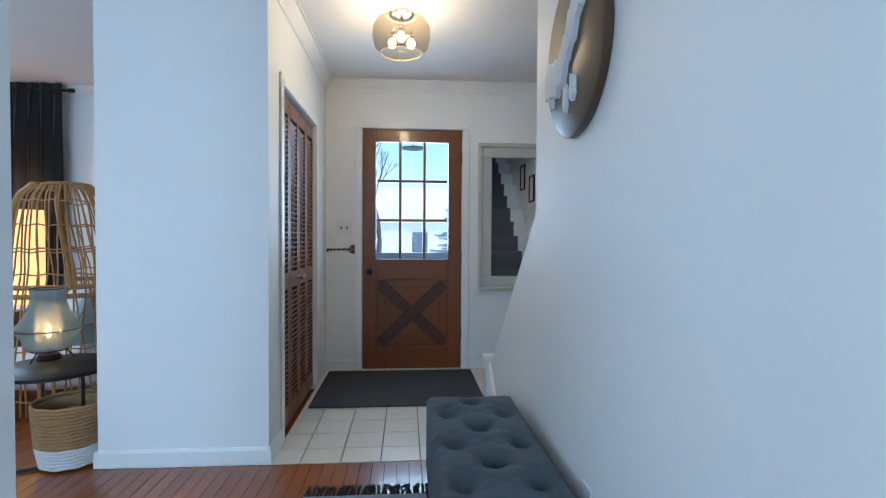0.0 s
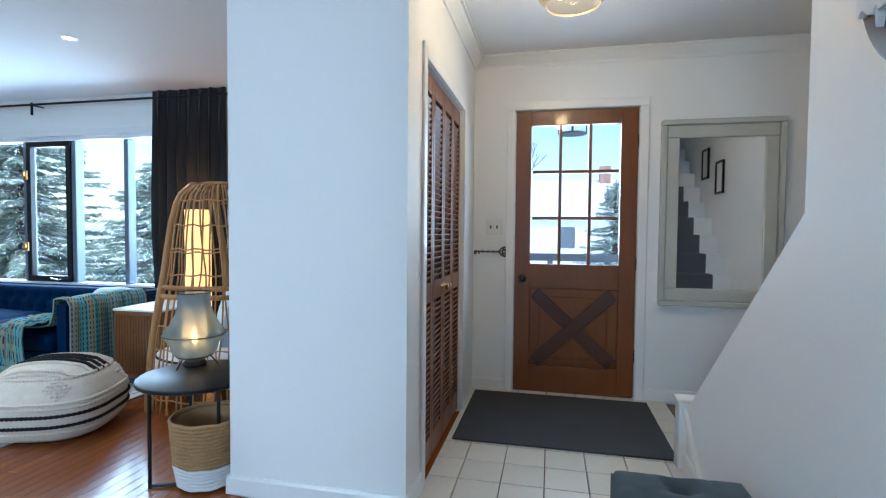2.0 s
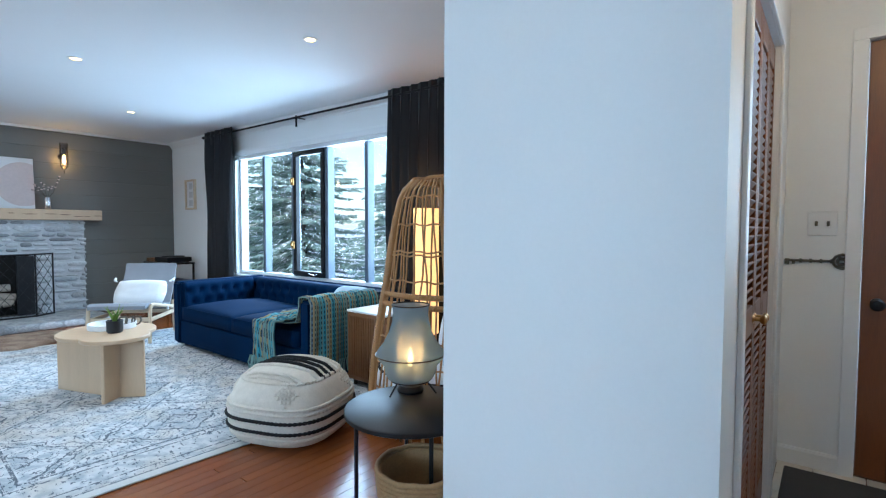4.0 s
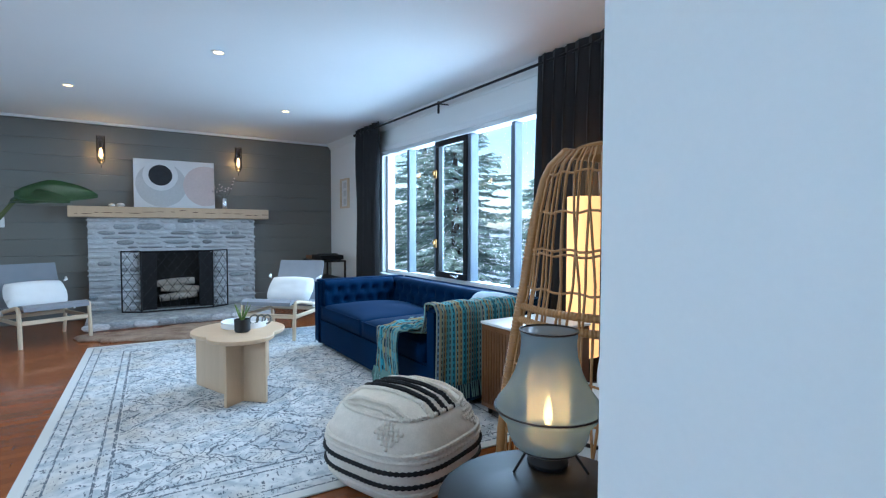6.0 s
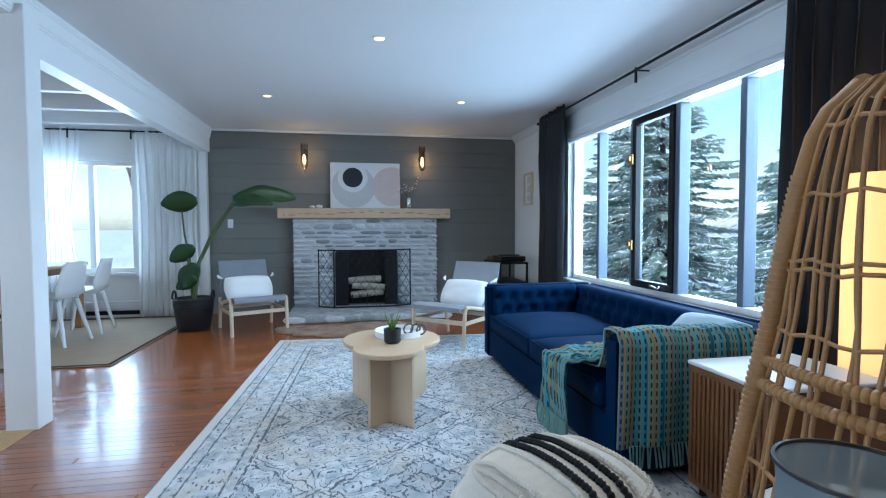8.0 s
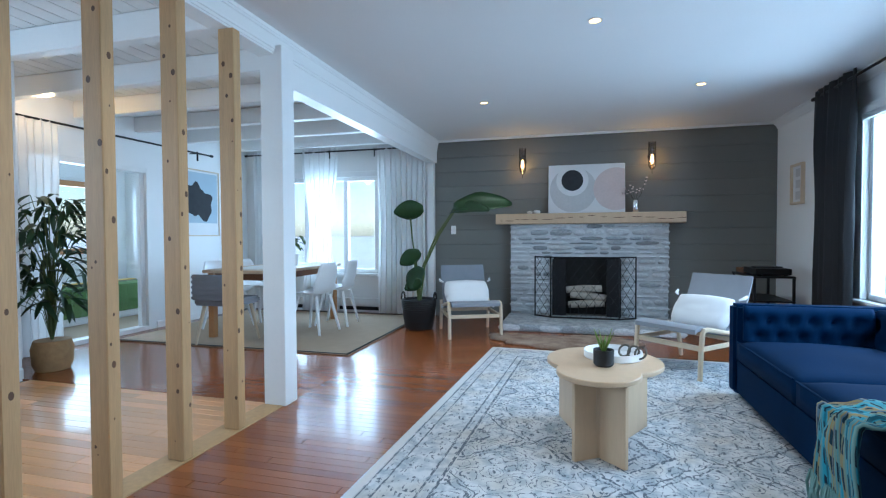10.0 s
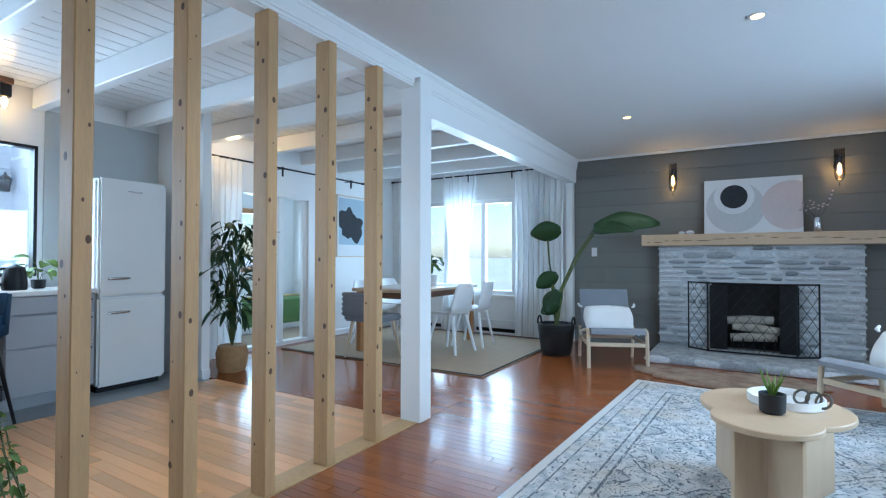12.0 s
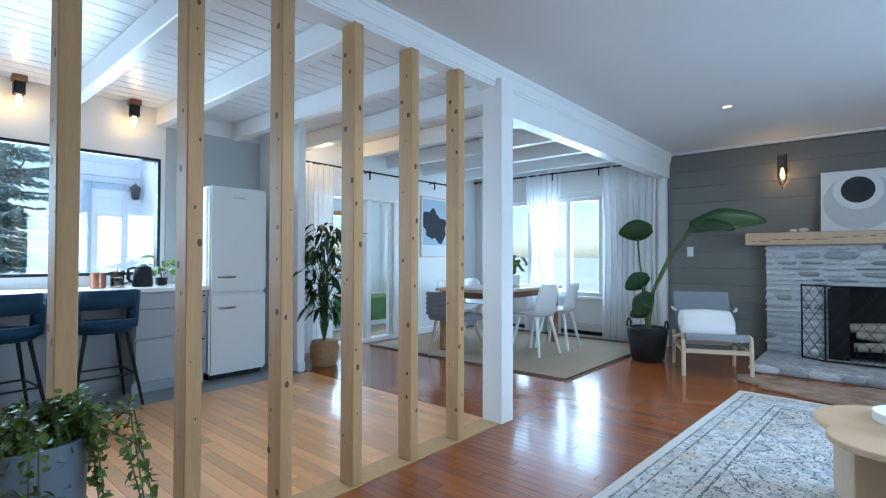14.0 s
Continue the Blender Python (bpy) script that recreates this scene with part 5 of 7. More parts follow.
obj("leg", lambda bm: [tube(bm, [(0.07 * math.cos(a), 0.07 * math.sin(a), 0.065), (0.125 * math.cos(a), 0.125 * math.sin(a), 0.0)], 0.004, 6) for a in (0.4, 2.5, 4.6)], M_BLACK, tl)
obj("base", lambda bm: lathe(bm, [(0.06, 0.001), (0.062, 0.012), (0.05, 0.03), (0.015, 0.035), (0.013, 0.12)], 28), M_BLACK, tl, True)
obj("bulb", lambda bm: lathe(bm, [(0.008, 0.12), (0.014, 0.14), (0.013, 0.165), (0.003, 0.205)], 14), M_BULB, tl, True)
obj("liner", lambda bm: lathe(bm, [(0.062, 0.075), (0.062, 0.20), (0.062, 0.32)], 40, cap=False), M_LINER, tl, "all", label="frosted inner cylinder")
lamp("POINT", (-1.79, 2.93, 0.63), (0, 0, 0), 0.9, WARM, 0.02)
bk = thing("basket", Matrix.Translation((-1.50, 2.665, 0.002)) @ Matrix.Scale(1.14, 4), "woven seagrass basket with a white painted base", "basket")


def coil(r0, r1, z0, z1):
    def make(bm):
        n = max(3, int((z1 - z0) / 0.014))
        for k in range(n):
            f = (k + 0.5) / n
            r, z = r0 + (r1 - r0) * f, z0 + (z1 - z0) * f
            tube(bm, [(r * math.cos(a), r * math.sin(a), z + 0.002 * math.sin(9 * a + k)) for a in (2 * math.pi * i / 36 for i in range(37))], 0.0085, 5, False)
    return make


obj("lower_weave", coil(0.112, 0.128, 0.008, 0.095), M_WHITEC, bk, "all", label="white painted weave")
obj("upper_weave", coil(0.128, 0.142, 0.098, 0.275), M_WICKER, bk, "all")
obj("lining", lambda bm: lathe(bm, [(0.10, 0.004), (0.118, 0.03), (0.134, 0.26), (0.128, 0.26), (0.11, 0.03), (0.09, 0.012)], 36), M_WICKER, bk, True)

# egg chair
EC = Vector((-2.16, 3.66, 0))
egg = thing("egg_chair", pose(*EC), "honey rattan egg chair with an open wicker shell", "chair")
EGG = [(0.03, 1.0), (0.25, 0.98), (0.5, 0.92), (0.75, 0.83), (1.0, 0.73), (1.2, 0.64), (1.33, 0.57), (1.42, 0.48), (1.455, 0.37)]


def egg_r(z):
    for (a, r), (b, s) in zip(EGG, EGG[1:]):
        if z <= b:
            return r + (s - r) * max(0, z - a) / (b - a)
    return EGG[-1][1]


def egg_p(a, z, k=1.0):
    r = egg_r(z) * k
    return Vector((0.50 * r * math.cos(a), 0.44 * r * math.sin(a), z))


def half_open(z):
    """Half angle of the mouth, which faces -x."""
    return math.radians(62) * (1 - 0.25 * max(0, z - 0.9) / 0.55)


zs = [0.03 + 1.42 * k / 24 for k in range(25)]
for s in (-1, 1):
    obj("rim", lambda bm: tube(bm, [egg_p(math.pi + s * half_open(z), z, 1.02) for z in zs], 0.022, 10), M_RATTAN, egg, True)
    obj("rim_wrap", lambda bm: [tube(bm, [p, p + Vector((0, 0, 0.009))], 0.0245, 10) for k in range(60) for p in [egg_p(math.pi + s * half_open(0.35 + 0.015 * k), 0.35 + 0.015 * k, 1.02)]], M_RATTAN, egg, True)
obj("rim_top", lambda bm: tube(bm, [egg_p(math.pi + half_open(1.45) * (2 * k / 20 - 1), 1.45 + 0.012 * math.cos(math.pi * (2 * k / 20 - 1) / 2), 1.02) for k in range(21)], 0.024, 10), M_RATTAN, egg, True)
for k in range(52):
    f = 2 * k / 51 - 1

    def rib(bm):
        tube(bm, [egg_p(f * (math.pi - half_open(z)) + (0.16 if k % 2 else -0.16) * (z - 0.75) * (1 - f * f) + 0.03 * math.sin(5 * z + 2.3 * k), z) for z in zs] + [Vector((0, 0, 1.47)) * 1.0 + egg_p(f * 2.0, 1.455, 0.4) - Vector((0, 0, 1.455))], 0.0052, 6)

    obj("rib", rib, M_RATTAN, egg, "all")
for z in (0.12, 0.28, 0.42, 0.56, 0.88, 1.02, 1.04, 1.19, 1.35):
    h = math.pi - half_open(z)
    obj("ring", lambda bm: tube(bm, [egg_p(-h + 2 * h * i / 40, z + 0.006 * math.sin(i * 1.7 + 9 * z)) for i in range(41)], 0.0050, 6), M_RATTAN, egg, "all")
for z in (0.745, 0.80):
    h = math.pi - half_open(z)
    obj("band", lambda bm: [tube(bm, [egg_p(-h + 2 * h * i / 110, z, 1.01), egg_p(-h + 2 * h * (i + 0.9) / 110, z, 1.01)], 0.016, 8) for i in range(110)], M_RATTAN, egg, "all", label="thick wrapped rattan band")
obj("top_knot", lambda bm: lathe(bm, [(0.12, 1.46), (0.125, 1.472), (0.10, 1.482), (0.02, 1.485)], 24, sx=1.2), M_RATTAN, egg, True)
obj("seat_cushion", lambda bm: lathe(bm, [(0.36, 0.16), (0.42, 0.20), (0.43, 0.28), (0.40, 0.34), (0.25, 0.37), (0.02, 0.38)], 40, sx=1.05, sy=0.92), M_WHITEC, egg, "all", label="thick white seat cushion")
obj("cushion_stripe", lambda bm: [tube(bm, [(0.405 * math.cos(a) * 1.05, 0.405 * math.sin(a) * 0.92, 0.337) for a in (2 * math.pi * k / 48 for k in range(49))], 0.008, 5)], M_BLKC, egg, True)
obj("throw_pillow", lambda bm: pillow(bm, 0.46, 0.46, 0.16), M_PILL, None, "all", pose(-1.93, 3.64, 0.60, 0, -68, 0), label="pale blue pillow inside the egg chair", category="pillow")
obj("throw_pillow", lambda bm: pillow(bm, 0.44, 0.42, 0.14), M_WHITEC, None, "all", pose(-2.10, 3.86, 0.56, 62, 0, 12), label="white pillow inside the egg chair", category="pillow")
fl = thing("floor_lamp", pose(-2.97, 4.44, 0.002), "lit tall paper cylinder floor lamp", "floor lamp")
obj("shade", lambda bm: lathe(bm, [(0.105, 0.30), (0.105, 0.80), (0.105, 1.33)], 40, cap=False), M_PAPER, fl, "all")
obj("base", lambda bm: (lathe(bm, [(0.11, 0.0), (0.11, 0.02), (0.015, 0.03), (0.012, 0.31)], 28), *[tube(bm, [(0, 0, z), (0.104 * math.cos(a), 0.104 * math.sin(a), z)], 0.004, 5) for a in (0, 2.1, 4.2) for z in (0.302, 1.325)]), M_BLACK, fl, True)
lamp("POINT", (-2.97, 4.44, 1.42), (0, 0, 0), 2.5, WARM, 0.08)
cab = thing("side_cabinet", pose(-2.93, 3.98, 0.0), "walnut side cabinet with a slatted front", "cabinet")
obj("body", boxes((-0.20, 0.20, -0.25, 0.25, 0.06, 0.555), bevel=0.006), M_WALNUT, cab)
obj("slat", lambda bm: [box(bm, -0.185 + 0.0245 * k, -0.17 + 0.0245 * k, -0.258, -0.25, 0.09, 0.53, 0.002) for k in range(15)], M_WALNUT, cab)
obj("top", boxes((-0.205, 0.205, -0.255, 0.255, 0.556, 0.572), bevel=0.004), M_WHITEP, cab, label="white cabinet top")
for x in (-0.17, 0.17):
    for y in (-0.2, 0.2):
        obj("leg", lambda bm: tube(bm, [(x, y, 0), (x, y, 0.062)], 0.014, 8), M_BLACK, cab)

# coffee table
ct = thing("coffee_table", pose(-4.36, 2.59, 0.012), "pale oak coffee table with overlapping round tops", "table")
obj("top", lambda bm: lathe(bm, [(0.300, 0.390), (0.305, 0.395), (0.305, 0.411), (0.301, 0.415)], 64, at=(-0.08, 0.02, 0)), M_PALEOAK, ct, True)
obj("near_top", lambda bm: lathe(bm, [(0.200, 0.395), (0.205, 0.399), (0.205, 0.418), (0.201, 0.422)], 56, at=(0.19, -0.02, 0)), M_PALEOAK, ct, True)
for (x, y), hi in (((0.305, -0.140), 0.388), ((0.337, 0.103), 0.388), ((-0.310, -0.216), 0.394), ((-0.260, 0.256), 0.394)):
    cx, cy = (0.219, -0.020)
    ang, ln = math.degrees(math.atan2(y - cy, x - cx)), math.hypot(x - cx, y - cy)
    obj("leg", lambda bm: box(bm, 0.018, ln, -0.012, 0.012, 0, hi, 0.003), M_PALEOAK, ct, False, pose(cx, cy, 0, 0, 0, ang))
obj("leg_core", lambda bm: box(bm, -0.018, 0.018, -0.018, 0.018, 0, 0.388, 0.003), M_PALEOAK, ct, False, pose(0.219, -0.020, 0))
tray = thing("tray", pose(-4.50, 2.66, 0.428), "round white rimmed tray on the coffee table", "tray")
obj("bowl", lambda bm: lathe(bm, [(0.15, 0.0), (0.155, 0.005), (0.155, 0.04), (0.148, 0.04), (0.147, 0.008), (0.01, 0.007)], 48), M_WHITEP, tray, True)
cp = thing("cactus_pot", pose(-4.27, 2.60, 0.435), "small black pot with a spiky green plant", "plant")
obj("pot", lambda bm: lathe(bm, [(0.04, 0.0), (0.05, 0.01), (0.052, 0.085), (0.046, 0.085), (0.044, 0.07), (0.005, 0.07)], 28), M_POT, cp, True)
obj("leaf", lambda bm: [tube(bm, [(0, 0, 0.06), (0.025 * math.cos(a), 0.025 * math.sin(a), 0.12), (0.05 * math.cos(a) * (1 + k % 3), 0.05 * math.sin(a), 0.15 + 0.015 * (k % 4))], [0.004, 0.005, 0.001], 5) for k, a in enumerate(2 * math.pi * q / 9 for q in range(9))], M_LEAF2, cp, True)
obj("ornament", lambda bm: [tube(bm, [(0.03 * math.cos(a) + dx, 0.02 * math.sin(a), 0.035 + 0.028 * math.sin(a)) for a in (2 * math.pi * k / 16 for k in range(17))], 0.006, 6) for dx in (0, 0.05, 0.09)], M_KEY, None, True, pose(-4.48, 2.72, 0.438, 0, 0, 60), label="dark linked chain ornament in the tray", category="ornament")


def armchair(at, seed):
    c = thing("armchair", at, "low grey armchair with a pale birch frame", "armchair", "lounge chairs")
    for s in (-1, 1):
        y = s * 0.285
        obj("side_frame", lambda bm: (tube(bm, [(0.30, y, 0.0), (0.29, y, 0.20), (0.275, y, 0.345), (0.255, y, 0.372), (0.20, y, 0.375), (-0.02, y, 0.33), (-0.26, y, 0.285)], 0.019, 8), tube(bm, [(-0.33, y, 0.0), (-0.28, y, 0.28), (-0.30, y, 0.35)], 0.018, 8), box(bm, -0.30, 0.29, y - 0.012, y + 0.012, 0.215, 0.25, 0.004)), M_BIRCH, c, True)
    for x in (0.265, -0.29):
        obj("cross_rail", boxes((x, x + 0.025, -0.275, 0.275, 0.215, 0.255), bevel=0.004), M_BIRCH, c)
    obj("seat_sling", lambda bm: rings(bm, [[(x, y, z + dz) for y, dz in ((-0.265, 0), (0.265, 0), (0.265, 0.035), (-0.265, 0.035))] for x, z in ((0.335, 0.345), (0.30, 0.365), (0.22, 0.36), (0.0, 0.305), (-0.18, 0.275), (-0.26, 0.30), (-0.33, 0.42), (-0.42, 0.60), (-0.455, 0.69), (-0.463, 0.715))]), M_GREYC, c, True)
    return c


def lumbar(at, label):
    p = thing("lumbar_pillow", at, label, "pillow", "white pillows")
    obj("cover", lambda bm: pillow(bm, 0.53, 0.31, 0.12), M_WHITEC, p, "all")
    for x in (-0.28, 0.28):
        for y in (-0.14, 0.14):
            obj("tassel", lambda bm: tube(bm, [(x * 0.95, y * 0.95, 0), (x * 1.05, y * 1.1, -0.01), (x * 1.08, y * 1.35, -0.03)], [0.008, 0.015, 0.011], 7), M_WHITEC, p)


CH1, CH2 = pose(-7.09, 1.29, 0.002, 0, 0, 24), pose(-6.07, 3.36, 0.013, 0, 0, -44)
armchair(CH1, 1)
armchair(CH2, 2)
for c in (CH1, CH2):
    lumbar(c @ pose(-0.18, 0, 0.45, 0, 58, 0) @ pose(0, 0, 0, 0, 0, 90), "white cotton lumbar pillow with corner tassels on the armchair")


def leaf_mesh(bm, L, w, droop, m, n=10, wave=0.06, fold=0.25):
    rows = []
    for i in range(n + 1):
        t = i / n
        half = w * math.sin(math.pi * min(0.98, t * 0.92 + 0.06)) ** 0.7
        row = []
        for s in (-1, -0.5, 0, 0.5, 1):
            row.append(bm.verts.new(m @ Vector((t * L, s * half, -droop * t * t * L + fold * abs(s) * half + wave * half * math.sin(t * 13 + s * 2) * abs(s)))))
        rows.append(row)
    for a, b in zip(rows, rows[1:]):
        for k in range(4):
            bm.faces.new((a[k], a[k + 1], b[k + 1], b[k]))


bop = thing("potted_plant", pose(-7.22, 0.64, 0.002), "tall broad-leaved plant in a black woven pot", "plant")
obj("pot", lambda bm: lathe(bm, [(0.15, 0.0), (0.17, 0.02), (0.195, 0.20), (0.20, 0.35), (0.19, 0.36), (0.18, 0.33), (0.02, 0.32)], 40), M_POT, bop, True)
obj("weave", lambda bm: [tube(bm, [((0.158 + 0.044 * min(1, z / 0.3)) * math.cos(a), (0.158 + 0.044 * min(1, z / 0.3)) * math.sin(a), z) for a in (2 * math.pi * k / 30 for k in range(31))], 0.009, 5, False) for z in (0.03 + 0.021 * q for q in range(16))], M_POT, bop, "all")
for s in (-1, 1):
    obj("handle", lambda bm: tube(bm, [(0.06 * math.cos(t), s * 0.2, 0.35 + 0.085 * math.sin(t)) for t in (math.pi * k / 10 for k in range(11))], 0.011, 7), M_POT, bop, True)
for p, r in (([(0, 0, 0.3), (0.01, -0.02, 0.75), (0.02, -0.07, 1.05), (0.0, -0.10, 1.32)], 0.010), ([(0.02, 0.02, 0.3), (0.02, 0.08, 0.75), (0.02, 0.26, 1.12), (0.04, 0.48, 1.44)], 0.012), ([(0.02, 0.0, 0.3), (0.03, 0.05, 0.72), (0.02, 0.22, 1.10), (0.02, 0.42, 1.38)], 0.011), ([(0, 0, 0.3), (0.02, -0.03, 0.6), (0.03, -0.04, 0.85)], 0.012)):
    obj("stalk", lambda bm: tube(bm, p, r, 8), M_STEM, bop, True)
LF = ((pose(0.0, 0.06, 1.43, 75, 5, -90), 0.36, 0.12, 0.1), (pose(0.04, 0.44, 1.44, 50, -10, 84), 0.66, 0.15, 0.22), (pose(0.02, 0.40, 1.38, 35, -14, 60), 0.50, 0.13, 0.3), (pose(0.06, 0.04, 0.92, 70, 30, -80), 0.28, 0.10, 0.1), (pose(0.08, 0.06, 0.74, 65, 60, -85), 0.30, 0.11, 0.1), (pose(0.08, 0.06, 0.58, 75, 25, -85), 0.22, 0.08, 0.2))
for m, L, w, dr in LF:
    o = obj("leaf", lambda bm: leaf_mesh(bm, L, w, dr, Matrix()), M_LEAF, bop, "all", m)
    s_ = o.modifiers.new("thick", "SOLIDIFY")
    s_.thickness = 0.002

art = thing("abstract_painting", pose(-8.17, 2.572, 1.392, 0, -5, 0), "abstract canvas with a black circle and pale shapes", "painting")
obj("canvas", boxes((-0.012, 0.012, -0.47, 0.47, 0.0, 0.625), bevel=0.003), M_WHITEC, art)


def flat_disc(cy, cz, r, x, clip=(-0.468, 0.468, 0.002, 0.623)):
    def make(bm):
        pts = []
        for k in range(64):
            a = 2 * math.pi * k / 64
            pts.append((max(clip[0], min(clip[1], cy + r * math.cos(a))), max(clip[2], min(clip[3], cz + r * math.sin(a)))))
        rings(bm, [[(xx, y, z) for y, z in pts] for xx in (x, x + 0.0015)])
    return make


M_P1 = material("pale_grey_paint", (0.60, 0.60, 0.60), 0.8, vary=0.12, scale=5, fine=40)
M_P2 = material("blush_paint", (0.66, 0.56, 0.54), 0.8, vary=0.10, scale=5, fine=40)
M_P3 = material("charcoal_paint", (0.035, 0.038, 0.045), 0.8, vary=0.3, scale=14, fine=60)
obj("grey_patch", flat_disc(-0.16, 0.30, 0.29, 0.012), M_P1, art)
obj("white_ring", flat_disc(-0.17, 0.42, 0.20, 0.0145), M_WHITEC, art)
obj("black_circle", flat_disc(-0.17, 0.42, 0.135, 0.017), M_P3, art)
obj("blush_shape", flat_disc(0.36, 0.30, 0.27, 0.0145), M_P2, art)
for y in (1.772, 3.35):
    sc = thing("wall_sconce", pose(XW, y, 2.05), "lit smoked-glass wall sconce with a dark mount", "wall lamp", "sconces")
    obj("mount", lambda bm: (lathe(bm, [(0.045, 0), (0.045, 0.015), (0.012, 0.02), (0.012, 0.08)], 20, at=(0, 0, 0)), ), M_BLACK, sc, True, pose(0.001, 0, 0.03, 0, 90, 0))
    obj("holder", lambda bm: (tube(bm, [(0.09, 0, 0.13), (0.09, 0, 0.05)], 0.02, 12), tube(bm, [(0.09, 0, -0.15), (0.09, 0, -0.19)], 0.004, 5)), M_BLACK, sc, True)
    o = obj("glass", lambda bm: lathe(bm, [(0.045, 0.20), (0.045, -0.06), (0.04, -0.10), (0.02, -0.135), (0.003, -0.14)], 24, at=(0.09, 0, 0), cap=False), M_SMOKE, sc, "all")
    o.visible_shadow = False
    obj("bulb", lambda bm: lathe(bm, [(0.008, 0.05), (0.016, 0.02), (0.018, -0.04), (0.004, -0.075)], 14, at=(0.09, 0, 0)), M_BULB, sc, True)
    lamp("POINT", (XW + 0.09, y, 2.03), (0, 0, 0), 3.5, WARM, 0.03)
vase = thing("flower_vase", pose(-8.13, 3.16, 1.391), "small glass vase holding blossom twigs", "vase")
obj("vase", lambda bm: lathe(bm, [(0.03, 0), (0.035, 0.01), (0.035, 0.12), (0.028, 0.15), (0.024, 0.15), (0.028, 0.12), (0.028, 0.015)], 20), M_CHROME, vase, True)
r_ = random.Random(8)
tw = [[(0, 0, 0.13), (0.01, d * 0.5, 0.22), (0.01, d, h)] for d, h in ((-0.12, 0.30), (-0.05, 0.33), (0.03, 0.29), (0.12, 0.42), (-0.16, 0.24))]
obj("twig", lambda bm: [tube(bm, p, 0.003, 4) for p in tw], M_BARK, vase)
obj("blossom", lambda bm: [lathe(bm, [(0.002, -0.008), (0.014, 0), (0.01, 0.008), (0.002, 0.01)], 7, (p[2][0] + r_.uniform(-0.02, 0.02), p[1][1] + (p[2][1] - p[1][1]) * f + r_.uniform(-0.02, 0.02), p[1][2] + (p[2][2] - p[1][2]) * f)) for p in tw for f in (0.3, 0.6, 0.8, 1.0)], M_P2, vase)
for y, s in ((1.87, 1.0), (1.96, 1.25)):
    obj("pebble", lambda bm: lathe(bm, [(0.005, 0.0), (0.03, 0.004), (0.042, 0.02), (0.03, 0.036), (0.004, 0.041)], 20, sx=0.8), M_WHITEC, None, True, Matrix.Translation((-8.11, y, 1.391)) @ Matrix.Scale(s * 0.9, 4), label="smooth white stone on the mantel", category="stone", group="mantel stones")
sp = thing("framed_picture", pose(-7.655, YW, 1.64), "small pale box frame with three prints", "picture")
obj("frame", boxes((-0.145, -0.12, -0.035, 0, -0.215, 0.215), (0.12, 0.145, -0.035, 0, -0.215, 0.215), (-0.12, 0.12, -0.035, 0, -0.215, -0.19), (-0.12, 0.12, -0.035, 0, 0.19, 0.215), bevel=0.003), M_BIRCH, sp)
obj("backing", boxes((-0.12, 0.12, -0.012, 0, -0.19, 0.19)), M_WHITEC, sp)
for z in (-0.12, 0.0, 0.12):
    obj("print", boxes((-0.05, 0.05, -0.015, -0.012, z - 0.042, z + 0.042)), M_P1, sp)
cart = thing("record_stand", pose(-7.62, 4.38, 0), "black metal stand holding a turntable and records", "stand")
obj("shelf", boxes((-0.36, 0.36, -0.19, 0.19, 0.665, 0.685), (-0.36, 0.36, -0.19, 0.19, 0.42, 0.435), bevel=0.003), M_BLACK, cart)
obj("leg", lambda bm: [box(bm, x - 0.011, x + 0.011, y - 0.011, y + 0.011, 0, 0.664) for x in (-0.345, 0.345) for y in (-0.175, 0.175)], M_BLACK, cart)
tt = thing("turntable", pose(-7.48, 4.38, 0.686), "black turntable with its lid closed", "turntable")
obj("plinth", boxes((-0.2, 0.2, -0.16, 0.16, 0.012, 0.075), bevel=0.006), M_BLACK, tt)
obj("platter", lambda bm: lathe(bm, [(0.14, 0.075), (0.14, 0.088), (0.01, 0.089)], 36), M_POT, tt, True)
obj("foot", lambda bm: [tube(bm, [(x, y, 0), (x, y, 0.013)], 0.018, 8) for x in (-0.16, 0.16) for y in (-0.12, 0.12)], M_BLACK, tt)
obj("record_stack", lambda bm: [box(bm, -0.14 + random.uniform(-0.01, 0.01), 0.14, -0.14, 0.14 + random.uniform(-0.01, 0.01), 0.0085 * k, 0.0085 * k + 0.007) for k in range(6)], M_WALNUT, None, False, pose(-7.83, 4.37, 0.687), label="short stack of record sleeves", category="records")


def downlight(x, y, watts=20):
    d = thing("downlight", pose(x, y, H), "lit recessed ceiling downlight with a white ring", "downlight", "downlights")
    obj("ring", lambda bm: lathe(bm, [(0.052, -0.001), (0.052, -0.004), (0.036, -0.006), (0.034, -0.001)], 32), M_WHITEP, d, True)
    obj("lens", lambda bm: lathe(bm, [(0.033, -0.0035), (0.008, -0.0045)], 28), M_SPOT, d)
    lamp("SPOT", (x, y, H - 0.02), (x, y, 0), watts, (1.0, 0.93, 0.82), 0.04, spot=130)


for x, y in ((-3.12, 3.41), (-4.82, 2.57), (-6.49, 1.57), (-6.41, 3.51), (-3.12, 1.57)):
    downlight(x, y)

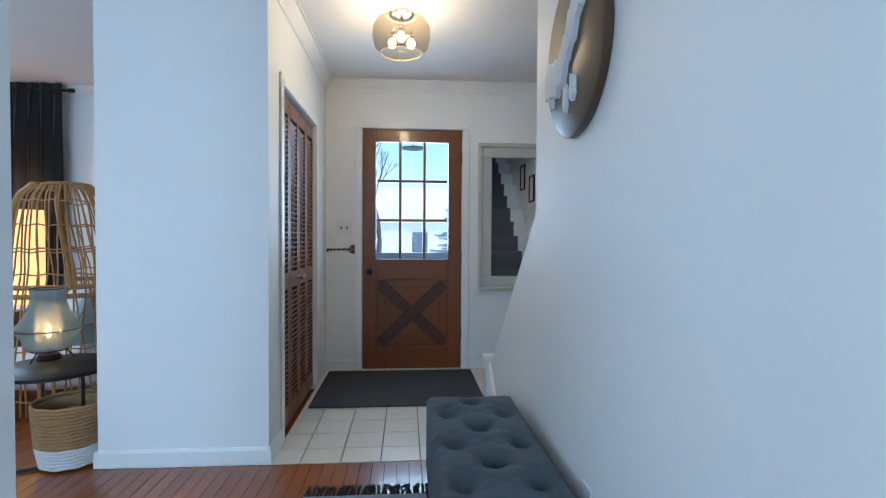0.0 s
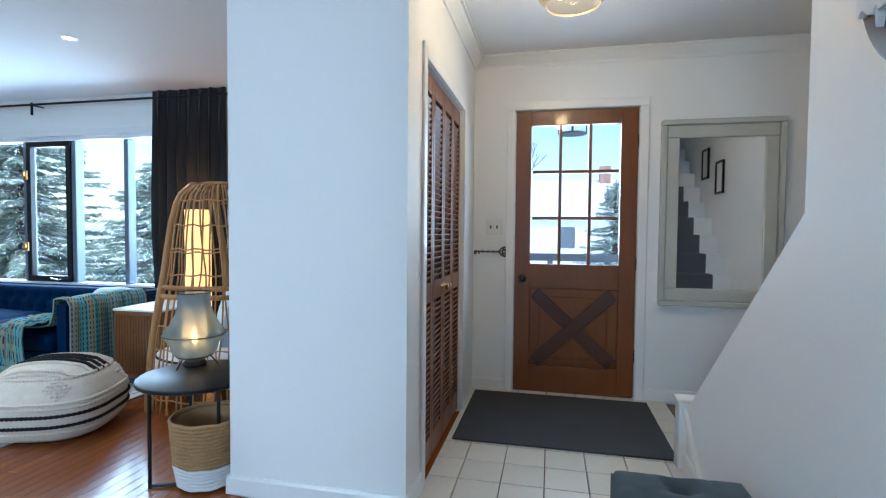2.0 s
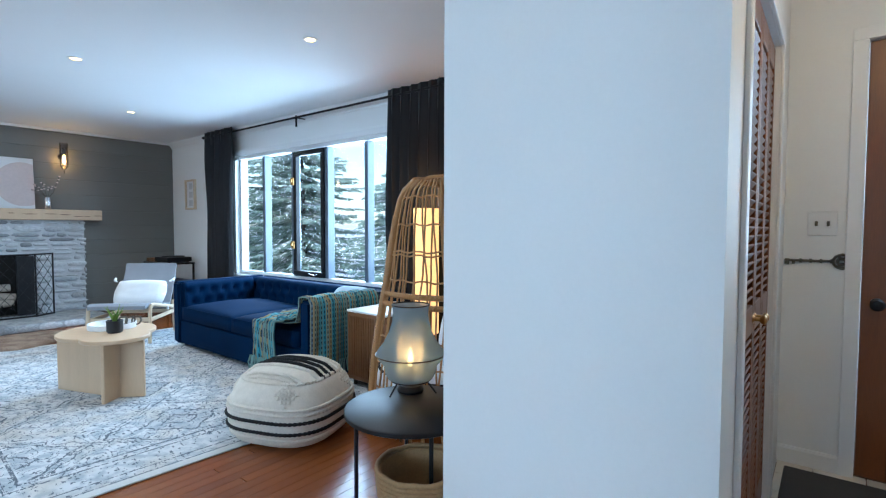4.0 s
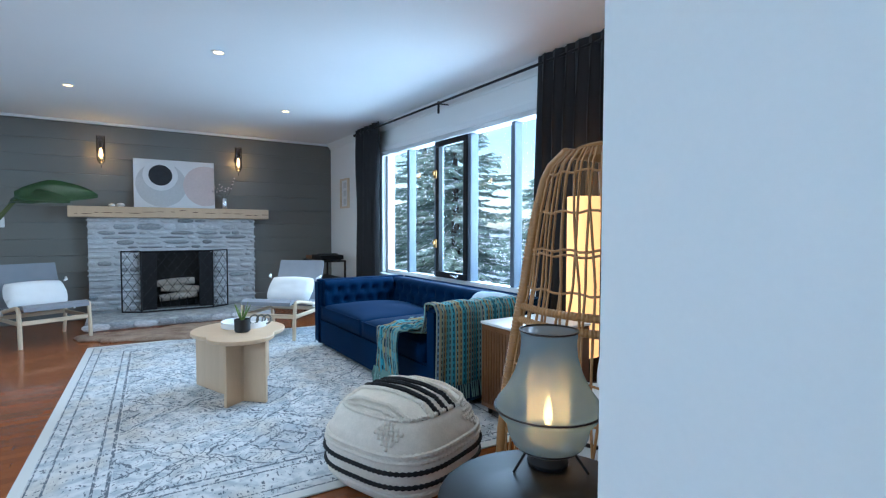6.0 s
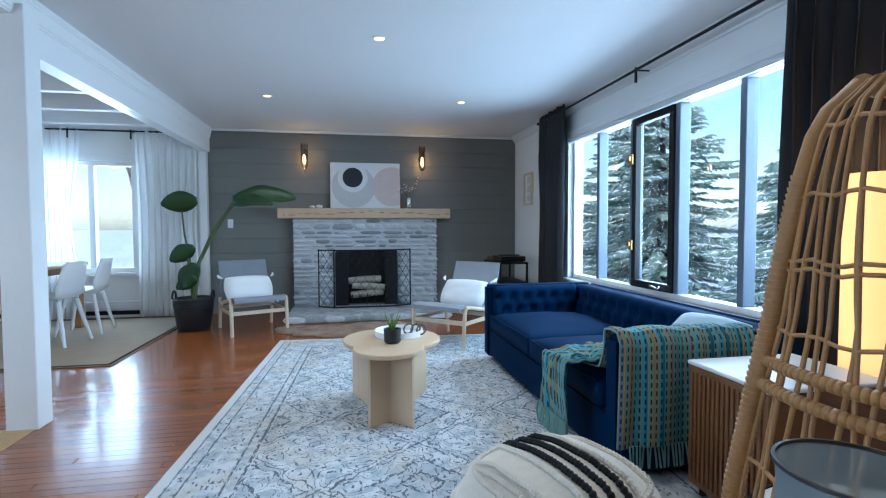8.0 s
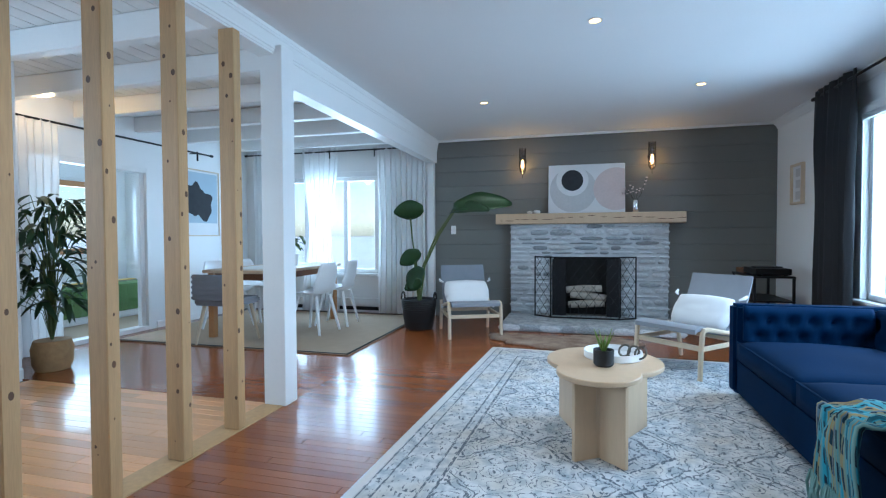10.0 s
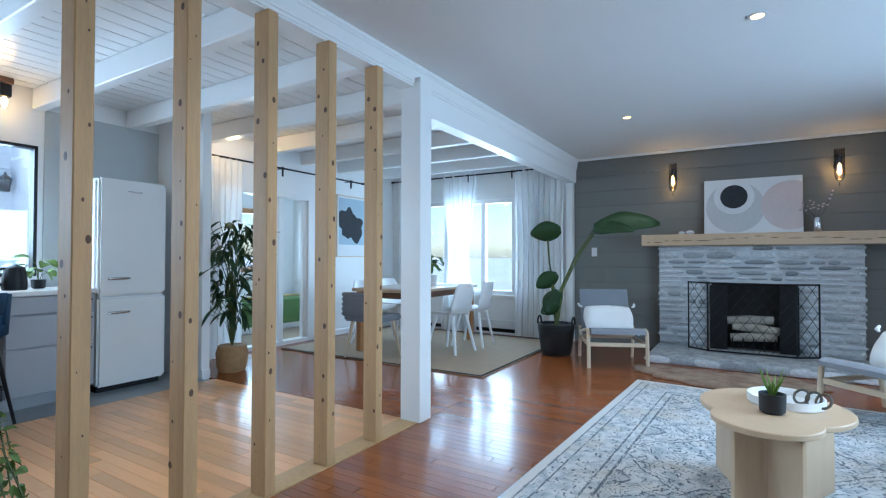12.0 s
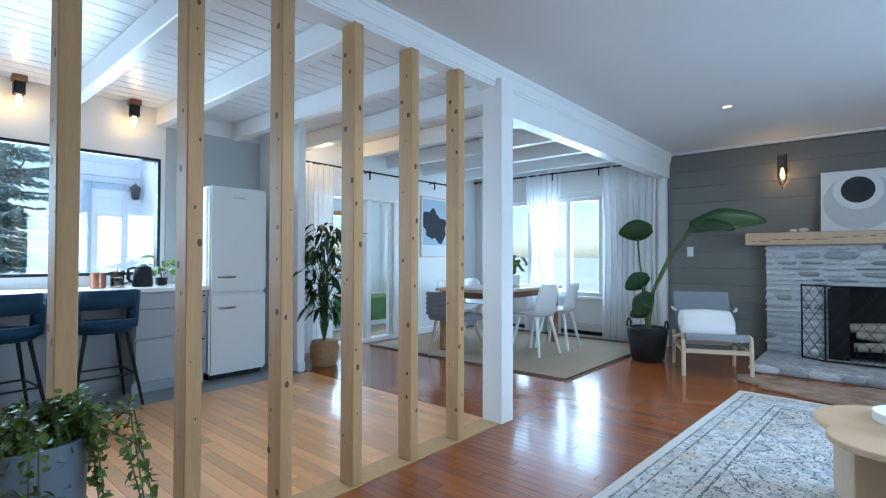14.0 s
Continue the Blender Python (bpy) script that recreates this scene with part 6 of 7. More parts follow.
# ---- dining ----
obj("jute_rug", boxes((-8.05, -5.77, -2.30, 0.42, 0.002, 0.012), bevel=0.003), M_JUTE, label="large beige jute rug with a dark edge", category="rug")
dt = thing("dining_table", pose(-6.85, -1.02, 0.013), "rectangular oak dining table with square legs", "table")
obj("top", boxes((-0.78, 0.78, -0.43, 0.43, 0.705, 0.74), bevel=0.006), M_PALEOAK, dt)
obj("apron", boxes((-0.70, 0.70, -0.36, 0.36, 0.63, 0.704), bevel=0.004), M_WALNUT, dt)
for x in (-0.70, 0.70):
    for y in (-0.36, 0.36):
        obj("leg", boxes((x - 0.035, x + 0.035, y - 0.035, y + 0.035, 0, 0.704), bevel=0.005), M_CEDAR, dt)
obj("placemat", boxes((-7.3, -6.2, -1.30, -0.85, 0.754, 0.757)), M_WHITEC, label="white runner cloth on the dining table", category="table runner")


def shell_chair(at):
    c = thing("dining_chair", at, "white moulded plastic dining chair", "chair", "dining chairs")

    def shell(bm):
        rows = []
        prof = [(0.21, 0.425), (0.20, 0.44), (0.10, 0.435), (-0.08, 0.43), (-0.16, 0.45), (-0.20, 0.52), (-0.225, 0.62), (-0.25, 0.74), (-0.265, 0.80)]
        for k, (x, z) in enumerate(prof):
            w = (0.17, 0.21, 0.225, 0.22, 0.215, 0.21, 0.20, 0.18, 0.14)[k]
            rows.append([bm.verts.new((x + (0.05 * abs(s) ** 2 if k > 4 else 0), s * w, z + (0.035 * abs(s) ** 2.5 if k < 6 else 0))) for s in (q / 5 - 1 for q in range(11))])
        for a, b in zip(rows, rows[1:]):
            for i in range(10):
                bm.faces.new((a[i], a[i + 1], b[i + 1], b[i]))

    o = obj("seat_shell", shell, M_WHITEP, c, "all")
    s_ = o.modifiers.new("thick", "SOLIDIFY")
    s_.thickness = 0.012
    for sx in (-1, 1):
        for sy in (-1, 1):
            obj("leg", lambda bm: tube(bm, [(sx * 0.12, sy * 0.13, 0.42), (sx * 0.21, sy * 0.20, 0.0)], [0.024, 0.014], 8), M_WHITEP, c, True)
    return c


c1 = shell_chair(pose(-6.70, -0.46, 0.013, 0, 0, -96))
for m in (pose(-7.22, -0.44, 0.013, 0, 0, -84), pose(-6.7, -1.62, 0.013, 0, 0, 90), pose(-7.25, -1.62, 0.013, 0, 0, 88)):
    copy_thing(c1, m)
gc = thing("upholstered_chair", pose(-5.98, -1.05, 0.013, 0, 0, 180), "grey channel-tufted upholstered end chair", "chair")
obj("seat", boxes((-0.22, 0.22, -0.24, 0.24, 0.40, 0.47), bevel=0.02), M_GREYC, gc, True)
obj("backrest", boxes(*[(-0.26, -0.20, -0.24, 0.24, 0.46 + 0.052 * k, 0.51 + 0.052 * k) for k in range(5)], bevel=0.014), M_GREYC, gc, True)
for sx in (-1, 1):
    for sy in (-1, 1):
        obj("leg", lambda bm: tube(bm, [(sx * 0.15, sy * 0.16, 0.40), (sx * 0.21, sy * 0.22, 0.0)], [0.02, 0.012], 8), M_BIRCH, gc, True)


def leafy(name, at, label, pot, count, spread, height, ll, lw, mat, seed, potmat, stems=True):
    p = thing(name, at, label, "plant")
    obj("pot", lambda bm: lathe(bm, pot, 32), potmat, p, True)
    zt = pot[-1][1]
    obj("soil", lambda bm: lathe(bm, [(pot[-1][0] * 0.95, zt - 0.03), (0.005, zt - 0.025)], 20), M_SOIL, p)
    r = random.Random(seed)
    ends = []
    for k in range(count):
        a = r.uniform(0, 6.283)
        e = Vector((spread * r.random() ** 0.6 * math.cos(a), spread * r.random() ** 0.6 * math.sin(a), zt + height * r.uniform(0.25, 1.0)))
        ends.append((a, e))
    obj("stem", lambda bm: [tube(bm, [(0, 0, zt - 0.03), (e.x * 0.3, e.y * 0.3, zt + (e.z - zt) * 0.7), e], 0.003, 4) for _, e in ends[::3]], M_STEM, p)["kind"] = "stuff"
    o = obj("foliage", lambda bm: [leaf_mesh(bm, ll * r.uniform(0.7, 1.2), lw, 0.5, Matrix.Translation(e * (1.0) - Vector((0, 0, 0))) @ pose(0, 0, 0, r.uniform(-30, 30), r.uniform(-50, 40), math.degrees(a) + r.uniform(-40, 40)), 5) for a, e in ends], mat, p, "all")
    o["kind"] = "stuff"
    return p


leafy("potted_herb", pose(-7.0, -0.95, 0.755), "white potted green plant on the dining table", [(0.07, 0), (0.085, 0.01), (0.10, 0.14), (0.092, 0.14)], 40, 0.16, 0.30, 0.09, 0.03, M_LEAF2, 11, M_WHITEP)
leafy("floor_plant", pose(-4.74, -1.80, 0.002), "dark leafy floor plant in a wicker basket", [(0.12, 0), (0.14, 0.05), (0.15, 0.18), (0.13, 0.25)], 210, 0.26, 1.20, 0.20, 0.022, M_LEAF, 12, M_WICKER)
dart = thing("dining_print", pose(-7.26, YK, 1.57), "framed print of a dark blue shape on white", "picture")
obj("frame", boxes((-0.35, 0.35, 0, 0.022, -0.45, -0.435), (-0.35, 0.35, 0, 0.022, 0.435, 0.45), (-0.35, -0.335, 0, 0.022, -0.435, 0.435), (0.335, 0.35, 0, 0.022, -0.435, 0.435)), M_BIRCH, dart)
obj("mount", boxes((-0.335, 0.335, 0, 0.012, -0.435, 0.435)), M_WHITEC, dart)
obj("image", boxes((-0.31, 0.31, 0.012, 0.0135, -0.27, 0.41)), M_PILL, dart)


def blot(bm):
    pts = []
    for k in range(48):
        a = 2 * math.pi * k / 48
        r = 1 + 0.22 * math.sin(2 * a + 0.6) + 0.12 * math.sin(5 * a) + 0.07 * math.sin(9 * a + 1)
        pts.append((max(-0.305, min(0.305, 0.06 + 0.24 * r * math.cos(a))), max(-0.265, min(0.40, 0.02 + 0.25 * r * math.sin(a)))))
    rings(bm, [[(x, y, z) for x, z in pts] for y in (0.0138, 0.0155)])


obj("dark_shape", blot, M_P3, dart)

# ---- kitchen ----
fridge = thing("refrigerator", pose(-3.90, -1.965, 0), "white retro refrigerator with chrome handles", "refrigerator")
obj("body", boxes((-0.275, 0.275, -0.52, -0.055, 0.05, 1.765), bevel=0.02), M_FRIDGE, fridge, True)
obj("door", boxes((-0.275, 0.275, -0.05, 0.0, 0.05, 0.785), bevel=0.018), M_FRIDGE, fridge, True)
obj("door", boxes((-0.275, 0.275, -0.05, 0.0, 0.795, 1.765), bevel=0.018), M_FRIDGE, fridge, True)
for z in (0.935, 0.655):
    obj("handle", lambda bm: (tube(bm, [(0.05, 0.035, z), (0.10, 0.045, z), (0.22, 0.04, z)], [0.009, 0.014, 0.011], 10), tube(bm, [(0.20, 0, z), (0.20, 0.04, z)], 0.009, 8), tube(bm, [(0.08, 0, z), (0.08, 0.04, z)], 0.007, 8)), M_CHROME, fridge, True)
obj("badge", boxes((-0.06, 0.06, 0.0, 0.004, 1.665, 1.673)), M_CHROME, fridge)
obj("foot", boxes((-0.25, 0.25, -0.48, -0.06, 0, 0.05)), M_BLACK, fridge)
base = thing("kitchen_cabinet", pose(-3.32, -1.975, 0), "grey kitchen base cabinet with three drawers", "cabinet")
obj("body", boxes((-0.285, 0.285, -0.50, 0.0, 0.09, 0.825), (-0.285, 0.285, -0.46, -0.05, 0.0, 0.09)), M_CAB, base)
for z0_, z1_ in ((0.10, 0.44), (0.45, 0.68), (0.69, 0.82)):
    obj("drawer", boxes((-0.28, 0.28, 0.001, 0.02, z0_, z1_), bevel=0.004), M_CAB, base)
    obj("handle", boxes((-0.26, -0.10, 0.02, 0.034, z1_ - 0.05, z1_ - 0.038), bevel=0.003), M_BLACK, base)
counter = thing("breakfast_counter", pose(-2.25, -2.30, 0), "long white counter top over a grey panelled back", "counter")
for k in range(6):
    obj("panel", boxes((-0.78 + 0.39 * k, -0.395 + 0.39 * k, -0.02, 0.02, 0.0, 0.825), bevel=0.006), M_CAB, counter)
obj("slab", boxes((-1.37, 1.9, -0.198, 0.365, 0.827, 0.862), bevel=0.004), M_COUNTER, counter)


def bar_stool(at):
    s = thing("bar_stool", at, "teal velvet bar stool with black metal legs", "stool", "bar stools")
    obj("seat", lambda bm: lathe(bm, [(0.19, 0.555), (0.215, 0.575), (0.215, 0.61), (0.19, 0.63), (0.02, 0.635)], 36), M_STOOL, s, "all")

    def back(bm):
        n = 22
        for a0, a1, lo, hi in ((-25, 42, 0.585, 0.86), (42, 138, 0.585, 0.655), (42, 138, 0.735, 0.872), (138, 205, 0.585, 0.86)):
            rings(bm, [[(r * math.cos(a), r * math.sin(a), z - 0.05 * max(0, abs(math.degrees(a) - 90) - 70) / 45 * (z > 0.7)) for r, z in ((0.20, lo), (0.235, lo), (0.25, hi), (0.222, hi))] for a in (math.radians(a0 + (a1 - a0) * k / n) for k in range(n + 1))])

    obj("backrest", back, M_STOOL, s, "all")
    for sx in (-1, 1):
        for sy in (-1, 1):
            obj("leg", lambda bm: tube(bm, [(sx * 0.13, sy * 0.13, 0.56), (sx * 0.22, sy * 0.21, 0.0)], [0.014, 0.010], 8), M_BLACK, s, True)
    obj("foot_rest", lambda bm: [tube(bm, [a, b], 0.008, 6) for a, b in (((-0.18, 0.175, 0.24), (0.18, 0.175, 0.24)), ((-0.18, -0.175, 0.24), (0.18, -0.175, 0.24)), ((-0.18, -0.175, 0.24), (-0.18, 0.175, 0.24)), ((0.18, -0.175, 0.24), (0.18, 0.175, 0.24)))], M_BLACK, s, True)
    return s


st1 = bar_stool(pose(-2.78, -1.86, 0.002))
copy_thing(st1, pose(-2.20, -1.86, 0.002, 0, 0, 6))
copy_thing(st1, pose(-1.62, -1.86, 0.002, 0, 0, -5))
cz = 0.863
kt = thing("kettle", pose(-3.17, -2.22, cz), "black electric kettle on the counter", "kettle")
obj("body", lambda bm: lathe(bm, [(0.075, 0), (0.078, 0.02), (0.072, 0.12), (0.06, 0.17), (0.03, 0.185), (0.004, 0.195)], 28), M_BLACK, kt, True)
obj("handle", lambda bm: tube(bm, [(0.06, 0, 0.165), (0.11, 0, 0.15), (0.115, 0, 0.07), (0.075, 0, 0.035)], 0.011, 8), M_BLACK, kt, True)
fp = thing("french_press", pose(-2.98, -2.22, cz), "glass and chrome coffee press", "coffee press")
obj("jug", lambda bm: lathe(bm, [(0.048, 0), (0.05, 0.01), (0.05, 0.13), (0.045, 0.13), (0.045, 0.012)], 24), M_SMOKE, fp, True)
obj("lid", lambda bm: (lathe(bm, [(0.052, 0.13), (0.052, 0.145), (0.01, 0.155), (0.008, 0.175)], 24), *[lathe(bm, [(0.052, z), (0.052, z + 0.008)], 24) for z in (0.01, 0.08)]), M_CHROME, fp, True)
obj("handle", lambda bm: tube(bm, [(-0.05, 0, 0.12), (-0.09, 0, 0.11), (-0.09, 0, 0.04), (-0.05, 0, 0.03)], 0.008, 8), M_BLACK, fp, True)
obj("coaster", lambda bm: lathe(bm, [(0.07, -0.0), (0.07, 0.004)], 24), M_PALEOAK, fp)
obj("copper_mug", lambda bm: lathe(bm, [(0.05, 0), (0.055, 0.005), (0.055, 0.125), (0.050, 0.125), (0.05, 0.01), (0.01, 0.009)], 28), M_COPPER, None, True, pose(-2.84, -2.20, cz), label="round copper canister on the counter", category="canister")
leafy("counter_plant", pose(-3.34, -2.28, cz), "small green plant in a dark pot on the counter", [(0.035, 0), (0.045, 0.01), (0.05, 0.07), (0.045, 0.07)], 12, 0.12, 0.18, 0.09, 0.035, M_LEAF2, 14, M_POT)
for x in (-2.36, -3.14):
    kb = thing("ceiling_bulb_lamp", pose(x, -2.38, 2.5), "bare bulb lamp on a dark wooden block", "ceiling lamp", "kitchen bulbs")
    obj("block", boxes((-0.045, 0.045, -0.045, 0.045, -0.05, -0.002), bevel=0.005), M_WALNUT, kb)
    obj("socket", boxes((-0.035, 0.035, -0.035, 0.035, -0.15, -0.052), bevel=0.005), M_BLACK, kb)
    obj("bulb", lambda bm: lathe(bm, [(0.012, -0.15), (0.02, -0.175), (0.018, -0.205), (0.004, -0.24)], 14), M_BULB, kb, True)
    lamp("POINT", (x, -2.36, 2.5 - 0.20), (0, 0, 0), 1.3, WARM, 0.03)
lamp("POINT", (-4.9, -2.0, 2.32), (0, 0, 0), 5, (1.0, 0.6, 0.25), 0.05)

# trailing plant in a planter before the studs
ivy = thing("trailing_plant", pose(-1.93, 0.86, 0.002), "trailing green plant in a grey-blue planter on a stand", "plant")
obj("planter", lambda bm: lathe(bm, [(0.10, 0.40), (0.118, 0.41), (0.125, 0.64), (0.115, 0.64), (0.11, 0.61), (0.01, 0.605)], 44), M_PLANTER, ivy, True)
obj("stand", lambda bm: (*[tube(bm, [(0.122 * math.cos(a), 0.122 * math.sin(a), 0.0), (0.122 * math.cos(a), 0.122 * math.sin(a), 0.43)], 0.010, 8) for a in (0.6, 2.2, 3.7, 5.3)], tube(bm, [(0.126 * math.cos(a), 0.126 * math.sin(a), 0.405) for a in (2 * math.pi * k / 36 for k in range(37))], 0.010, 6)), M_BLACK, ivy)
r_ = random.Random(21)
vines = []
for k in range(70):
    a = r_.uniform(0, 6.283)
    if k % 3 == 0:
        a = r_.uniform(2.3, 4.4)
    e = r_.uniform(0.08, 0.22)
    pts = [Vector((0.05 * math.cos(a), 0.05 * math.sin(a), 0.60)), Vector((0.10 * math.cos(a), 0.10 * math.sin(a), 0.66 + r_.uniform(0, 0.09))), Vector((e * math.cos(a) * 1.1, e * math.sin(a) * 1.1, 0.63 + r_.uniform(-0.06, 0.09)))]
    if k % 2 == 0:
        pts.append(Vector((e * math.cos(a) * 1.35, e * math.sin(a) * 1.35, 0.60 - r_.uniform(0.02, 0.26))))
    vines.append(pts)
obj("vine", lambda bm: [tube(bm, p, 0.002, 4) for p in vines], M_STEM, ivy)["kind"] = "stuff"


def ivy_leaves(bm):
    for pts in vines:
        for p, q in zip(pts, pts[1:]):
            n = max(4, int((q - p).length / 0.014))
            for i in range(n):
                c = p.lerp(q, i / n) + Vector((r_.uniform(-1, 1), r_.uniform(-1, 1), r_.uniform(-1, 1))) * 0.012
                leaf_mesh(bm, r_.uniform(0.018, 0.032), r_.uniform(0.007, 0.012), 0.4, Matrix.Translation(c) @ pose(0, 0, 0, r_.uniform(-40, 40), r_.uniform(-50, 50), r_.uniform(0, 360)), 3)


obj("foliage", ivy_leaves, M_LEAF2, ivy, "all")["kind"] = "stuff"
obj("rug_border", boxes((-5.80, -5.768, -2.30, 0.42, 0.013, 0.0145), (-8.05, -5.80, 0.39, 0.422, 0.013, 0.0145)), M_BLKC, bpy.data.objects["jute_rug"], label="dark woven edge")

# ---- outside ----
def hills(bm):
    n, s = 40, 120
    g = [[bm.verts.new(((i / n - 0.5) * s - 3, (j / n - 0.5) * s, -0.75 + 0.15 * noise.noise(Vector((i * 0.7, j * 0.7, 0))))) for j in range(n + 1)] for i in range(n + 1)]
    for i in range(n):
        for j in range(n):
            bm.faces.new((g[i][j], g[i + 1][j], g[i + 1][j + 1], g[i][j + 1]))


obj("ground", hills, M_SNOW, None, "all", label="snow covered ground around the house", kind="structure")
obj("ground_far", boxes((-2500, 2500, -2500, 2500, -1.3, -1.1)), M_SNOW, label="snowy ground to the horizon", kind="structure")


def spruce(at, height, spread, seed):
    t = thing("spruce_tree", at, "tall green spruce tree dusted with snow", "tree", "spruces")
    r = random.Random(seed)
    obj("trunk", lambda bm: tube(bm, [(0, 0, 0), (0.02, 0, height * 0.5), (0, 0, height)], [0.14, 0.08, 0.01], 8), M_BARK, t)
    twigs = []
    z = 0.25
    while z < height * 0.98:
        L = spread * (1 - z / height) ** 0.8 + 0.1
        for b in range(6):
            a = r.uniform(0, 6.283)
            zb = z + r.uniform(-0.12, 0.12)
            sag = r.uniform(0.10, 0.40)
            l = L * r.uniform(0.7, 1.1)
            m = max(5, int(l / 0.045))
            for i in range(1, m + 1):
                f = i / m
                c = Vector((math.cos(a) * l * f, math.sin(a) * l * f, zb - sag * l * f + 0.14 * l * f * f))
                for s in (-1, 1, r.choice((-0.4, 0.4))):
                    da = a + s * r.uniform(0.5, 1.0)
                    ln = (0.20 * (1 - 0.55 * f) + 0.04) * r.uniform(0.7, 1.2)
                    twigs.append((c, Vector((math.cos(da), math.sin(da), r.uniform(-0.55, -0.05))) * ln, ln))
        z += 0.10

    def leaves(keep, lift):
        def make(bm):
            for i, (c, d, ln) in enumerate(twigs):
                if keep(i):
                    side = d.cross(Vector((0, 0, 1))).normalized() * (0.009 + 0.010 * ((i * 7) % 5) / 5)
                    up = Vector((0, 0, lift))
                    v = [bm.verts.new(p + up) for p in (c - side * 0.6, c + d * 0.55 - side, c + d, c + d * 0.55 + side, c + side * 0.6)]
                    m = bm.verts.new(c + d * 0.5 + Vector((0, 0, 0.03 + lift)))
                    for a, b in zip(v, v[1:] + v[:1]):
                        bm.faces.new((a, b, m))
        return make

    obj("needles", leaves(lambda i: True, 0), M_NEEDLE, t, label="dense green needle twigs")
    obj("snow", leaves(lambda i: (i * 2654435761) % 100 < 10, 0.015), M_SNOW, t, label="snow lying on the twigs")
    return t


spruce(pose(-9.7, 8.1, -0.75), 4.7, 2.5, 1)
spruce(pose(-12.4, 9.0, -0.75), 5.0, 2.3, 2)
spruce(pose(-7.0, 8.5, -0.75), 3.3, 1.9, 3)
spruce(pose(2.0, 17.0, -0.75), 3.6, 1.3, 4)
spruce(pose(-3.0, -9.6, -0.75), 6.0, 2.2, 5)


def bare_tree(at, height, seed):
    t = thing("bare_tree", at, "leafless grey winter tree with fine branches", "tree", "bare trees")
    r = random.Random(seed)

    def make(bm):
        def grow(p, d, l, rad, depth):
            q = p + d * l
            tube(bm, [p, (p + q) / 2 + Vector((r.uniform(-1, 1), r.uniform(-1, 1), 0)) * l * 0.05, q], [rad, rad * 0.85, rad * 0.7], 5)
            if depth:
                for _ in range(3):
                    e = (d + Vector((r.uniform(-1, 1), r.uniform(-1, 1), r.uniform(-0.2, 0.6))) * 0.65).normalized()
                    grow(q, e, l * r.uniform(0.6, 0.8), rad * 0.6, depth - 1)
        grow(Vector((0, 0, 0)), Vector((0, 0, 1)), height * 0.3, 0.10, 5)

    obj("branches", make, M_BARK, t)
    return t


bare_tree(pose(-15.0, -1.0, -0.75), 6, 1)
bare_tree(pose(-17.0, -3.5, -0.75), 7, 2)
bare_tree(pose(-14.0, 1.5, -0.75), 6, 3)
bare_tree(pose(-0.6, 14.0, -0.75), 6, 4)
bare_tree(pose(-1.8, 10.5, -0.75), 5, 8)
bare_tree(pose(-3.4, -13.0, -0.75), 6, 5)


def house(at, w, d, h, roof):
    b = thing("house", at, "pale neighbour house with a reddish snowy roof", "house", "neighbour houses")
    obj("wall", boxes((-w / 2, w / 2, -d / 2, d / 2, 0, h), bevel=0.02), M_SIDING, b)
    obj("roof", lambda bm: rings(bm, [[(x, -d / 2 - 0.4, h), (x, d / 2 + 0.4, h), (x, 0, h + d * 0.38)] for x in (-w / 2 - 0.4, w / 2 + 0.4)]), roof, b)
    obj("chimney", boxes((w * 0.2, w * 0.2 + 0.7, -0.4, 0.4, h, h + d * 0.38 + 0.9), bevel=0.02), M_BRICKX, b)
    for x in (-0.3, 0.0, 0.3):
        o = obj("window", boxes((x * w - 0.5, x * w + 0.5, -d / 2 - 0.04, -d / 2, 0.9, 2.2), bevel=0.02), M_IRON, b)


house(pose(-13.0, 32.0, -0.75), 11, 7, 4.2, M_BRICKX)
house(pose(1.0, 36.0, -0.75), 11, 7, 2.8, M_SNOW)

# covered porch before the front door
structure("porch_roof", boxes((-1.2, 3.0, 4.50, 6.3, 2.45, 2.55)), M_SIDING, "pale porch ceiling outside the front door")
structure("porch_floor", boxes((-1.2, 3.0, 4.49, 6.3, -0.2, -0.05)), M_SNOW, "snowy porch floor")
structure("porch_rail", boxes((-1.2, 3.0, 6.2, 6.26, 0.85, 0.93), (-1.2, 3.0, 6.2, 6.26, 0.05, 0.1), *[(-1.2 + 0.6 * k, -1.14 + 0.6 * k, 6.2, 6.26, 0.1, 0.85) for k in range(7)]), M_IRON, "dark porch railing")
plamp = thing("porch_lantern", pose(0.22, 5.6, 2.1), "black hanging porch lantern", "lantern")
obj("cage", lambda bm: (lathe(bm, [(0.13, 0), (0.13, 0.012)], 20), lathe(bm, [(0.13, 0.14), (0.13, 0.152)], 20), *[tube(bm, [(0.13 * math.cos(a), 0.13 * math.sin(a), 0), (0.13 * math.cos(a), 0.13 * math.sin(a), 0.15)], 0.006, 5) for a in (0, 1.57, 3.14, 4.71)], tube(bm, [(0, 0, 0.15), (0, 0, 0.35)], 0.008, 6), box(bm, -0.13, 0.13, -0.01, 0.01, 0.14, 0.155)), M_BLACK, plamp)

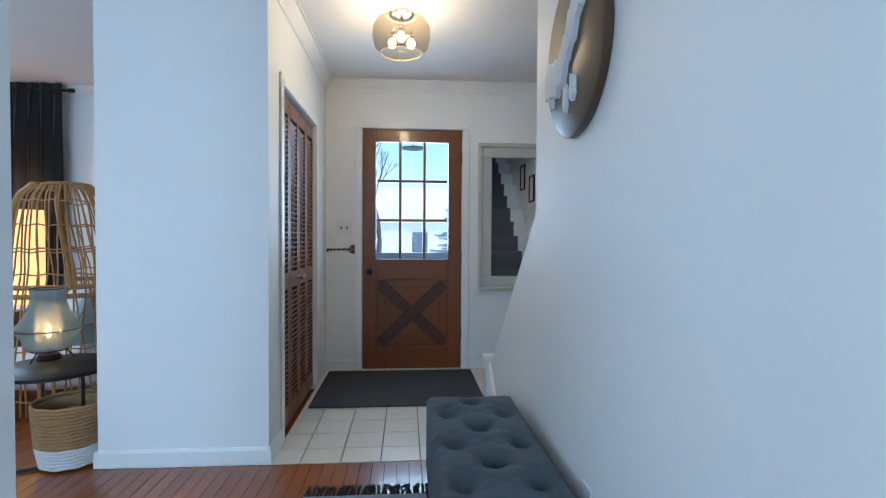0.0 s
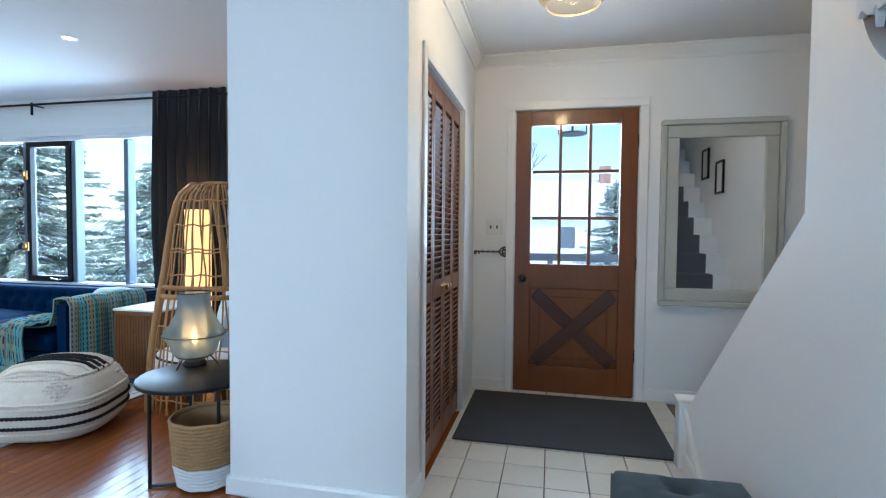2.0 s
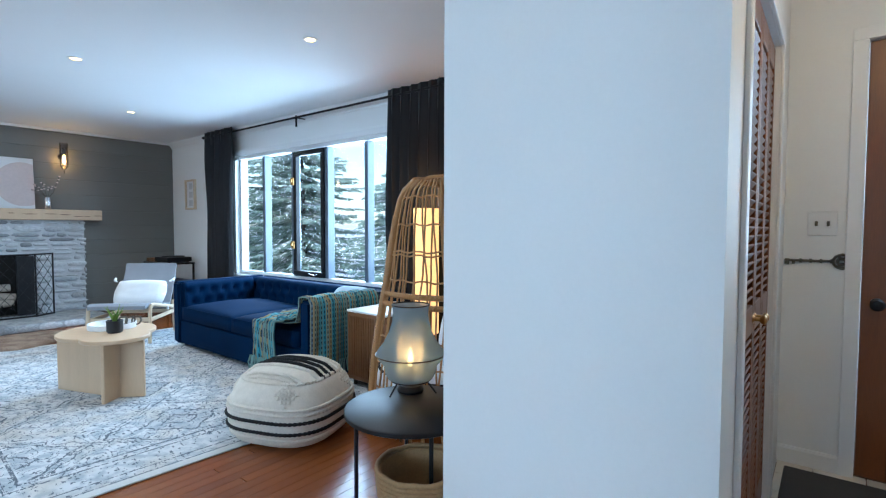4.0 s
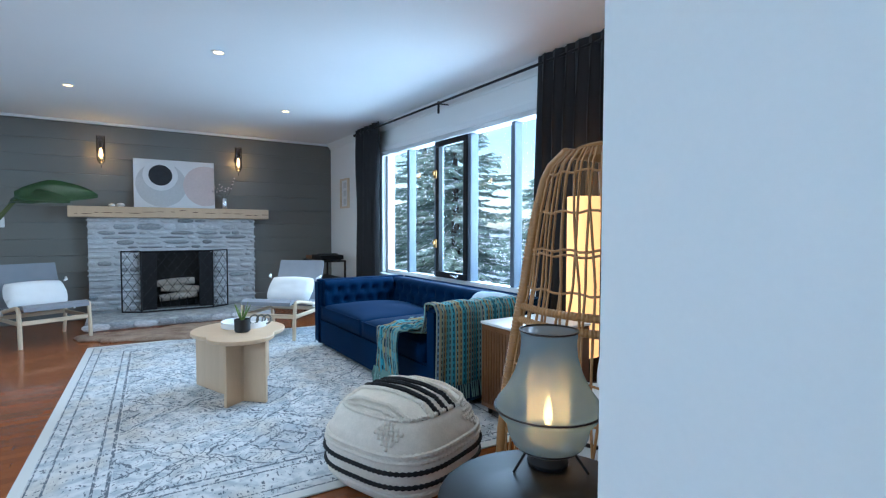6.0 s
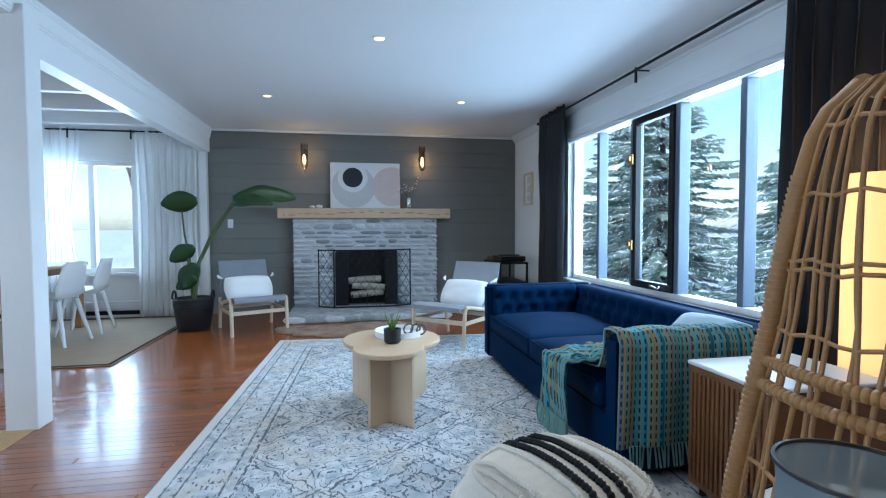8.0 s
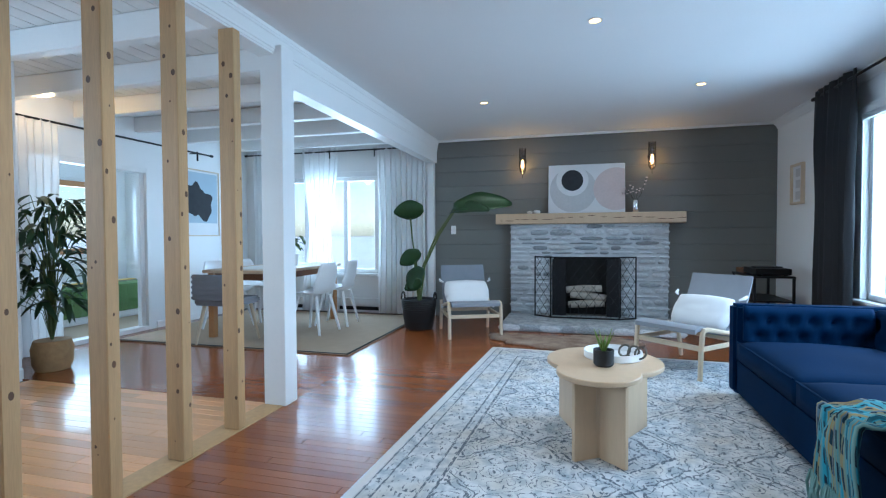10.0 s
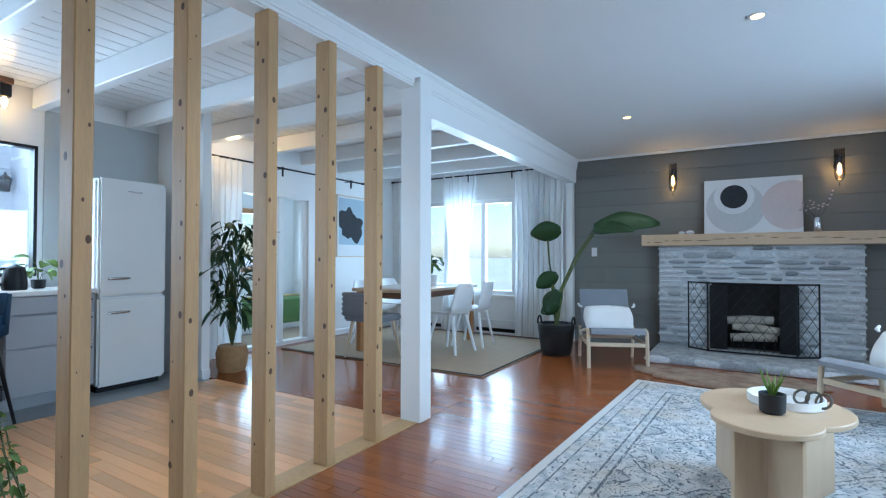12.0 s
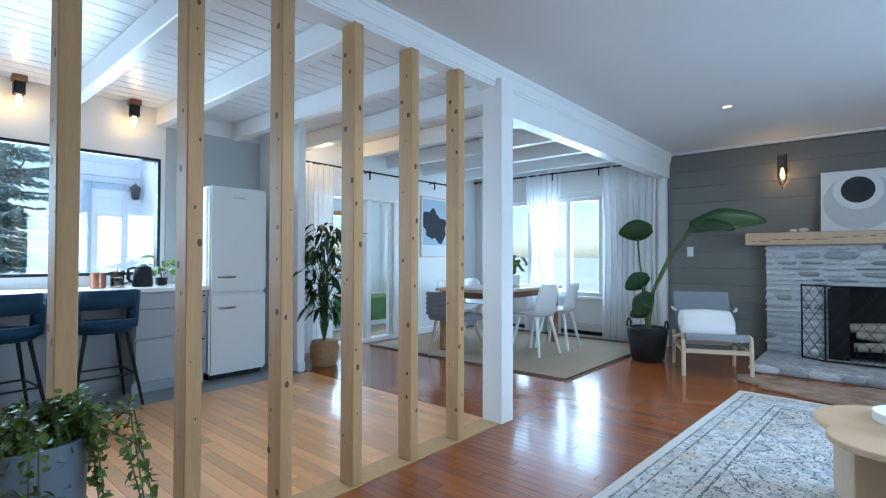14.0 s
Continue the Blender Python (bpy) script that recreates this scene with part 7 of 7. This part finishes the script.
# sun room beyond the sliding door
structure("wall_sunroom_back", lambda bm: wall_with_holes(bm, "x", -8.0, -4.46, -4.7, -4.6, -0.1, 2.5, [(-7.6, -5.3, 0.95, 1.85)]), M_WALL, "white sun room wall with a wood framed window")
structure("wall_sunroom_side", boxes((-8.1, -8.0, -4.7, -2.64, -0.1, 2.5), (-4.46, -4.36, -4.7, -2.64, -0.1, 2.5)), M_WALL, "white sun room side walls")
structure("ceiling_sunroom", boxes((-8.1, -4.36, -4.7, -2.64, 2.5, 2.6)), M_CEIL, "white sun room ceiling")
structure("floor_sunroom", boxes((-8.0, -4.46, -4.6, -2.64, -0.1, -0.002)), M_JUTE, "pale sun room floor")
sw4 = tagged(new("window_4"), "sun room window in orange cedar frames", "window", kind="structure")
obj("frame", boxes((-7.66, -5.24, -4.6, -4.57, 0.87, 0.95), (-7.66, -5.24, -4.6, -4.57, 1.85, 1.93), *[(x - 0.04, x + 0.04, -4.6, -4.57, 0.95, 1.85) for x in (-7.6, -6.85, -6.05, -5.3)], bevel=0.004), M_CEDAR, sw4)
daybed = thing("daybed", pose(-6.9, -4.0, 0), "low daybed under a green and yellow striped blanket", "daybed")
obj("base", boxes((-0.9, 0.9, -0.4, 0.4, 0.0, 0.40), bevel=0.03), M_WHITEC, daybed)
for k, mm in enumerate((M_STRIPE, M_YEL, M_STRIPE, M_BLKC, M_WHITEC, M_STRIPE, M_YEL, M_STRIPE)):
    obj("stripe", boxes((-0.92, 0.92, -0.42 + 0.105 * k, -0.317 + 0.105 * k, 0.405 + 0.02 * (k % 2), 0.45 + 0.02 * (k % 2)), bevel=0.01), mm, daybed)
obj("front_drape", boxes((-0.92, 0.92, 0.405, 0.425, 0.1, 0.45), bevel=0.008), M_STRIPE, daybed)

# white wing seen through the kitchen window
structure("wing_wall", boxes(*[(-4.36, -3.56, -6.12, -6.0 + 0.014 * (k % 2), -0.7 + 0.2 * k, -0.505 + 0.2 * k) for k in range(18)], (-4.36, -4.32, -8.0, -4.75, -0.7, 2.9)), M_SIDING, "pale clapboard wing of the house")
wing = thing("storm_door", pose(-4.04, -5.98, 0.05, 0, 0, 90), "pale blue framed storm door on the wing", "door")
obj("frame", boxes((0, 0.04, -0.45, -0.35, 0, 2.15), (0, 0.04, 0.35, 0.45, 0, 2.15), (0, 0.04, -0.35, 0.35, 2.05, 2.15), (0, 0.04, -0.35, 0.35, 0, 0.15), bevel=0.01), M_PILL, wing)
obj("pane", boxes((0.01, 0.02, -0.35, 0.35, 0.15, 2.05)), M_SIDING, wing)
wl = thing("wall_lantern", pose(-4.22, -5.86, 1.98), "black wall lantern with pale glass", "lantern")
obj("cage", lambda bm: (lathe(bm, [(0.05, 0), (0.07, 0.16)], 6), lathe(bm, [(0.09, 0.16), (0.02, 0.22), (0.005, 0.26)], 6)), M_BLACK, wl)

# ---- floor pieces ----
def piece_mesh(name, mat, bev):
    """A unit slab whose rim is chamfered."""
    bm = bmesh.new()
    e = bev
    lo = [bm.verts.new(p) for p in ((0, 0, -1), (1, 0, -1), (1, 1, -1), (0, 1, -1))]
    mid = [bm.verts.new(p) for p in ((0, 0, -0.12), (1, 0, -0.12), (1, 1, -0.12), (0, 1, -0.12))]
    top = [bm.verts.new(p) for p in ((e, e * 0.2, 0), (1 - e, e * 0.2, 0), (1 - e, 1 - e * 0.2, 0), (e, 1 - e * 0.2, 0))]
    for a, b in ((lo, mid), (mid, top)):
        for i in range(4):
            j = (i + 1) % 4
            bm.faces.new((a[i], a[j], b[j], b[i]))
    bm.faces.new(top)
    me = bpy.data.meshes.new(name)
    bm.to_mesh(me)
    bm.free()
    me.materials.append(mat)
    return me


def boards(parent, me, areas, width, lengths, limit, name, mat, gap=0.0012):
    r = random.Random(len(areas) * 7 + int(width * 1000))
    spots = []
    for x0, x1, y0, y1 in areas:
        x = x0
        while x < x1 - 0.005:
            xe = min(x + width, x1)
            y = y0 - r.uniform(0, lengths[0])
            while y < y1:
                ye = y + r.uniform(*lengths)
                a, b = max(y, y0), min(ye, y1)
                if b - a > 0.02:
                    spots.append((x, xe, a, b))
                y = ye
            x = xe
    spots.sort(key=lambda s: math.hypot(s[0] + 2.0, s[2] - 1.5))
    for x, xe, a, b in spots[:limit]:
        o = new(name, me)
        o.parent = parent
        o.matrix_basis = Matrix.Translation((x + gap / 2, a + gap / 2, 0)) @ Matrix.Diagonal((xe - x - gap, b - a - gap, 0.0155, 1))
    return spots[limit:]


oak_me, pine_me, tile_me = piece_mesh("oak_board", M_OAK, 0.012), piece_mesh("pine_board", M_PINE, 0.012), piece_mesh("tile", M_TILE, 0.012)
floor_oak = structure("floor_oak", boxes((-8.25, 0.70, 0.61, YW, -0.0165, -0.0158)), M_OAK, "glossy reddish strip wood floor")
rest = boards(floor_oak, oak_me, [(-8.25, -1.335, 0.612, YW), (-1.335, 0.70, 0.612, 2.57), (-8.25, -4.46, YK, 0.612), (-0.45, 0.70, YK, 0.612)], 0.060, (0.9, 2.0), 330, "board", M_OAK)
far = obj("far_boards", lambda bm: [box(bm, x + 0.001, xe - 0.001, a + 0.001, b - 0.001, -0.0155, 0.0, 0.0) for x, xe, a, b in rest], M_OAK, floor_oak)
far["kind"] = "stuff"
floor_pine = structure("floor_pine", boxes((-4.458, -0.45, -1.65, 0.46, -0.0165, -0.0158)), M_PINE, "pale natural strip wood floor")
boards(floor_pine, pine_me, [(-4.458, -0.45, -1.65, 0.46)], 0.072, (0.5, 1.5), 300, "board", M_PINE)
floor_ktile = structure("floor_kitchen", boxes((-4.38, -0.45, YK, -1.652, -0.016, 0.0)), M_KTILE, "grey kitchen floor tiles")
floor_tile = structure("floor_tile", boxes((-0.527, 1.75, 2.57, 4.47, -0.0165, -0.0158)), M_GROUT, "cream square entry tiles with brown grout")
y = 2.545
while y < 4.33:
    x = -0.577
    while x < 0.80:
        a, b, c, d = max(x, -0.525), x + 0.196, max(y, 2.572), min(y + 0.196, 4.33)
        if b > a + 0.01 and d > c + 0.01:
            o = new("tile", tile_me)
            o.parent = floor_tile
            o.matrix_basis = Matrix.Translation((a + 0.002, c + 0.002, 0.001)) @ Matrix.Diagonal((b - a - 0.001, d - c - 0.001, 0.012, 1))
        x += 0.2
    y += 0.2
